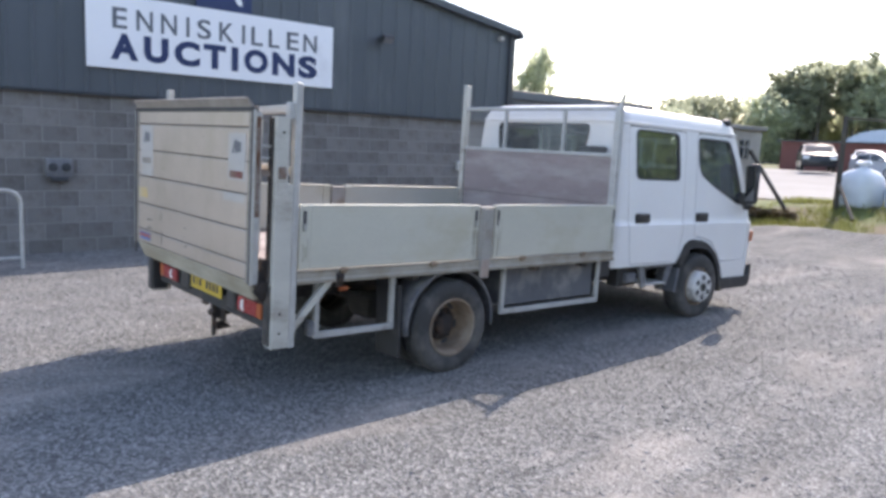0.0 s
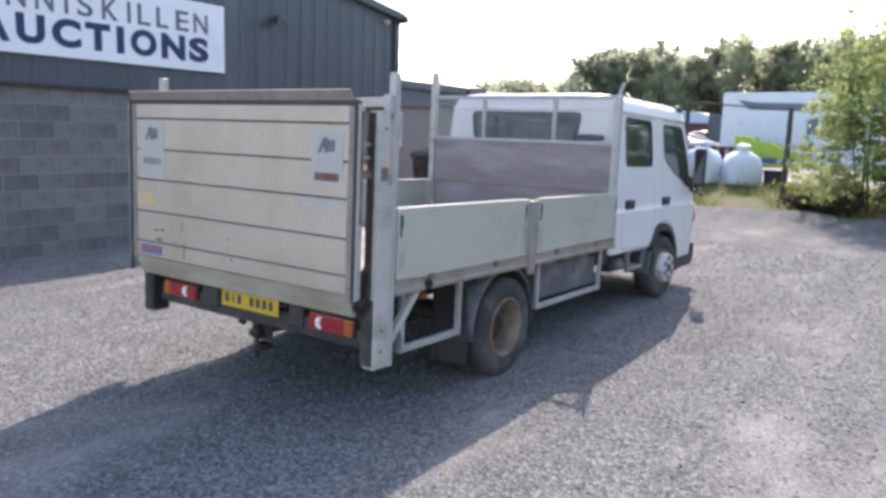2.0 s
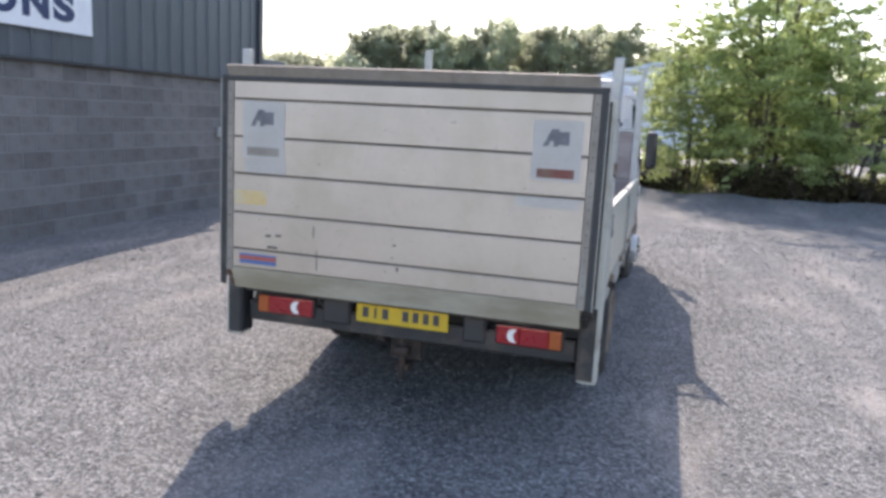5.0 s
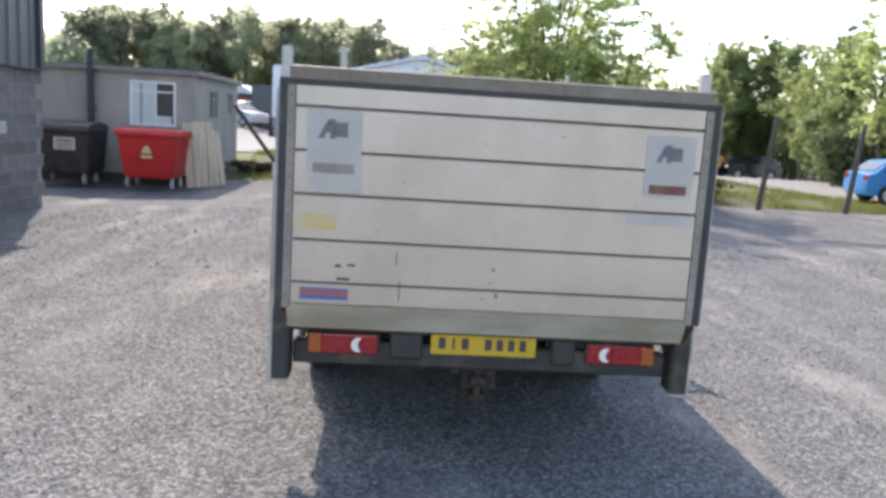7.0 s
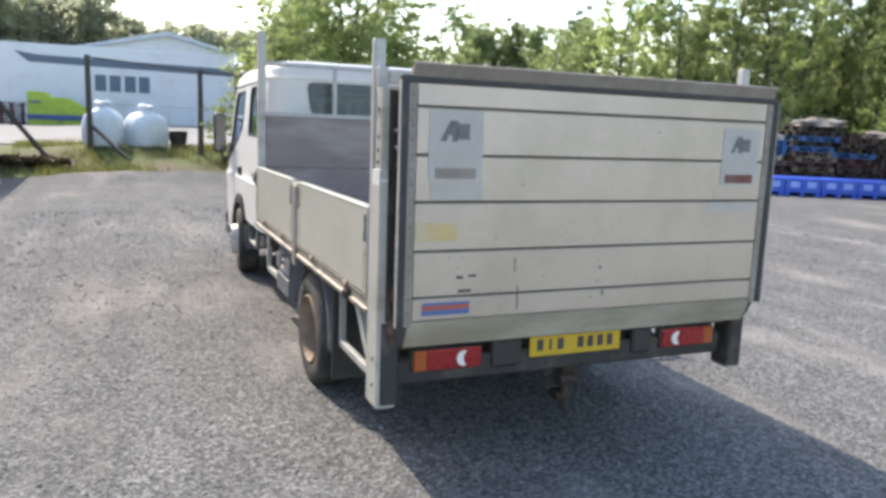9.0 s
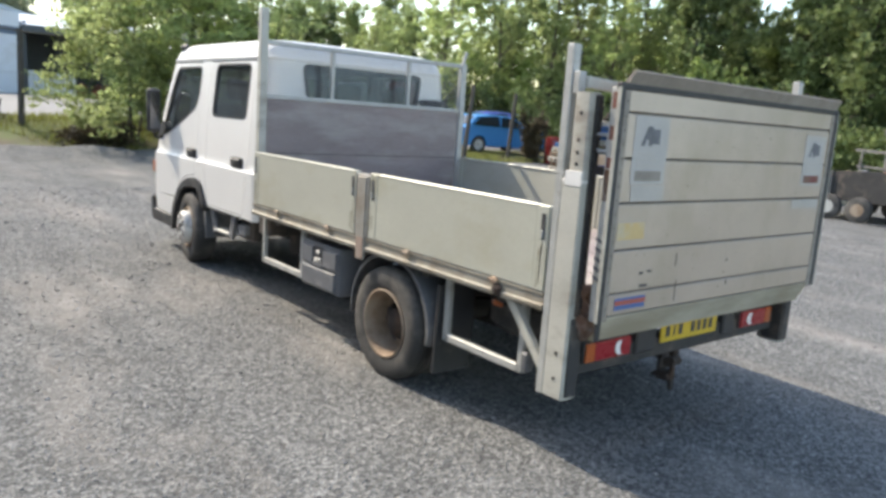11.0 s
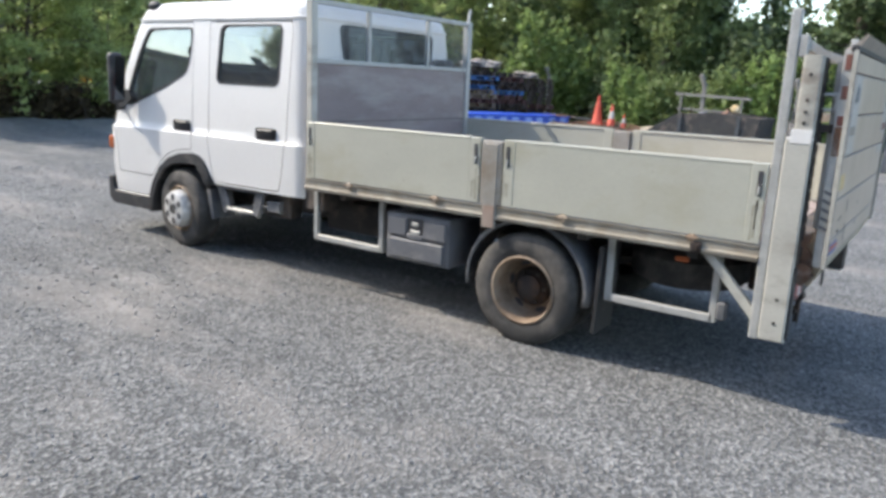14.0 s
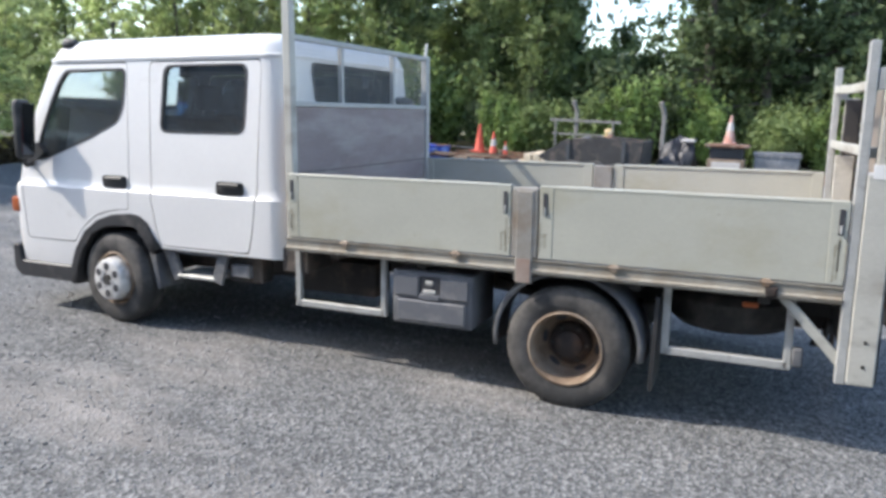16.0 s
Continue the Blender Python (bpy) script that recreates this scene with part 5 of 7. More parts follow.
def wheelie_bin(x, y, mat, label, flat_lid):
    bn = thing("wheeled_bin", label, "bin", "wheeled bins by the office", at=pose(x, y, -0.02))
    b = B()
    t = B()
    vs = []
    for z, w, d in ((0.20, 0.47, 0.36), (0.26, 0.50, 0.39), (1.00, 0.585, 0.49), (1.06, 0.60, 0.51)) if flat_lid else ((0.22, 0.56, 0.38), (0.28, 0.585, 0.41), (1.0, 0.62, 0.50), (1.06, 0.63, 0.52)):
        vs.append([t.verts.new((sx * w, sy * d, z)) for sx, sy in ((-1, -1), (1, -1), (1, 1), (-1, 1))])
    for a, c in zip(vs, vs[1:]):
        for i in range(4):
            t.faces.new((a[i], a[(i + 1) % 4], c[(i + 1) % 4], c[i]))
    t.faces.new(vs[0][::-1])
    t.faces.new(vs[-1])
    bmesh.ops.bevel(t, geom=t.edges[:], offset=0.03, segments=2, affect="EDGES")
    merge(b, t)
    part("body", b, mat, bn)
    b = B()
    box(b, (-0.65, 0.65), (-0.56, 0.54), (1.06, 1.14), 0.025, seg=2)
    part("rim", b, mat, bn)
    b = B()
    if flat_lid:
        prism(b, rounded([(-0.52, 1.13), (0.50, 1.13), (0.46, 1.19), (0.0, 1.22), (-0.46, 1.19)], 0.05), -0.63, 0.63, "x", 0.02)
    else:
        prism(b, rounded([(-0.52, 1.13), (0.50, 1.13), (0.46, 1.22), (0.0, 1.28), (-0.46, 1.21)], 0.06), -0.64, 0.64, "x")
    part("lid", b, mat, bn)
    for sx in (-1, 1):
        for sy in (-1, 1):
            b = B()
            box(b, (sx * 0.45 - 0.025, sx * 0.45 + 0.025), (sy * 0.30 - 0.03, sy * 0.30 + 0.03), (0.12, 0.26), 0.006)
            rod(b, (sx * 0.45 - 0.02, sy * 0.30, 0.08), (sx * 0.45 + 0.02, sy * 0.30, 0.08), 0.08, 16)
            part("castor", b, M["galv"], bn, "pale castor wheel")
        b = B()
        box(b, (sx * 0.66 - 0.03, sx * 0.66 + 0.03), (-0.08, 0.08), (0.86, 0.96), 0.012)
        part("lifting_lug", b, mat, bn)
    return bn


rb = wheelie_bin(-5.56, 12.62, M["redbin"], "red four-wheeled bin before the portable office", True)
b = B()
prism(b, [(-0.10, 0.72), (0.10, 0.72), (0.06, 0.84), (0.0, 0.88), (-0.06, 0.84)], -0.505, -0.497, "y", m=Matrix.Rotation(radians(-0), 4, "X"))
box(b, (-0.11, 0.11), (-0.49, -0.482), (0.62, 0.68))
part("emblem", b, M["stick_y"], rb, "faded yellow emblem", smooth=0)
kb = wheelie_bin(-7.32, 12.62, M["blackbin"], "black four-wheeled bin with white label", False)
b = B()
box(b, (-0.06, 0.36), (-0.516, -0.506), (0.70, 0.95))
st = part("paper_label", b, M["sticker"], kb, "white label with dark lines", smooth=0)
b = B()
for z0, z1 in ((0.86, 0.91), (0.79, 0.825), (0.73, 0.76)):
    box(b, (0.0, 0.30), (-0.519, -0.515), (z0, z1))
part("label_line", b, M["fadedink"], st, smooth=0)

# ---- timber leaning on the office corner ----
M["pine"] = material("weathered_pine", (0.6, 0.5, 0.36), 0.85, vary=0.18, scale=4, fine=60, bump=0.2, stretch=(6, 6, 0.6), dirt=(0.34, 0.29, 0.22), dirt_at=0.6)
lean = thing("leaning_pallet", "pale wooden pallet boards leaning on the office corner", "pallet", at=pose(-4.62, 12.95, 0.0, -10, -7, 0))
for i, (dx, w, h, skew) in enumerate(((-0.29, 0.15, 1.40, 0), (-0.125, 0.15, 1.41, 0.5), (0.04, 0.15, 1.40, -0.4), (0.19, 0.11, 1.39, 0.3), (0.30, 0.09, 1.20, -1.5), (0.42, 0.09, 1.12, -3.0))):
    b = B()
    box(b, (dx - w / 2, dx + w / 2), (-0.012 - 0.01 * (i % 2), 0.012 - 0.01 * (i % 2)), (0.0, h), 0.004, Matrix.Rotation(radians(skew), 4, "Y"))
    part("board", b, M["pine"], lean)
for z in (0.15, 0.68, 1.25):
    b = B()
    box(b, (-0.36, 0.25), (0.014, 0.10), (z - 0.05, z + 0.05), 0.005)
    part("batten", b, M["cabin"], lean)

# ---- dark low building beyond ----
low = thing("low_building", "dark low building with flat roof behind the yard", "building")
b = B()
box(b, (-30, -18.5), (11, 32), (-0.2, 3.66))
part("wall", b, M["roof"], low, smooth=0)
b = B()
box(b, (-30.2, -18.3), (10.8, 32.2), (3.66, 4.03), 0.02)
part("roof", b, M["roof"], low, smooth=0)

# ---- verge: fence posts, bags, bank ----
M["post"] = material("dark_weathered_post", (0.085, 0.074, 0.063), 0.9, vary=0.3, scale=6, bump=0.4, stretch=(3, 3, 0.5))
M["cpost"] = material("grey_concrete_post", (0.2, 0.19, 0.175), 0.95, vary=0.15, bump=0.4)
M["bag"] = material("white_woven_bag", (0.66, 0.7, 0.74), 0.6, vary=0.06, scale=5, fine=90, bump=0.3)


def fence_post(x, y, top, lean_x=0.0, mat="post"):
    g = ground_z(x, y)
    p = thing("fence_post", "dark upright fence post on the grassy verge", "post", "fence posts on the verge", at=pose(x, y, g))
    b = B()
    rod(b, (0, 0, -0.2), (lean_x, 0, top - g), 0.075, 8, 0.06)
    part("shaft", b, M[mat], p)
    return p


for x, y, top, lx in ((-2.83, 17.67, 2.75, 0.0), (-0.23, 17.54, 2.55, 0.0), (8.7, 15.0, 2.35, 0.22), (11.2, 15.3, 2.3, 0.2), (13.9, 16.2, 2.2, 0.15), (5.9, 16.4, 2.3, 0.1)):
    p = fence_post(x, y, top, lx)
b = B()
rod(b, (-4.86, 17.0, 1.80), (-3.74, 17.0, 0.30), 0.055, 8)
solid("leaning_stake", b, M["post"], "dark stake leaning in the verge by the office", "stake")
b = B()
rod(b, (-2.78, 17.6, 1.05), (-1.95, 16.5, 0.30), 0.05, 8, 0.04)
solid("leaning_stake", b, M["post"], "dark stake propped on a fence post in the grass", "stake")
b = B()
rod(b, (-2.83, 17.67, 2.70), (-0.23, 17.54, 2.50), 0.02, 8)
rod(b, (-0.23, 17.54, 2.50), (3.5, 17.3, 2.42), 0.02, 8)
solid("fence_rail", b, M["post"], "dark top rail between the fence posts", "rail")


def bulk_bag(x, y, r, h):
    g = ground_z(x, y)
    bg = thing("bulk_bag", "full white woven bulk bag with tied neck", "bag", "bulk bags on the verge", at=pose(x, y, g, 0, 0, 40 * x))
    b = B()
    lathe(b, [(r * 0.82, 0), (r * 0.94, 0.06), (r * 0.98, h * 0.3), (r * 0.95, h * 0.55), (r * 0.84, h * 0.70), (r * 0.62, h * 0.81), (r * 0.36, h * 0.87), (r * 0.17, h * 0.90)], 32)
    for v in b.verts:
        u = math.atan2(v.co.y, v.co.x)
        k = (abs(math.cos(u)) ** 4 + abs(math.sin(u)) ** 4) ** -0.25 if v.co.z < h * 0.86 else 1.0
        v.co.x, v.co.y = v.co.x * k, v.co.y * k
        v.co += 0.05 * noise.noise_vector(v.co * 3 + Vector((x * 3, y, 0)))
    part("sack", b, M["bag"], bg)
    b = B()
    lathe(b, [(r * 0.22, h * 0.86), (r * 0.18, h * 0.92), (r * 0.42, h * 1.0), (r * 0.3, h * 1.05), (0, h * 1.02)], 16)
    for v in b.verts:
        v.co += 0.04 * noise.noise_vector(v.co * 7 + Vector((x, y * 3, 0)))
    part("neck", b, M["bag"], bg)


bulk_bag(-2.54, 18.35, 0.48, 1.12)
bulk_bag(-1.52, 18.55, 0.50, 1.06)
tub = thing("plastic_tub", "black plastic tub on the verge beside the bags", "tub", at=pose(-0.72, 18.6, ground_z(-0.72, 18.6)))
b = B()
lathe(b, [(0.18, 0), (0.20, 0.02), (0.24, 0.40), (0.26, 0.42), (0.26, 0.45), (0.235, 0.45), (0.20, 0.06), (0, 0.05)], 24)
part("shell", b, M["chassis"], tub)

# ---- white trailer and sheds over the road ----
M["trailer"] = material("white_trailer_side", (0.68, 0.7, 0.73), 0.5, vary=0.05, scale=1, fine=8, bump=0.05, dirt=(0.55, 0.55, 0.55), dirt_at=0.62)
M["slate"] = material("slate_stripe", (0.1, 0.14, 0.2), 0.5, vary=0.08)
M["shedroof"] = material("pale_shed_roof", (0.5, 0.55, 0.62), 0.5, 0.1, vary=0.06)
M["brown"] = material("red_brown_shed", (0.16, 0.06, 0.05), 0.8, vary=0.2)
tr = thing("box_trailer", "long white box trailer with slate stripe and dark bars", "trailer", at=pose(-7.6, 39.0, 0.5))
b = B()
box(b, (0, 11.0), (0, 2.5), (0.95, 3.75), 0.03)
part("box_body", b, M["trailer"], tr)
b = B()
prism(b, [(0.75, 3.36), (1.35, 2.86), (10.95, 2.70), (10.95, 3.07), (1.7, 3.22)], -0.03, -0.005, "y")
part("stripe", b, M["slate"], tr, smooth=0)
for i, x in enumerate((4.35, 5.02, 5.72, 6.38)):
    b = B()
    box(b, (x - 0.12, x + 0.40), (-0.03, -0.005), (1.62, 2.42))
    part("dark_bar", b, M["slate"], tr, smooth=0)
b = B()
box(b, (0.2, 10.8), (0.4, 2.1), (0.6, 0.95), 0.02)
part("undercarriage", b, M["chassis"], tr)
for i in range(10):
    b = B()
    box(b, (0.03 + 1.095 * i, 1.115 + 1.095 * i), (0.02, 0.06), (-0.25, 0.945), 0.01)
    part("side_skirt", b, M["trailer"], tr)
lean_to = thing("open_shed", "dark open-fronted shed with grey roof beyond the road", "shed")
b = B()
box(b, (3.55, 9.4), (43.0, 43.2), (-0.2, 3.9))
box(b, (9.2, 9.4), (39.4, 43.0), (-0.2, 3.9))
box(b, (3.55, 3.75), (39.4, 43.0), (-0.2, 3.9))
part("wall", b, M["roof"], lean_to, smooth=0)
b = B()
prism(b, [(38.9, 3.62), (43.4, 4.35), (43.4, 4.47), (38.9, 3.74)], 3.45, 9.6, "x")
part("roof", b, M["shedroof"], lean_to, "pale grey roof sheet", smooth=0)
b = B()
box(b, (3.45, 9.6), (38.86, 38.9), (3.42, 3.72), 0.01)
part("fascia", b, M["roof"], lean_to, smooth=0)
for i in range(5):
    b = B()
    w = 0.42
    for k in range(3):
        box(b, (3.78 + w * i + 0.14 * k, 3.90 + w * i + 0.14 * k), (39.30 + 0.03 * (k % 2), 39.36 + 0.03 * (k % 2)), (-0.2, 1.62 - 0.12 * ((i * 7) % 3)), 0.005)
    part("front_sheet", b, M["trailer"], lean_to, "white corrugated front sheet", smooth=0)
M["rusted_tank"] = material("orange_rusted_plate", (0.3, 0.1, 0.05), 0.85, vary=0.3, scale=3, dirt=(0.1, 0.05, 0.04), dirt_at=0.52)
tank = thing("rusty_tank", "rust-orange steel tank before the open shed", "tank", at=pose(6.7, 39.0, 0.1))
b = B()
rod(b, (-0.72, 0, 0.62), (0.72, 0, 0.62), 0.48, 20)
part("shell", b, M["rusted_tank"], tank)
for x in (-0.5, 0.5):
    b = B()
    box(b, (x - 0.06, x + 0.06), (-0.4, 0.4), (-0.2, 0.32), 0.01)
    part("foot", b, M["chassis"], tank)
shed = thing("gable_shed", "pale blue-grey gabled shed beyond the trailer", "shed")
b = B()
prism(b, [(-7.5, 0), (9.5, 0), (9.5, 4.6), (1.0, 6.6), (-7.5, 4.6)], 58, 76, "y")
part("wall", b, M["trailer"], shed, smooth=0)
b = B()
prism(b, [(-7.9, 4.5), (1.0, 6.6), (9.9, 4.5), (9.9, 4.75), (1.0, 6.9), (-7.9, 4.75)], 57.7, 76.3, "y")
part("roof", b, M["shedroof"], shed, smooth=0)
b = B()
box(b, (-9.7, -8.2), (44, 47), (0.3, 3.3))
solid("dark_shed", b, M["roof"], "dark shed beside the trailer", "shed", smooth=0)
brown = thing("brown_shed", "low red-brown shed across the road", "shed")
b = B()
box(b, (-18.8, -9.2), (48, 52), (0.3, 2.75))
part("wall", b, M["brown"], brown, smooth=0)
b = B()
prism(b, [(47.8, 2.72), (52.2, 2.72), (52.2, 2.80), (47.8, 2.80)], -19.0, -9.0, "x")
part("roof", b, M["roof"], brown, smooth=0)
barn = thing("arched_barn", "pale arched-roof barn far across the road", "barn")
b = B()
arc = [(-13.9 + 2.7 * math.cos(a), 2.6 + 1.15 * math.sin(a)) for a in [math.pi * i / 14 for i in range(15)]]
prism(b, [(-11.2, 0.3), *arc, (-16.6, 0.3)], 52.3, 66, "y")
part("shell", b, M["shedroof"], barn, smooth=0)
b = B()
prism(b, [(-11.8, 0.3), (-11.8, 2.9), (-16.0, 2.9), (-16.0, 0.3)], 52.2, 52.3, "y")
part("doorway", b, M["brown"], barn, smooth=0)

# ---- hip-roofed shed across the road ----
hip = thing("hip_roof_shed", "grey-brown shed with slate grey hipped roof across the road", "shed")
M["shedwall"] = material("grey_brown_render", (0.17, 0.15, 0.145), 0.9, vary=0.2, scale=1.0, dirt=(0.1, 0.09, 0.085), dirt_at=0.55)
b = B()
box(b, (10.6, 17.7), (39.8, 46.5), (-1.2, 2.95))
wall = cut(b, [box(B(), (15.2, 16.6), (39, 41), (0.5, 1.9))])
part("wall", wall, M["shedwall"], hip, smooth=0)
b = B()
lo = [b.verts.new(v) for v in ((10.1, 39.2, 2.9), (18.2, 39.2, 2.9), (18.2, 47, 2.9), (10.1, 47, 2.9))]
hi = [b.verts.new(v) for v in ((13.0, 43.1, 4.65), (14.6, 43.1, 4.65))]
for f in ((lo[0], lo[1], hi[1], hi[0]), (lo[1], lo[2], hi[1]), (lo[2], lo[3], hi[0], hi[1]), (lo[3], lo[0], hi[0]), lo[::-1]):
    b.faces.new(f)
M["hiproof"] = material("grey_slate_roof", (0.2, 0.22, 0.25), 0.7, vary=0.12, scale=2, fine=20, bump=0.2)
part("roof", b, M["hiproof"], hip, "slate grey hipped roof", smooth=0)
b = B()
box(b, (10.1, 18.2), (39.1, 39.2), (2.78, 2.95), 0.01)
part("fascia", b, M["dark"], hip)
b = B()
box(b, (16.95, 17.25), (39.5, 39.8), (-1.0, 2.85), 0.01)
part("pillar", b, M["cpost"], hip)
b = B()
box(b, (17.5, 17.8), (39.3, 39.6), (-1.0, 2.85), 0.01)
part("pillar", b, M["dark"], hip)

# ---- cars ----
def car(name, label, x, y, z, turn, mat, scale=1.0):
    """A small hatchback: body, cabin, glass, wheels, lamps."""
    c = thing(name, label, "car", at=pose(x, y, z, 0, 0, turn))
    prof = [(-1.95, 0.28), (-2.0, 0.55), (-1.9, 0.88), (-1.55, 0.93), (-1.1, 1.02), (-0.45, 1.42), (0.6, 1.47), (1.3, 1.40), (1.75, 1.02), (1.95, 0.95), (2.0, 0.55), (1.92, 0.28)]
    b = B()
    t = B()
    rows = []
    for f in (-1, -0.93, 0.93, 1):
        k = 0.9 if abs(f) > 0.95 else 1.0
        rows.append([t.verts.new((p * (0.985 if k < 1 else 1), f * (0.84 if q < 0.95 else 0.84 - 0.28 * (q - 0.95)), q * (0.985 if k < 1 else 1))) for p, q in prof])
    for a, d in zip(rows, rows[1:]):
        for i in range(len(prof)):
            t.faces.new((a[i], a[(i + 1) % len(prof)], d[(i + 1) % len(prof)], d[i]))
    t.faces.new(rows[0])
    t.faces.new(rows[-1][::-1])
    bmesh.ops.recalc_face_normals(t, faces=t.faces[:])
    arches = []
    for p in (-1.22, 1.22):
        r = B()
        rod(r, (p, -2, 0.31), (p, 2, 0.31), 0.36, 24)
        arches.append(r)
    t = cut(t, arches)
    part("body", t, mat, c)
    for s in (-1, 1):
        b = B()
        o = [(-0.92, 1.0), (-0.42, 1.36), (0.55, 1.40), (1.2, 1.33), (1.5, 1.04)]
        vs = [b.verts.new((p, s * (0.845 - 0.28 * (q - 0.95)), q)) for p, q in o]
        b.faces.new(vs)
        win = part("side_window", b, M["glassdark"], c, smooth=0)
        b = B()
        box(b, (0.24, 0.30), sorted((s * 0.73, s * 0.846)), (1.0, 1.41), 0.004)
        part("door_pillar", b, mat, c)
        b = B()
        box(b, (-0.75, -0.55), sorted((s * 0.83, s * 0.98)), (1.0, 1.12), 0.03)
        part("door_mirror", b, mat, c)
        for p in (-1.22, 1.22):
            b = B()
            lathe(b, [(0.0, -0.09), (0.26, -0.09), (0.31, -0.06), (0.31, 0.06), (0.27, 0.09), (0.2, 0.085), (0.0, 0.09)], 24, Matrix.Translation((p, s * 0.76, 0.31)) @ Matrix.Rotation(radians(-90 * s), 4, "X"))
            w = part("wheel", b, M["rubber"], c)
            b = B()
            lathe(b, [(0.0, 0.098), (0.19, 0.095), (0.2, 0.085)], 18, Matrix.Translation((p, s * 0.76, 0.31)) @ Matrix.Rotation(radians(-90 * s), 4, "X"))
            part("hubcap", b, M["silver"], w)
        b = B()
        box(b, (1.86, 1.985), sorted((s * 0.55, s * 0.80)), (0.75, 0.95), 0.02)
        part("tail_lamp", b, M["redlens"], c)
        b = B()
        box(b, (-1.99, -1.80), sorted((s * 0.5, s * 0.80)), (0.65, 0.82), 0.03)
        part("headlamp", b, M["clear"], c)
    b = B()
    b.faces.new([b.verts.new(v) for v in ((-1.04, -0.70, 1.075), (-1.04, 0.70, 1.075), (-0.52, 0.64, 1.392), (-0.52, -0.64, 1.392))])
    part("windscreen", b, M["glassdark"], c, smooth=0)
    b = B()
    b.faces.new([b.verts.new(v) for v in ((1.73, -0.66, 1.06), (1.73, 0.66, 1.06), (1.36, 0.64, 1.365), (1.36, -0.64, 1.365))])
    part("rear_window", b, M["glassdark"], c, smooth=0)
    for v in c.children_recursive:
        if v.name.startswith(("windscreen", "rear_window", "side_window")):
            for w in v.data.vertices:
                w.co += Vector((-0.012 if w.co.x < -0.4 and v.name.startswith("wind") else 0.012 if v.name.startswith("rear") else 0, math.copysign(0.006, w.co.y) if v.name.startswith("side") else 0, 0.008))
    c.scale = (scale, scale, scale)
    return c


M["glassdark"] = material("dark_car_glass", (0.02, 0.025, 0.03), 0.05, vary=0.05, bump=0.0)
M["bluecar"] = material("bright_blue_paint", (0.06, 0.27, 0.58), 0.25, 0.1, vary=0.05, scale=2, bump=0.0)
M["bluecar2"] = material("violet_blue_paint", (0.09, 0.13, 0.45), 0.25, 0.1, vary=0.05, scale=2, bump=0.0)
M["redcar"] = material("dull_red_paint", (0.28, 0.03, 0.03), 0.35, 0.1, vary=0.08, scale=2, bump=0.0)
M["hopper"] = material("orange_paint", (0.6, 0.27, 0.03), 0.6, vary=0.15, scale=3, dirt=(0.35, 0.15, 0.04), dirt_at=0.6)
M["darkcar"] = material("black_car_paint", (0.012, 0.014, 0.02), 0.25, 0.1, vary=0.05, scale=2, bump=0.0)
M["whitecar"] = material("white_car_paint", (0.5, 0.51, 0.53), 0.25, 0.0, vary=0.03, scale=2, bump=0.0)
car("hatchback_car", "bright blue hatchback parked behind the verge", 15.4, 18.6, 0.07, 172, M["bluecar"], 0.93)
car("hatchback_car", "violet-blue hatchback parked behind another blue car", 18.9, 21.6, 0.07, 160, M["bluecar2"])
car("saloon_car", "black car parked before the trees", 21.6, 43.0, -0.62, 12, M["darkcar"])
car("parked_car", "dull red car parked before the hipped shed", 14.2, 37.6, -0.38, 8, M["redcar"])
hop = thing("orange_hopper", "orange steel hopper on legs before the shed", "hopper", at=pose(16.6, 37.4, -0.38))
b = B()
prism(b, [(-0.75, 1.2), (0.75, 1.2), (0.65, 0.7), (0.3, 0.35), (-0.3, 0.35), (-0.65, 0.7)], -0.5, 0.5, "y", 0.03)
part("tub", b, M["hopper"], hop)
for px in (-0.45, 0.45):
    for py in (-0.4, 0.4):
        b = B()
        bar(b, (px, py, 0), (px, py, 0.62), 0.07, 0.07, up=(0, 1, 0))
        part("leg", b, M["dark"], hop)
car("parked_car", "dark car parked across the road", -13.0, 40.0, 0.98, 118, M["darkcar"])
car("parked_car", "white car parked across the road", -9.9, 41.0, 0.80, 150, M["whitecar"], 0.88)
car("parked_car", "white car parked beside the brown shed", -11.9, 44.2, 0.98, 105, M["whitecar"], 0.88)
car("parked_car", "white car parked behind a dark car", -10.6, 45.6, 0.98, 20, M["whitecar"], 0.88)

# ---- yard clutter on the wood's side ----
M["bluecrate"] = material("blue_plastic", (0.03, 0.10, 0.55), 0.5, vary=0.12, scale=3, dirt=(0.10, 0.18, 0.5), dirt_at=0.62)
M["paleblue"] = material("pale_blue_plastic", (0.26, 0.4, 0.8), 0.5, vary=0.1)
# blue and red pallet woods are dimmed to suit the shaded stack
M["bluepal"] = material("faded_blue_wood", (0.045, 0.12, 0.27), 0.85, vary=0.2, scale=5)
M["redpal"] = material("dull_red_wood", (0.085, 0.038, 0.034), 0.85, vary=0.2, scale=5)
M["oldwood"] = material("old_grey_brown_wood", (0.2, 0.15, 0.11), 0.9, vary=0.25, scale=5, bump=0.3)
M["greypal"] = material("pale_grey_pallet_wood", (0.40, 0.365, 0.315), 0.9, vary=0.2, scale=5, bump=0.3)
# near-black wood: the stack's shade is put into its colour
M["darkwood"] = material("shade_dark_wood", (0.055, 0.042, 0.034), 0.9, vary=0.3, scale=5, bump=0.3)
M["steel"] = material("dark_grey_steel", (0.06, 0.065, 0.07), 0.6, 0.2, vary=0.2, scale=5, dirt=(0.14, 0.1, 0.07), dirt_at=0.62)
M["orange"] = material("orange_cone_plastic", (0.52, 0.065, 0.032), 0.55, vary=0.12, scale=6, dirt=(0.4, 0.1, 0.06), dirt_at=0.62)
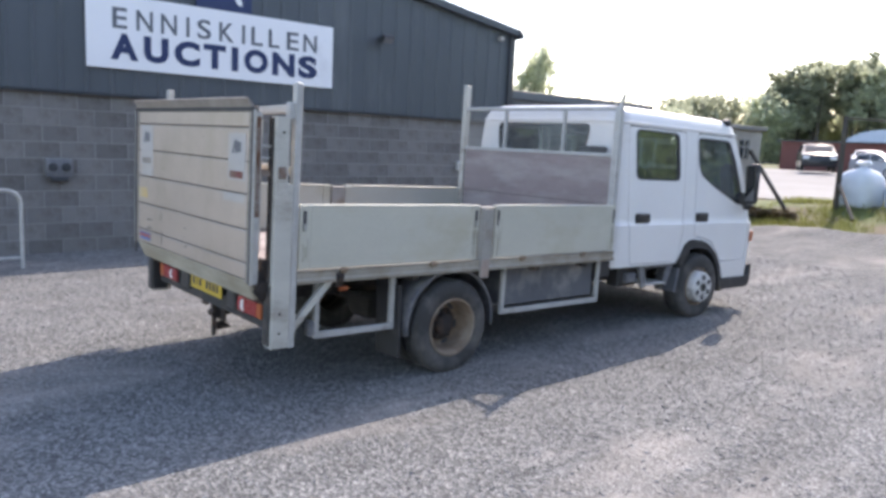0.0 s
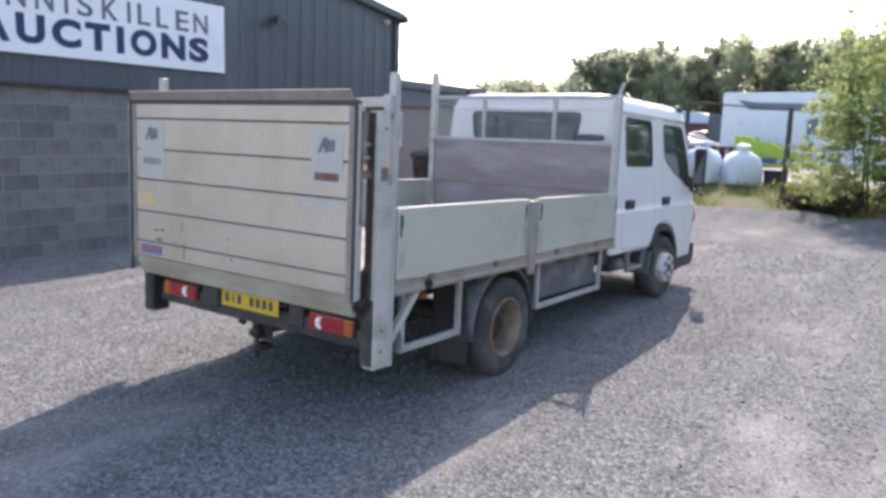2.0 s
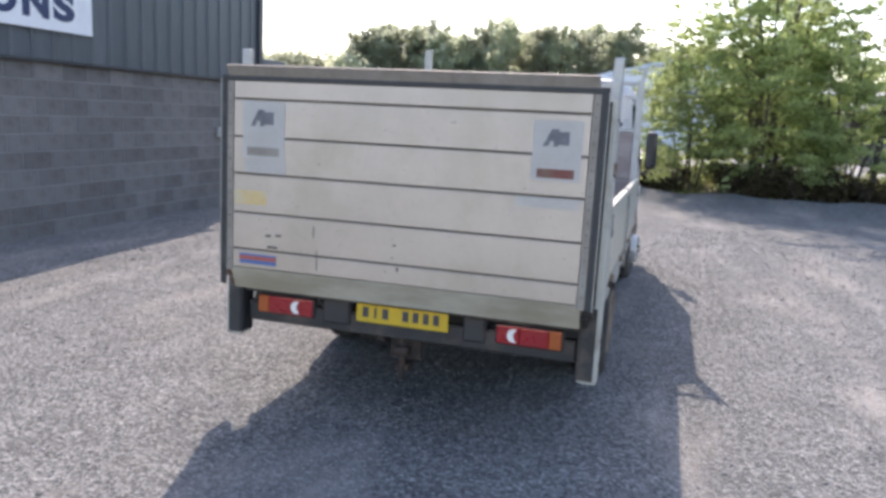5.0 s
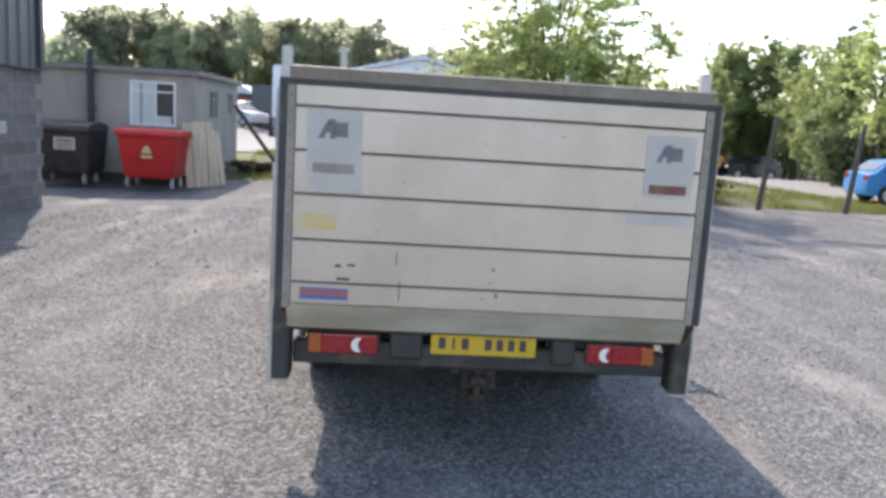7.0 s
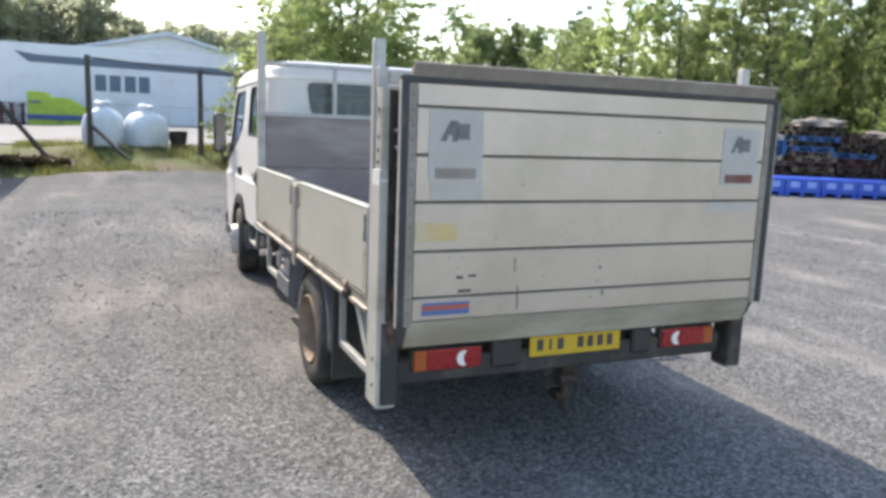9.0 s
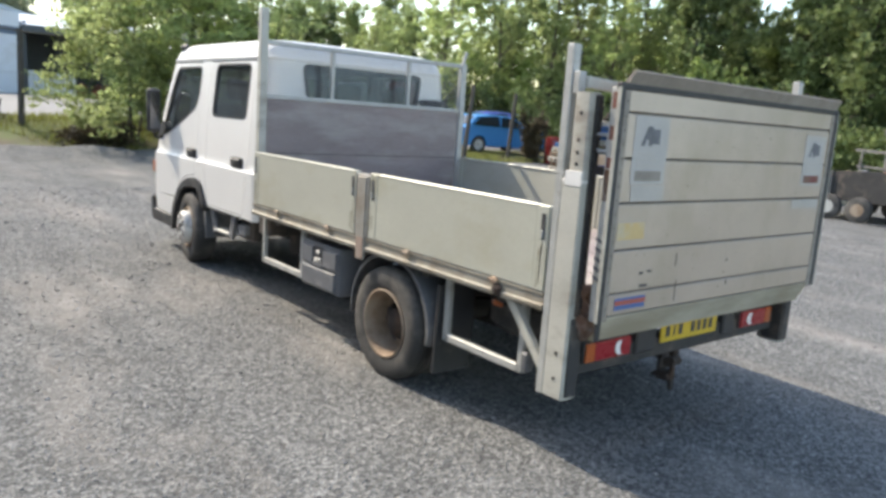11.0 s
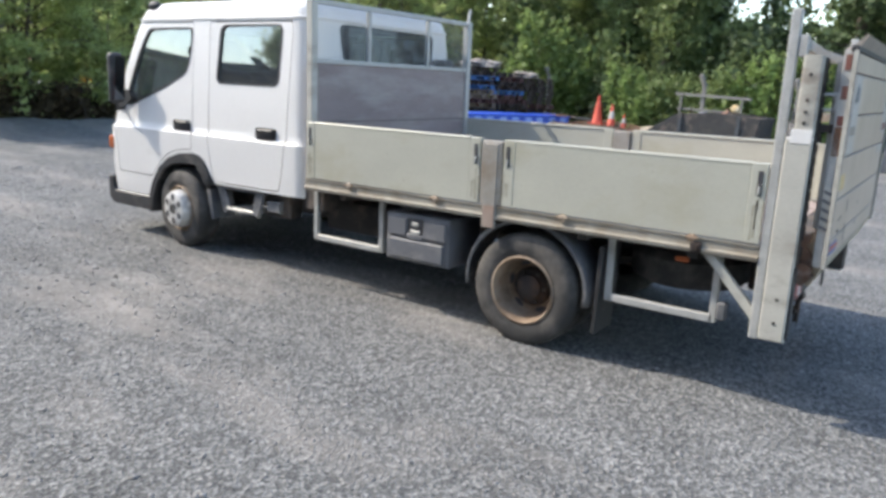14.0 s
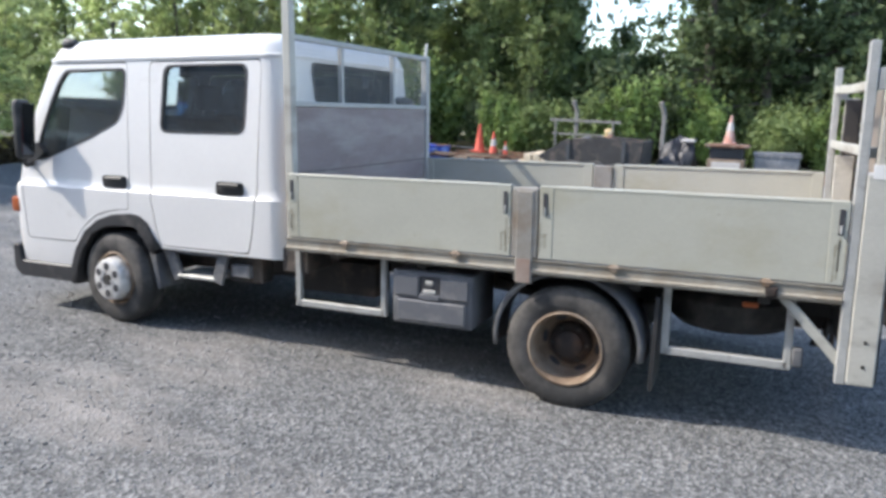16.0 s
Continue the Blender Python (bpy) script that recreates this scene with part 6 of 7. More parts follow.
M["oldcone"] = material("faded_cone_plastic", (0.42, 0.2, 0.15), 0.7, vary=0.15, scale=6, dirt=(0.45, 0.38, 0.34), dirt_at=0.55)
M["canvas"] = material("grey_brown_canvas", (0.21, 0.18, 0.158), 0.85, vary=0.2, scale=4, bump=0.3, dirt=(0.42, 0.39, 0.36), dirt_at=0.55)
M["tarp"] = material("black_sheeting", (0.02, 0.02, 0.024), 0.5, vary=0.2, bump=0.3)


def crate(m, mat):
    c = thing("plastic_crate", "blue plastic crate with pale panels in the yard", "crate", "blue crates in a row", at=m)
    b = B()
    box(b, (-0.47, 0.47), (-0.5, 0.5), (0.08, 0.44), 0.02)
    part("tub", b, mat, c)
    b = B()
    for x in (-0.4, 0.0, 0.4):
        box(b, (x - 0.06, x + 0.06), (-0.5, 0.5), (-0.05, 0.08), 0.01)
    part("runner", b, mat, c)
    for y in (-0.506, 0.494):
        for x in (-0.22, 0.22):
            b = B()
            box(b, (x - 0.12, x + 0.12), (y, y + 0.012), (0.22, 0.38), 0.004)
            part("pale_panel", b, M["paleblue"], c)
    b = B()
    box(b, (-0.49, 0.49), (-0.52, 0.52), (0.40, 0.46), 0.012)
    part("rim", b, mat, c)
    return c


first = None
for i in range(5):
    f = (i + 0.5) / 5
    m = pose(13.1 + 4.4 * f, 12.4 - 1.85 * f, 0, 0, 0, -22.8)
    first = copy_thing(first, m) if first else crate(m, M["bluecrate"])


def pallet(m, mat):
    p = thing("wooden_pallet", "worn wooden pallet in a stack", "pallet", "stacked pallets", at=m)
    for x in np.linspace(-0.52, 0.52, 6):
        b = B()
        box(b, (x - 0.06, x + 0.06), (-0.5, 0.5), (0.115, 0.14), 0.003)
        part("deck_board", b, mat, p, smooth=0)
    b = B()
    for y in (-0.44, 0.0, 0.44):
        box(b, (-0.58, 0.58), (y - 0.05, y + 0.05), (0.0, 0.02))
        box(b, (-0.58, 0.58), (y - 0.05, y + 0.05), (0.095, 0.115))
        for x in (-0.51, 0.0, 0.51):
            box(b, (x - 0.07, x + 0.07), (y - 0.05, y + 0.05), (0.018, 0.097))
    part("bearer", b, mat, p, smooth=0)
    return p


pals = {}
random.seed(5)
columns = ((13.5, 13.25, ["greypal", "oldwood", "greypal", "oldwood", "greypal", "bluepal"], 0.62),
           (14.8, 13.45, ["darkwood", "darkwood", "darkwood", "redpal", "darkwood", "oldwood", "greypal", "bluepal", "bluepal", "bluepal", "greypal"], 0.85),
           (15.95, 13.0, ["darkwood", "redpal", "darkwood", "darkwood", "oldwood", "redpal", "oldwood", "oldwood", "bluepal", "darkwood", "bluepal", "darkwood", "darkwood"], 1.0),
           (17.1, 12.5, ["darkwood", "redpal", "redpal", "darkwood", "darkwood", "redpal", "redpal", "bluepal", "darkwood", "darkwood", "redpal", "darkwood"], 1.0),
           (18.3, 12.05, ["darkwood"] * 4 + ["redpal"] + ["darkwood"] * 6, 1.0))
for x, y, keys, wide in columns:
    for k, key in enumerate(keys):
        m = pose(x + random.uniform(-0.09, 0.09), y + random.uniform(-0.09, 0.09), ground_z(x, y) - 0.02 + k * 0.143, 0, 0, -23 + random.uniform(-8, 8))
        if key not in pals:
            p = pals[key] = pallet(m, M[key])
        else:
            p = copy_thing(pals[key], m)
        p.scale = (wide, wide, 1)


def cone(x, y, z, h, mat, label, band=True):
    c = thing("traffic_cone", label, "traffic cone", "traffic cones in the yard", at=pose(x, y, z))
    r = 0.2 * h
    b = B()
    box(b, (-r * 1.25, r * 1.25), (-r * 1.25, r * 1.25), (0, 0.04), 0.01)
    part("base", b, mat, c)
    b = B()
    lathe(b, [(r, 0.04), (r * 0.9, 0.07), (r * 0.16, h - 0.01), (r * 0.1, h)], 20)
    part("body", b, mat, c)
    if band:
        b = B()
        f = lambda u: r * 0.9 + (r * 0.16 - r * 0.9) * u + 0.004
        lathe(b, [(f(0.40), 0.07 + 0.40 * (h - 0.08)), (f(0.72), 0.07 + 0.72 * (h - 0.08))], 20, caps=False)
        part("reflective_band", b, M["sticker"], c)
    return c


def heap(name, label, category, x, y, z, sx, sy, sz, mat, seed):
    b = B()
    bmesh.ops.create_icosphere(b, subdivisions=4, radius=1)
    for v in b.verts:
        n = noise.noise(v.co * 1.7 + Vector((seed, 0, 0))) * 0.35 + noise.noise(v.co * 5 + Vector((seed, 2, 0))) * 0.14
        v.co = Vector((v.co.x * sx * (1 + n), v.co.y * sy * (1 + n), max(v.co.z, -0.2) * sz * (1 + n)))
    ob = solid(name, b, mat, label, category)
    ob.matrix_world = pose(x, y, z)
    return ob


heap("sheet_cover", "grey-brown crumpled sheet over the tallest pallets", "sheet", 16.25, 12.9, 1.86, 0.95, 0.55, 0.2, M["canvas"], 6.0)
heap("sheet_cover", "pale crumpled sheet on the dark pallets", "sheet", 17.9, 12.15, 1.60, 0.6, 0.45, 0.16, M["canvas"], 9.0)
# scrap platform under the cones
sc = thing("scrap_pile", "rusty steel frames and bars lying in the yard", "scrap")
random.seed(11)
for i in range(22):
    b = B()
    x, y = random.uniform(16.2, 17.8), random.uniform(7.4, 11.2)
    a = random.uniform(-0.4, 0.4) + 1.4
    l = random.uniform(0.6, 1.4)
    z = random.uniform(0.05, 0.42)
    bar(b, (x - l * math.cos(a) / 1, y - l * math.sin(a), max(z + random.uniform(-0.15, 0.1), 0.03)), (x + l * math.cos(a), y + l * math.sin(a), z), 0.06, 0.05)
    part("bar", b, random.choice([M["rust"], M["oldwood"], M["steel"]]), sc)
for i in range(3):
    b = B()
    box(b, (16.1, 17.4), (7.9 + i * 0.55, 8.35 + i * 0.55), (0.0, 0.19), 0.01)
    part("bearer", b, M["oldwood"], sc)
cone(16.5, 8.78, 0.19, 0.84, M["orange"], "red-orange traffic cone under another on scrap", False)
cone(16.5, 8.78, 0.34, 0.85, M["orange"], "red-orange traffic cone stacked on another", False)
cone(16.5, 8.33, 0.19, 0.76, M["orange"], "orange traffic cone with white band on scrap")
cone(16.6, 7.98, 0.19, 0.5, M["orange"], "small orange and white traffic cone on scrap")
tm = thing("timber_stack", "pale sawn timbers lying in the yard", "timber")
for i in range(7):
    b = B()
    y = 6.45 + (i % 4) * 0.26
    box(b, (15.6, 17.4), (y - 0.11, y + 0.11), (0.0 + 0.22 * (i // 4), 0.20 + 0.22 * (i // 4)), 0.008)
    part("timber", b, M["pine"], tm)


def junk_trailer():
    t = thing("scrap_trailer", "low trailer with dark open steel body in the yard", "trailer", at=pose(13.4, 4.45, 0))
    b = B()
    w = [(-1.1, 0.42), (1.05, 0.42), (1.15, 1.0), (0.2, 1.06), (-0.7, 0.98), (-1.35, 0.55)]
    for s in (-0.75, 0.75):
        prism(b, [(-p, q) for p, q in w], s - 0.03, s + 0.03, "x")
    box(b, (-0.75, 0.75), (-1.1, 1.1), (0.40, 0.46), 0.01)
    box(b, (-0.75, 0.75), (-1.12, -1.06), (0.42, 1.0), 0.01)
    part("body", b, M["chassis"], t)
    for y in (-0.7, 0.6):
        b = B()
        box(b, (-0.82, -0.76), (y - 0.04, y + 0.04), (0.40, 1.0), 0.005)
        part("stake", b, M["steel"], t)
    for s in (-1, 1):
        for y in (-0.1, 0.5):
            b = B()
            lathe(b, [(0.0, -0.08), (0.2, -0.08), (0.26, -0.05), (0.26, 0.05), (0.2, 0.08), (0, 0.08)], 24, Matrix.Translation((s * 0.92, y, 0.26)) @ Matrix.Rotation(radians(90), 4, "Y"))
            w = part("wheel", b, M["rubber"], t)
            b = B()
            lathe(b, [(0.0, -0.088), (0.13, -0.085), (0.13, 0.085), (0.0, 0.088)], 18, Matrix.Translation((s * 0.92, y, 0.26)) @ Matrix.Rotation(radians(90), 4, "Y"))
            part("rim", b, M["galv"] if y > 0 else M["rim"], w)
    b = B()
    bar(b, (0, -1.4, 0.42), (0, -2.3, 0.38), 0.07, 0.07)
    part("drawbar", b, M["steel"], t)
    b = B()
    for i in range(5):
        box(b, (-0.6 + 0.1 * i, -0.5 + 0.1 * i), (-1.1, 1.0 - 0.1 * i), (0.66 + 0.07 * i, 0.72 + 0.07 * i), 0.006)
    part("board", b, M["oldwood"], t)
    for i, (x, y, z, r) in enumerate(((-0.3, -0.6, 1.0, 0.12), (0.1, -0.2, 1.04, 0.16), (0.3, 0.4, 1.02, 0.13), (-0.2, 0.7, 0.98, 0.1))):
        b = B()
        bmesh.ops.create_icosphere(b, subdivisions=2, radius=r)
        for v in b.verts:
            v.co = Vector((x, y, z - 0.1)) + v.co * (1 + 0.5 * noise.noise(v.co * 9 + Vector((i, 0, 0))))
        part("scrap_lump", b, M[("galv", "rust", "toolbox", "oldwood")[i]], t)


junk_trailer()
heap("sheeted_load", "dark sheeted heap of scrap beside the trailer", "scrap pile", 14.6, 2.75, 0.0, 0.6, 0.5, 1.0, M["tarp"], 3.0)
b = B()
box(b, (14.2, 14.6), (2.35, 2.65), (0.98, 1.06), 0.02)
solid("white_can", b, M["sticker"], "white plastic can lying on the sheeted pile", "can")
stove = thing("old_machine", "dark box machine with orange-brown top in the yard", "machine", at=pose(14.5, 1.6, 0))
b = B()
box(b, (-0.4, 0.4), (-0.42, 0.42), (0.0, 0.62), 0.02)
part("cabinet", b, M["oldwood"], stove)
b = B()
box(b, (-0.36, 0.36), (-0.38, 0.38), (0.62, 0.9), 0.02)
part("firebox", b, M["tarp"], stove)
b = B()
box(b, (-0.46, 0.46), (-0.5, 0.5), (0.90, 0.97), 0.02)
part("top", b, M["rust"], stove)
b = B()
box(b, (-0.41, -0.38), (-0.32, 0.32), (0.34, 0.56), 0.01)
part("pale_panel", b, M["sticker"], stove)
cone(14.5, 1.58, 0.97, 0.70, M["oldcone"], "faded orange and white traffic cone standing on a machine")
b = B()
box(b, (14.2, 14.9), (0.0, 0.98), (0.0, 0.80), 0.03, seg=2)
box(b, (14.17, 14.93), (-0.03, 1.01), (0.72, 0.82), 0.01)
solid("grey_box", b, M["toolbox"], "grey plastic storage box in the yard", "storage box")
rusty = thing("rusty_bucket", "rusty orange digger bucket at the yard's edge", "digger bucket", at=pose(16.8, -2.4, 0, 0, 0, 8))
M["rustorange"] = material("rusty_orange_paint", (0.42, 0.15, 0.05), 0.75, vary=0.25, scale=4, dirt=(0.2, 0.09, 0.05), dirt_at=0.55)
b = B()
prism(b, rounded([(-0.9, 0.0), (0.8, 0.0), (0.7, 1.15), (0.35, 1.25), (-0.2, 1.1), (-0.75, 0.5)], 0.15), -0.5, 0.5, "x", 0.02)
part("shell", b, M["rustorange"], rusty)
for i in range(5):
    b = B()
    bar(b, (-0.4 + 0.2 * i, -0.9, 0.05), (-0.4 + 0.2 * i, -1.15, 0.1), 0.08, 0.05)
    part("tooth", b, M["steel"], rusty)
b = B()
box(b, (15.6, 18.0), (-4.5, -0.6), (0.0, 0.14), 0.02)
solid("steel_plate", b, M["rust"], "rusty steel plate lying at the yard's edge", "steel plate")
# angled concrete posts and rails before the wood
for x, y in ((18.6, -2.4), (18.8, 3.7), (19.05, 6.45), (20.2, 12.4)):
    p = thing("concrete_post", "grey concrete fence post with cranked top", "post", "cranked fence posts", at=pose(x, y, 0))
    b = B()
    box(b, (-0.06, 0.06), (-0.06, 0.06), (-0.1, 1.65), 0.01)
    part("shaft", b, M["cpost"], p)
    b = B()
    bar(b, (0, 0, 1.62), (-0.14, 0.10, 1.98), 0.11, 0.11)
    part("cranked_top", b, M["cpost"], p)
b = B()
bar(b, (18.93, 5.0, 1.33), (18.99, 7.3, 1.36), 0.05, 0.08)
bar(b, (18.93, 5.2, 0.9), (18.99, 7.2, 0.92), 0.04, 0.06)
bar(b, (18.96, 7.1, 0.0), (18.96, 7.1, 1.38), 0.05, 0.05, up=(0, 1, 0))
bar(b, (18.93, 5.25, 0.0), (18.93, 5.25, 1.36), 0.05, 0.05, up=(0, 1, 0))
solid("wooden_rail", b, M["cpost"], "grey wooden rail between the concrete posts", "rail")
b = B()
box(b, (17.9, 18.1), (5.0, 5.35), (0.0, 0.95), 0.02)
box(b, (17.88, 18.0), (5.05, 5.3), (0.95, 1.15), 0.05)
solid("yellow_post", b, M["stick_y"], "faded yellow marker post by the fence", "marker post")


# ---- trees ----
def leaf_material(name, a, c, trans=0.45):
    m = bpy.data.materials.new(name)
    m.use_nodes = True
    t = m.node_tree
    t.nodes.clear()
    N, L = t.nodes.new, t.links.new
    o, mx, d, tl = N("ShaderNodeOutputMaterial"), N("ShaderNodeMixShader"), N("ShaderNodeBsdfPrincipled"), N("ShaderNodeBsdfTranslucent")
    g = N("ShaderNodeNewGeometry")
    r = N("ShaderNodeValToRGB")
    r.color_ramp.elements[0].color, r.color_ramp.elements[1].color = (*a, 1), (*c, 1)
    oi = N("ShaderNodeObjectInfo")
    hs = N("ShaderNodeHueSaturation")
    mr = N("ShaderNodeMapRange")
    mr.inputs[3].default_value, mr.inputs[4].default_value = 0.75, 1.25
    L(oi.outputs["Random"], mr.inputs[0])
    L(mr.outputs[0], hs.inputs["Value"])
    L(g.outputs["Random Per Island"], r.inputs[0])
    L(r.outputs[0], hs.inputs["Color"])
    L(hs.outputs[0], d.inputs["Base Color"])
    d.inputs["Roughness"].default_value = 0.55
    d.inputs["Specular IOR Level"].default_value = 0.3
    br = N("ShaderNodeHueSaturation")
    br.inputs["Value"].default_value, br.inputs["Saturation"].default_value = 1.45, 1.0
    L(hs.outputs[0], br.inputs["Color"])
    L(br.outputs[0], tl.inputs[0])
    mx.inputs[0].default_value = trans
    L(d.outputs[0], mx.inputs[1])
    L(tl.outputs[0], mx.inputs[2])
    L(mx.outputs[0], o.inputs[0])
    return m


M["bark"] = material("grey_bark", (0.1, 0.085, 0.07), 0.95, vary=0.3, scale=5, fine=30, bump=0.6, stretch=(2, 2, 0.4))
M["leaf"] = leaf_material("fresh_leaves", (0.16, 0.205, 0.085), (0.32, 0.38, 0.17), 0.5)
M["leafpale"] = leaf_material("pale_feathery_leaves", (0.22, 0.27, 0.105), (0.38, 0.435, 0.2), 0.64)
M["leafmid"] = leaf_material("mid_green_leaves", (0.11, 0.15, 0.06), (0.24, 0.30, 0.125))
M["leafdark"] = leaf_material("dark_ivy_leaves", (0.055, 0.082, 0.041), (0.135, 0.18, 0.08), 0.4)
M["leafbright"] = leaf_material("bright_sapling_leaves", (0.14, 0.205, 0.065), (0.26, 0.345, 0.125))
# far crowns: distance haze is put into the pale, greyed leaf colour
M["leaffar"] = leaf_material("hazed_far_leaves", (0.28, 0.30, 0.215), (0.40, 0.42, 0.305), 0.78)
# brown twigs, darkened further to carry the shade below the verge tree
M["leafbrownshade"] = leaf_material("brown_shade_bramble", (0.035, 0.026, 0.016), (0.11, 0.085, 0.045), 0.2)
M["grass"] = leaf_material("verge_grass", (0.1, 0.105, 0.03), (0.21, 0.22, 0.07), 0.35)


def leaves(rng, clumps, n, size, sides=4, fold=0.35):
    """n small pointed leaves of four or three sides spread over clumps of (centre, radius, weight)."""
    c = np.array([k[0] for k in clumps], float)
    r = np.array([k[1] for k in clumps], float)
    w = np.array([k[2] for k in clumps], float)
    pick = rng.choice(len(clumps), n, p=w / w.sum())
    d = rng.normal(size=(n, 3))
    d /= np.linalg.norm(d, axis=1)[:, None]
    rad = np.abs(rng.normal(size=n)) * 0.62
    pos = c[pick] + d * (r[pick] * rad[:, None])
    u = rng.normal(size=(n, 3))
    u[:, 2] -= fold
    u /= np.linalg.norm(u, axis=1)[:, None]
    v = np.cross(u, rng.normal(size=(n, 3)) + np.array([0, 0, 0.6]))
    v /= np.linalg.norm(v, axis=1)[:, None]
    s = size * rng.uniform(0.6, 1.35, n)[:, None]
    if sides == 3:
        return np.stack([pos - u * s, pos + u * s * 0.9 + v * s * 0.62, pos + u * s * 0.45 - v * s * 0.62], 1)
    return np.stack([pos - u * s, pos + v * s * 0.55, pos + u * s, pos - v * s * 0.55], 1)


def leaf_mesh(name, pts, mat, parent, label=""):
    n, k = pts.shape[:2]
    me = bpy.data.meshes.new(name)
    me.vertices.add(n * k)
    me.vertices.foreach_set("co", pts.astype(np.float32).ravel())
    me.loops.add(n * k)
    me.loops.foreach_set("vertex_index", np.arange(n * k, dtype=np.int32))
    me.polygons.add(n)
    me.polygons.foreach_set("loop_start", np.arange(0, n * k, k, dtype=np.int32))
    me.update(calc_edges=True)
    me.materials.append(mat)
    ob = new(name, me)
    ob.parent = parent
    if label:
        tagged(ob, label)
    return ob


def limb(b, p, q, r0, r1, rng, bend=0.15, steps=4):
    """A bent tapering limb; returns its points."""
    p, q = Vector(p), Vector(q)
    side = Vector(rng.normal(size=3)) * bend * (q - p).length
    pts = [p + (q - p) * (i / steps) + side * math.sin(math.pi * i / steps) * 0.5 for i in range(steps + 1)]
    for i in range(steps):
        rod(b, pts[i], pts[i + 1], r0 + (r1 - r0) * i / steps, 7, r0 + (r1 - r0) * (i + 1) / steps)
    return pts


def tree(name, label, seed, height, spread, n, size, mat, stems=1, clear=0.35, ivy=0, trunk=0.14, at=None, group="", tall=1.0, clump=0.22, boughs=17, sides=4, rise=(0.15, 0.7), cone=False):
    rng = np.random.default_rng(seed)
    tr = thing(name, label, "tree", group, at=at)
    b = B()
    clumps, ivies = [], []
    for s in range(stems):
        a = 2 * math.pi * s / max(stems, 1) + rng.uniform(0, 1)
        base = Vector((0.25 * math.cos(a), 0.25 * math.sin(a), -0.15)) if stems > 1 else Vector((0, 0, -0.15))
        top = Vector((spread * 0.35 * math.cos(a), spread * 0.35 * math.sin(a), height * rng.uniform(0.8, 0.95))) if stems > 1 else Vector((rng.normal() * 0.2, rng.normal() * 0.2, height * 0.93))
        pts = limb(b, base, top, trunk, trunk * 0.25, rng, 0.06, 6)
        k = max(int(boughs / math.sqrt(stems)), 6)
        for i in range(k):
            f = clear + (0.97 - clear) * i / (k - 1)
            j = min(int(f * 6), 5)
            p = pts[j].lerp(pts[j + 1], f * 6 - j)
            ang = rng.uniform(0, 2 * math.pi)
            reach = spread * (0.35 + 0.65 * math.sin(math.pi * min(max((f - clear) / (1 - clear), 0.08), 0.9)) ** tall) * rng.uniform(0.6, 1.05) * 0.75
            if cone:
                reach = spread * (1.04 - f) * rng.uniform(0.75, 1.1)
            q = p + Vector((math.cos(ang) * reach, math.sin(ang) * reach, reach * rng.uniform(*rise)))
            lp = limb(b, p, q, trunk * 0.35 * (1.1 - f * 0.7), trunk * 0.06, rng, 0.2, 4)
            for g, w in ((0.35, 0.5), (0.6, 0.8), (0.8, 1.0), (1.0, 1.0), (1.12, 0.6)):
                c = lp[0].lerp(lp[-1], g) + Vector(rng.normal(size=3)) * spread * 0.13
                rr = spread * clump * rng.uniform(0.5, 1.3)
                clumps.append(((c.x, c.y, c.z), (rr, rr, rr * rng.uniform(0.6, 0.9)), w * rr ** 2))
        if ivy:
            for i in range(10):
                f = 0.03 + 0.85 * i / 9
                j = min(int(f * 6), 5)
                p = pts[j].lerp(pts[j + 1], f * 6 - j)
                ivies.append(((p.x, p.y, p.z), (0.42, 0.42, height * 0.07), 1.0))
    part("trunk", b, M["bark"], tr, "grey bark trunk and limbs")
    leaf_mesh("crown", leaves(rng, clumps, n, size, sides), M[mat], tr, "leafy crown with gaps")
    if ivy:
        leaf_mesh("ivy", leaves(rng, ivies, ivy, size * 0.85, sides), M["leafdark"], tr, "dark ivy round the trunk")
    return tr


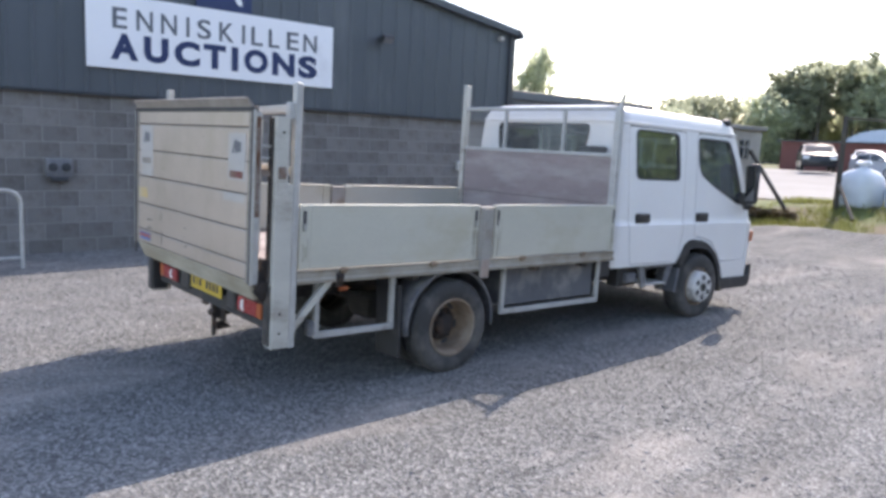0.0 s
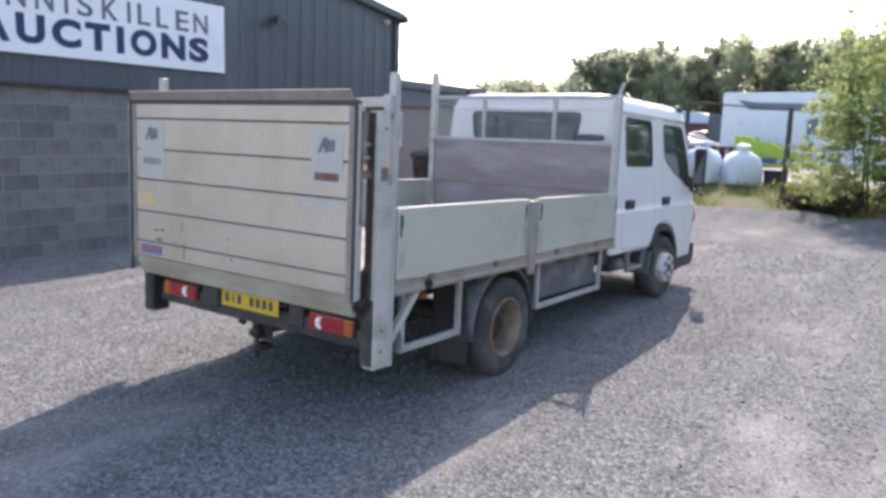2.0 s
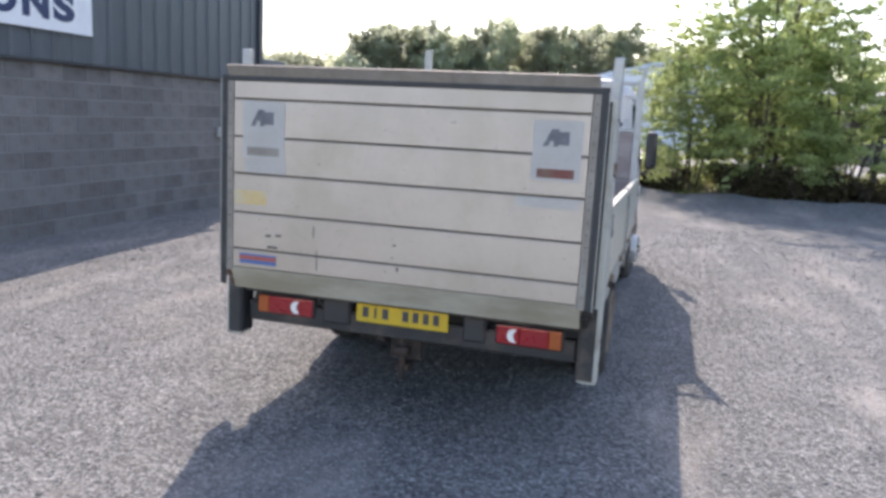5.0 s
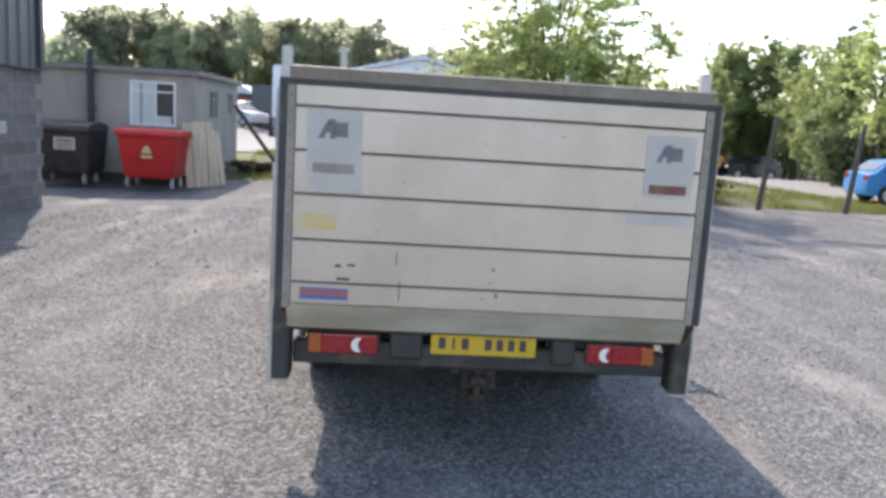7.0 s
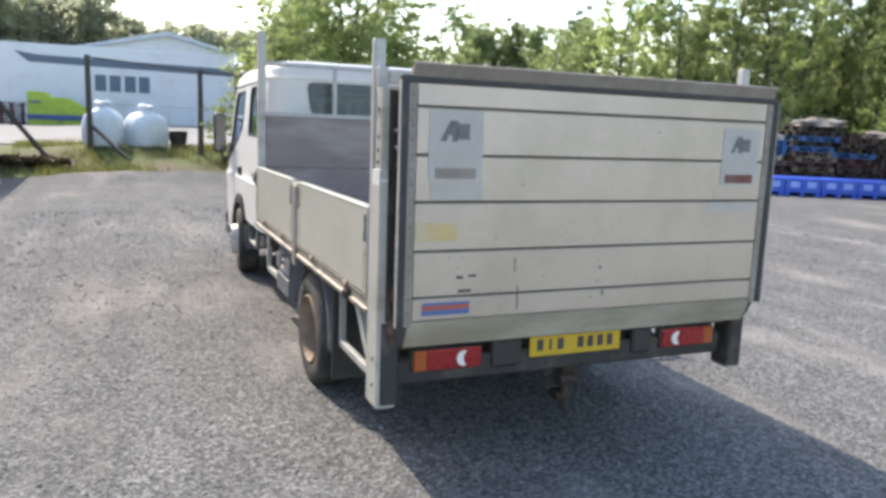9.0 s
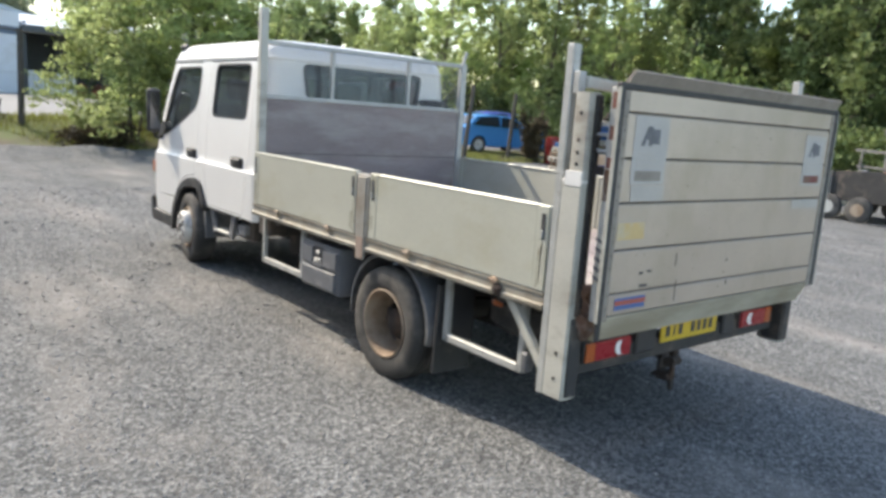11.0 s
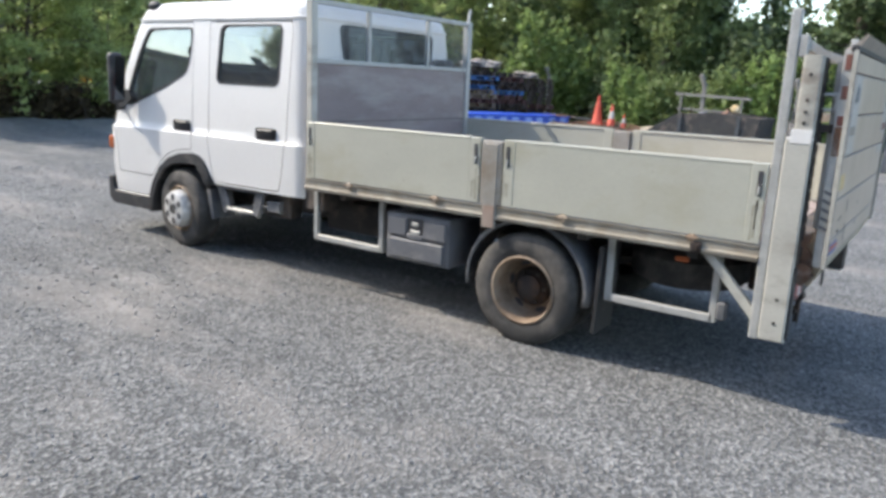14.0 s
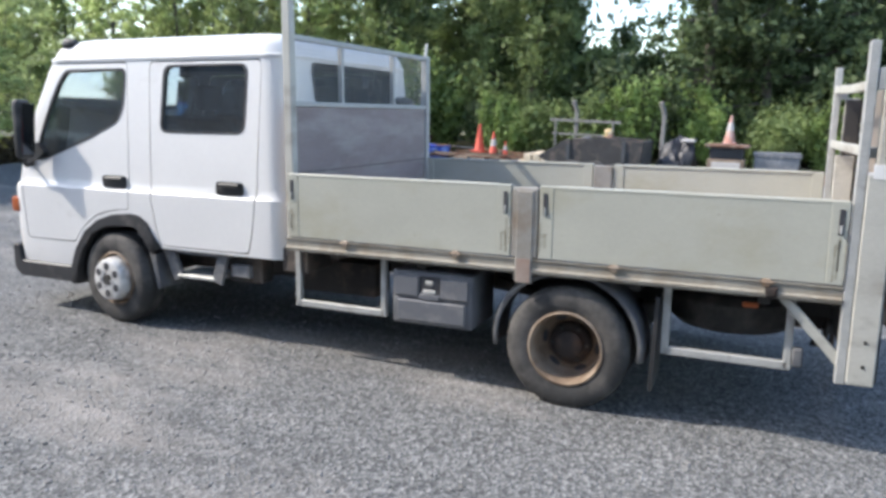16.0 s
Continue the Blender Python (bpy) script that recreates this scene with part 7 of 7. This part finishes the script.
def spray_tree(label, seed, height, spread, stems, boughs, n, size, trunk, at):
    """A spreading tree of several stems whose boughs arch out and carry flat drooping sprays of leaves."""
    rng = np.random.default_rng(seed)
    tr = thing("verge_tree", label, "tree", at=at)
    b = B()
    clumps = []
    for s in range(stems):
        a = 2 * math.pi * (s + rng.uniform(-0.3, 0.3)) / stems
        lean = spread * rng.uniform(0.2, 0.55)
        top = Vector((lean * math.cos(a), lean * math.sin(a), height * rng.uniform(0.75, 1.0)))
        pts = limb(b, (0.22 * math.cos(a), 0.22 * math.sin(a), -0.15), top, trunk * rng.uniform(0.7, 1.1), trunk * 0.15, rng, 0.07, 7)
        for i in range(boughs):
            f = 0.1 + 0.88 * (i + rng.uniform(0, 0.8)) / boughs
            j = min(int(f * 7), 6)
            p = pts[j].lerp(pts[j + 1], f * 7 - j)
            ang = a + rng.normal() * 1.0
            reach = spread * rng.uniform(0.35, 0.75) * (1.0 - 0.45 * f)
            up = reach * (0.15 + 0.7 * f) * rng.uniform(0.5, 1.1)
            mid = p + Vector((math.cos(ang) * reach * 0.55, math.sin(ang) * reach * 0.55, up))
            end = p + Vector((math.cos(ang) * reach, math.sin(ang) * reach, up * 0.75 - 0.12 * reach))
            rod(b, p, mid, trunk * 0.22, 5, trunk * 0.13)
            rod(b, mid, end, trunk * 0.13, 5, trunk * 0.04)
            thin = 1.0 - 0.5 * max(f - 0.55, 0) / 0.45
            for k in range(9):
                g = 0.3 + 0.8 * k / 8
                c = (p.lerp(mid, g / 0.55) if g < 0.55 else mid.lerp(end, (g - 0.55) / 0.45)) + Vector(rng.normal(size=3)) * 0.17
                r = rng.uniform(0.16, 0.42)
                clumps.append(((c.x, c.y, c.z - 0.05), (r, r, r * 0.36), thin * r * r))
    part("trunk", b, M["bark"], tr, "slim dark stems and arching boughs")
    leaf_mesh("crown", leaves(rng, clumps, n, size, fold=0.15), M["leafpale"], tr, "feathery light green leaf sprays with gaps")
    return tr


# spreading trees on the verge, leafy down to the ground
spray_tree("light green multi-stemmed tree on the grassy verge", 3, 7.2, 3.9, 8, 17, 62000, 0.05, 0.075, pose(3.5, 16.9, 0.3))
spray_tree("low leafy sapling thicket under the verge tree", 8, 3.9, 2.6, 5, 11, 20000, 0.048, 0.035, pose(1.75, 16.4, 0.2))
spray_tree("leafy sapling on the verge beside a larger tree", 9, 4.3, 2.6, 5, 11, 20000, 0.05, 0.04, pose(5.3, 16.5, 0.3))


def shrub(name, label, seed, x, y, sx, sy, sz, n, size, mat, z=None):
    rng = np.random.default_rng(seed)
    s = thing(name, label, "shrub", at=pose(x, y, ground_z(x, y) if z is None else z))
    b = B()
    clumps = []
    for i in range(9):
        q = Vector((rng.uniform(-1, 1) * sx * 0.8, rng.uniform(-1, 1) * sy * 0.8, sz * rng.uniform(0.45, 0.9)))
        limb(b, (q.x * 0.3, q.y * 0.3, -0.1), q, 0.025, 0.008, rng, 0.15, 3)
        for f in (0.35, 0.65, 1.0):
            c = Vector((q.x * (0.3 + 0.7 * f), q.y * (0.3 + 0.7 * f), q.z * f))
            clumps.append((tuple(c), (0.32 * sx, 0.32 * sy, 0.22 * sz), 1.0))
    part("stems", b, M["bark"], s)
    leaf_mesh("foliage", leaves(rng, clumps, n, size, 3), M[mat], s)
    return s


# dark band at the verge's foot: brown growth plus the tree's shade as colour
for i, (x, y, sx, sy, sz, mat) in enumerate(((1.2, 15.75, 1.1, 0.6, 0.6, "leafbrownshade"), (2.9, 15.6, 1.3, 0.6, 0.85, "leafbrownshade"), (4.4, 15.6, 1.2, 0.6, 0.85, "leafbrownshade"), (5.9, 15.7, 1.3, 0.6, 0.8, "leafbrownshade"), (7.2, 16.0, 1.1, 0.6, 0.6, "leafbrownshade"), (3.6, 16.3, 1.6, 0.6, 0.7, "leafdark"), (-3.9, 16.6, 0.9, 0.5, 0.22, "leafbrownshade"))):
    shrub("bramble", "dark bramble along the foot of the verge", 40 + i, x, y, sx, sy, sz, 4600, 0.055, mat)

shrub("bare_bush", "dark brown twiggy bush beside the pallets", 57, 14.5, 15.7, 0.42, 0.55, 1.55, 5200, 0.06, "leafbrownshade")
b = B()
lathe(b, [(0.29, 0), (0.30, 0.02), (0.29, 0.04), (0.29, 0.30), (0.30, 0.32), (0.29, 0.34), (0.29, 0.60), (0.30, 0.62), (0.29, 0.64), (0.29, 0.88), (0.27, 0.89), (0, 0.88)], 28)
red = solid("red_drum", b, M["redcar"], "red steel drum behind the dark bush", "drum")
red.matrix_world = pose(15.2, 15.35, ground_z(15.2, 15.35))
# wood round the yard's far side
kinds = [tree("wood_tree", "tall ivy-clad tree in the wood", 20, 11.5, 2.0, 12500, 0.105, "leafmid", clear=0.3, clump=0.22, boughs=26, sides=3, ivy=9000, trunk=0.2, at=pose(24.0, 2.4, 0), group="wood trees"),
         tree("wood_tree", "tall fresh green tree in the wood", 21, 9.8, 2.3, 15500, 0.092, "leaf", clump=0.17, boughs=36, sides=3, clear=0.22, ivy=2500, trunk=0.13, at=pose(25.4, 10.2, 0), group="wood trees", rise=(0.2, 1.1)),
         tree("wood_tree", "dark evergreen tree in the wood", 22, 12.5, 2.5, 17000, 0.11, "leafdark", clump=0.17, boughs=46, sides=3, clear=0.06, ivy=3000, trunk=0.2, at=pose(25.5, -3.2, 0), group="wood trees", rise=(-0.25, 0.1), cone=True),
         tree("wood_tree", "slim tree with thin new leaves in the wood", 23, 9.6, 1.9, 10500, 0.08, "leafpale", clump=0.14, boughs=44, sides=3, clear=0.25, ivy=300, trunk=0.09, at=pose(19.0, 25.5, 0.05), group="wood trees", rise=(0.5, 1.4))]
random.seed(21)
spots = [(23.5, -9.0, 2), (26.5, -6.5, 0), (23.2, -0.8, 2), (27.5, 0.5, 1),
         (22.6, 9.2, 0), (27.0, 10.5, 0), (23.8, 10.6, 0), (27.6, 14.4, 1),
         (21.6, 14.8, 0), (26.5, 17.0, 3), (24.6, 15.4, 1),
         (22.0, 18.2, 3), (24.8, 19.6, 3), (21.0, 21.2, 3), (23.4, 23.0, 3), (27.5, 31.0, 1), (21.5, 27.0, 3), (19.8, 30.5, 1), (20.5, 34.5, 3), (24.0, 28.0, 3), (28.5, 20.0, 3), (29.0, 14.0, 1), (29.5, 12.0, 0), (30.0, 2.0, 0), (29.5, -4.0, 1), (28.0, -11.0, 0), (24.5, -13.5, 1), (6.2, 38.5, 1), (28.0, 35.0, 3),
         (22.6, 31.5, 3), (26.0, 24.5, 3), (19.6, 23.8, 3), (9.0, 52.0, 1), (12.5, 53.0, 0), (15.5, 51.5, 1), (18.8, 52.5, 3), (21.5, 49.0, 1), (24.5, 46.0, 0), (20.6, 44.5, 3), (23.0, 41.0, 1),
         (22.4, 37.4, 3), (23.0, 0.6, 2), (24.6, -1.8, 2), (22.6, 2.4, 2), (25.4, 1.6, 2), (23.6, -4.6, 2), (26.6, -2.6, 2), (22.5, 35.5, 1), (24.5, 37.5, 3),
         (23.0, 48.0, 1), (25.5, 44.5, 0), (27.0, 42.0, 1), (24.5, 40.0, 3), (21.8, 46.8, 3), (28.5, 46.0, 0), (25.6, 26.8, 3), (26.4, 21.6, 3), (23.2, 25.6, 3), (27.4, 28.2, 3), (25.2, 33.4, 3)]
# taller trees that close the view behind the parked cars
for x, y in ((20.6, 46.6), (22.9, 47.2), (25.2, 48.4)):
    t = copy_thing(kinds[1], pose(x, y, ground_z(x, y), 0, 0, random.uniform(0, 360)))
    t.scale = (0.92, 0.92, 0.92)
for x, y, k in spots:
    s = random.uniform(0.82, 1.12) * (0.82 if y > 24 else 1.0)
    t = copy_thing(kinds[k], pose(x, y, ground_z(x, y), 0, 0, random.uniform(0, 360)))
    t.scale = (s, s, s)
under = [shrub("thicket", "bright green sapling thicket before the wood", 60, 21.2, 3.0, 0.95, 1.05, 2.7, 5600, 0.08, "leafbright"),
         shrub("thicket", "mid green undergrowth before the wood", 61, 21.0, 7.4, 1.3, 1.6, 2.2, 7000, 0.08, "leafmid"),
         shrub("thicket", "dark undergrowth below the trees", 62, 21.6, 10.2, 1.5, 1.6, 2.0, 7000, 0.085, "leafdark")]
for x, y, k, s in ((20.6, 5.2, 0, 1.0), (21.4, 1.0, 1, 1.1), (20.8, -1.2, 0, 0.9), (21.5, -3.6, 2, 1.3), (21.0, -6.5, 0, 1.0), (21.6, -9.5, 1, 1.2), (21.0, 12.5, 0, 1.4), (21.3, 14.6, 0, 0.9), (20.4, 17.0, 2, 1.1), (19.6, 19.4, 1, 1.1), (22.8, 5.2, 2, 1.9), (25.5, 5.4, 1, 2.2), (22.6, -0.8, 2, 1.6), (22.8, 8.8, 1, 1.5), (20.6, 23.0, 1, 1.2), (18.6, 27.6, 2, 1.2), (24.0, -6.0, 2, 1.6), (24.2, 14.5, 1, 1.7), (22.2, 20.6, 2, 1.4), (7.8, 36.4, 1, 1.0), (20.3, 9.2, 0, 0.8), (20.9, 26.2, 2, 1.3), (20.2, 29.0, 1, 1.8), (22.4, 25.4, 0, 1.6), (23.6, 21.8, 1, 1.8)):
    t = copy_thing(under[k], pose(x, y, ground_z(x, y), 0, 0, random.uniform(0, 360)))
    t.scale = (s, s, s)

# oversized thicket copies added as a dark backdrop, standing for the wood's deep shade
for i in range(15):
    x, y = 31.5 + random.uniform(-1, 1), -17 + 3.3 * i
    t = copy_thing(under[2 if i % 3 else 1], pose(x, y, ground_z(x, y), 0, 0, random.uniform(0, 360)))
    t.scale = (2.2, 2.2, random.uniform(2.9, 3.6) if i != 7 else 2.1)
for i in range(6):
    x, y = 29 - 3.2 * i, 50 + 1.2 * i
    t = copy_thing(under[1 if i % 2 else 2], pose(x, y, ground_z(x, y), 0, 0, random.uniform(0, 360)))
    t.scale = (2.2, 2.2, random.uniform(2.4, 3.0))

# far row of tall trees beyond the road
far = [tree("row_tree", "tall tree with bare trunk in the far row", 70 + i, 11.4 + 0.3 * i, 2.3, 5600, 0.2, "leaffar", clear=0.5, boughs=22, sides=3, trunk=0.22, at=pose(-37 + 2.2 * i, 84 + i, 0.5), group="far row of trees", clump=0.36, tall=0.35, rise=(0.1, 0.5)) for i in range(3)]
random.seed(33)
x = -36.4
i = 0
while x < 12:
    s = random.uniform(0.92, 1.08) * (1.0 if x < -2 else 0.82)
    t = copy_thing(far[i % 3], pose(x, 84 + random.uniform(-3, 5), 0.5, 0, 0, random.uniform(0, 360)))
    t.scale = (s, s, s)
    x += random.uniform(0.9, 1.4)
    i += 1
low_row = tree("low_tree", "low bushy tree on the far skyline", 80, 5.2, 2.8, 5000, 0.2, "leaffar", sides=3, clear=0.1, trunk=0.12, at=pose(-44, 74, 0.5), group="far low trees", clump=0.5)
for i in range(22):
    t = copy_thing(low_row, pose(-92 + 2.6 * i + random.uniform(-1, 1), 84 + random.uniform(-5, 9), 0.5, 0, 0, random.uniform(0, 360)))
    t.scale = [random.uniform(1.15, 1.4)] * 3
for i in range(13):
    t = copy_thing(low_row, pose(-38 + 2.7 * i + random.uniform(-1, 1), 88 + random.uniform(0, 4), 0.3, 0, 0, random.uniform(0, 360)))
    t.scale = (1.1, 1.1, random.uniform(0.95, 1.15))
t = copy_thing(low_row, pose(-38.6, 45.0, 0.8, 0, 0, 30))
t.scale = (0.7, 0.7, 1.5)

# grass on the verge, and the bright bank over the road
def blades(name, label, n, place, size, seed):
    rng = np.random.default_rng(seed)
    pts = []
    for i in range(n):
        x, y, z = place(rng)
        h = size * rng.uniform(0.5, 1.4)
        a = rng.uniform(0, 2 * math.pi)
        w = h * 0.07
        lx, ly = rng.normal() * h * 0.35, rng.normal() * h * 0.35
        dx, dy = math.cos(a) * w, math.sin(a) * w
        pts += [(x - dx, y - dy, z - 0.02), (x + dx, y + dy, z - 0.02), (x + lx + dx * 0.2, y + ly + dy * 0.2, z + h), (x + lx - dx * 0.2, y + ly - dy * 0.2, z + h)]
    ob = leaf_mesh(name, np.array(pts).reshape(-1, 4, 3), M["grass"], None)
    return tagged(ob, label, "grass", kind="stuff")


def verge_spot(rng):
    while True:
        x, y = rng.uniform(-4.6, 15.0), rng.uniform(15.4, 19.6)
        if noise.noise(Vector((x * 0.6, y * 0.8, 9))) + 0.28 > rng.random() * 0.7:
            return x, y, ground_z(x, y)


blades("verge_grass", "rough yellow-green grass along the verge", 22000, verge_spot, 0.13, 5)
M["lime"] = material("lime_green_sheet", (0.34, 0.46, 0.05), 0.6, vary=0.15, scale=2, fine=14, bump=0.4, dirt=(0.2, 0.28, 0.06), dirt_at=0.6)
M["limeblue"] = material("blue_band", (0.06, 0.1, 0.25), 0.6, vary=0.15)
lime = thing("sheeted_stack", "lime green sheeted stack with a blue band before the trailer", "stack", at=pose(-6.1, 36.0, ground_z(-6.1, 36.0)))
b = B()
prism(b, rounded([(0.0, -0.1), (3.5, -0.1), (3.4, 0.65), (2.3, 0.95), (1.7, 1.30), (0.9, 1.32), (0.75, 1.55), (0.05, 1.55)], 0.08), 0.0, 1.6, "y", 0.03)
for v in b.verts:
    v.co += 0.05 * noise.noise_vector(v.co * 1.7)
part("sheet", b, M["lime"], lime)
b = B()
box(b, (-0.02, 3.35), (-0.075, -0.02), (0.30, 0.52), 0.02)
part("band", b, M["limeblue"], lime)
b = B()
box(b, (0.10, 0.55), (-0.065, -0.01), (1.02, 1.14), 0.01)
part("dark_bar", b, M["fadedink"], lime, smooth=0)
for k in range(7):
    copy_thing(pals["redpal"], pose(-6.75, 36.4, ground_z(-6.75, 36.4) + 0.143 * k, 0, 0, 4 * (k % 3)))


# loose stones over the yard
def stones(n, seed):
    rng = np.random.default_rng(seed)
    base = np.array([(1, 0, 0), (-1, 0, 0), (0, 1, 0), (0, -1, 0), (0, 0, 1), (0, 0, -1)], float)
    tri = np.array([(0, 2, 4), (2, 1, 4), (1, 3, 4), (3, 0, 4), (2, 0, 5), (1, 2, 5), (3, 1, 5), (0, 3, 5)])
    ang = rng.uniform(0, 2 * math.pi, n)
    d = rng.random(n) ** 0.62 * 10.5
    x, y = np.cos(ang) * d * 1.05, 0.2 + np.sin(ang) * d * 0.95
    s = rng.uniform(0.005, 0.0145, n) * (0.8 + d / 12)
    v = base[None] * (1 + 0.35 * rng.normal(size=(n, 6, 1))) * s[:, None, None]
    v = v * rng.uniform(0.6, 1.3, (n, 1, 3)) * np.array([1, 1, 0.5])
    c, sn = np.cos(ang * 7), np.sin(ang * 7)
    vx, vy = v[:, :, 0] * c[:, None] - v[:, :, 1] * sn[:, None], v[:, :, 0] * sn[:, None] + v[:, :, 1] * c[:, None]
    z = np.array([ground_z(a, q) for a, q in zip(x, y)])
    P = np.stack([vx + x[:, None], vy + y[:, None], v[:, :, 2] + (z + s * 0.1)[:, None]], 2).reshape(-1, 3)
    F = (tri[None] + 6 * np.arange(n)[:, None, None]).reshape(-1, 3)
    me = bpy.data.meshes.new("loose_stones")
    me.vertices.add(len(P))
    me.vertices.foreach_set("co", P.astype(np.float32).ravel())
    me.loops.add(F.size)
    me.loops.foreach_set("vertex_index", F.astype(np.int32).ravel())
    me.polygons.add(len(F))
    me.polygons.foreach_set("loop_start", np.arange(0, F.size, 3, dtype=np.int32))
    me.update(calc_edges=True)
    me.materials.append(M["stone"])
    return tagged(new("loose_stones", me), "loose grey crushed stones over the yard", "gravel", kind="stuff")


M["stone"] = material("grey_stone_chips", (0.225, 0.222, 0.22), 0.95, vary=0.12, random_piece=0.38, island=True, bump=0.0, spec=0.2)
stones(52000, 4)

# ---- blocks of the hall's wall, one by one ----
blocks = []
for ln in (0.44, 0.215):
    t = B()
    box(t, (-0.03, 0.0), (0, ln), (0, 0.215), 0.006)
    me = bpy.data.meshes.new("block")
    t.to_mesh(me)
    t.free()
    me.materials.append(M["block"])
    blocks.append(me)
wall_ob = next(o for o in hall.children if o.name.startswith("block_wall"))
random.seed(2)
for row in range(10):
    z = -0.13 + row * 0.225
    y = Y0
    if row % 2:
        ob = new("block", blocks[1])
        ob.parent = wall_ob
        ob.location = (WX, y, z)
        y += 0.225
    while y < Y1 - 0.3:
        ob = new("block", blocks[0])
        ob.parent = wall_ob
        ob.location = (WX + random.uniform(-0.002, 0.002), y, z)
        y += 0.45
    if Y1 - y > 0.15:
        ob = new("block", blocks[1])
        ob.parent = wall_ob
        ob.location = (WX, y, z)
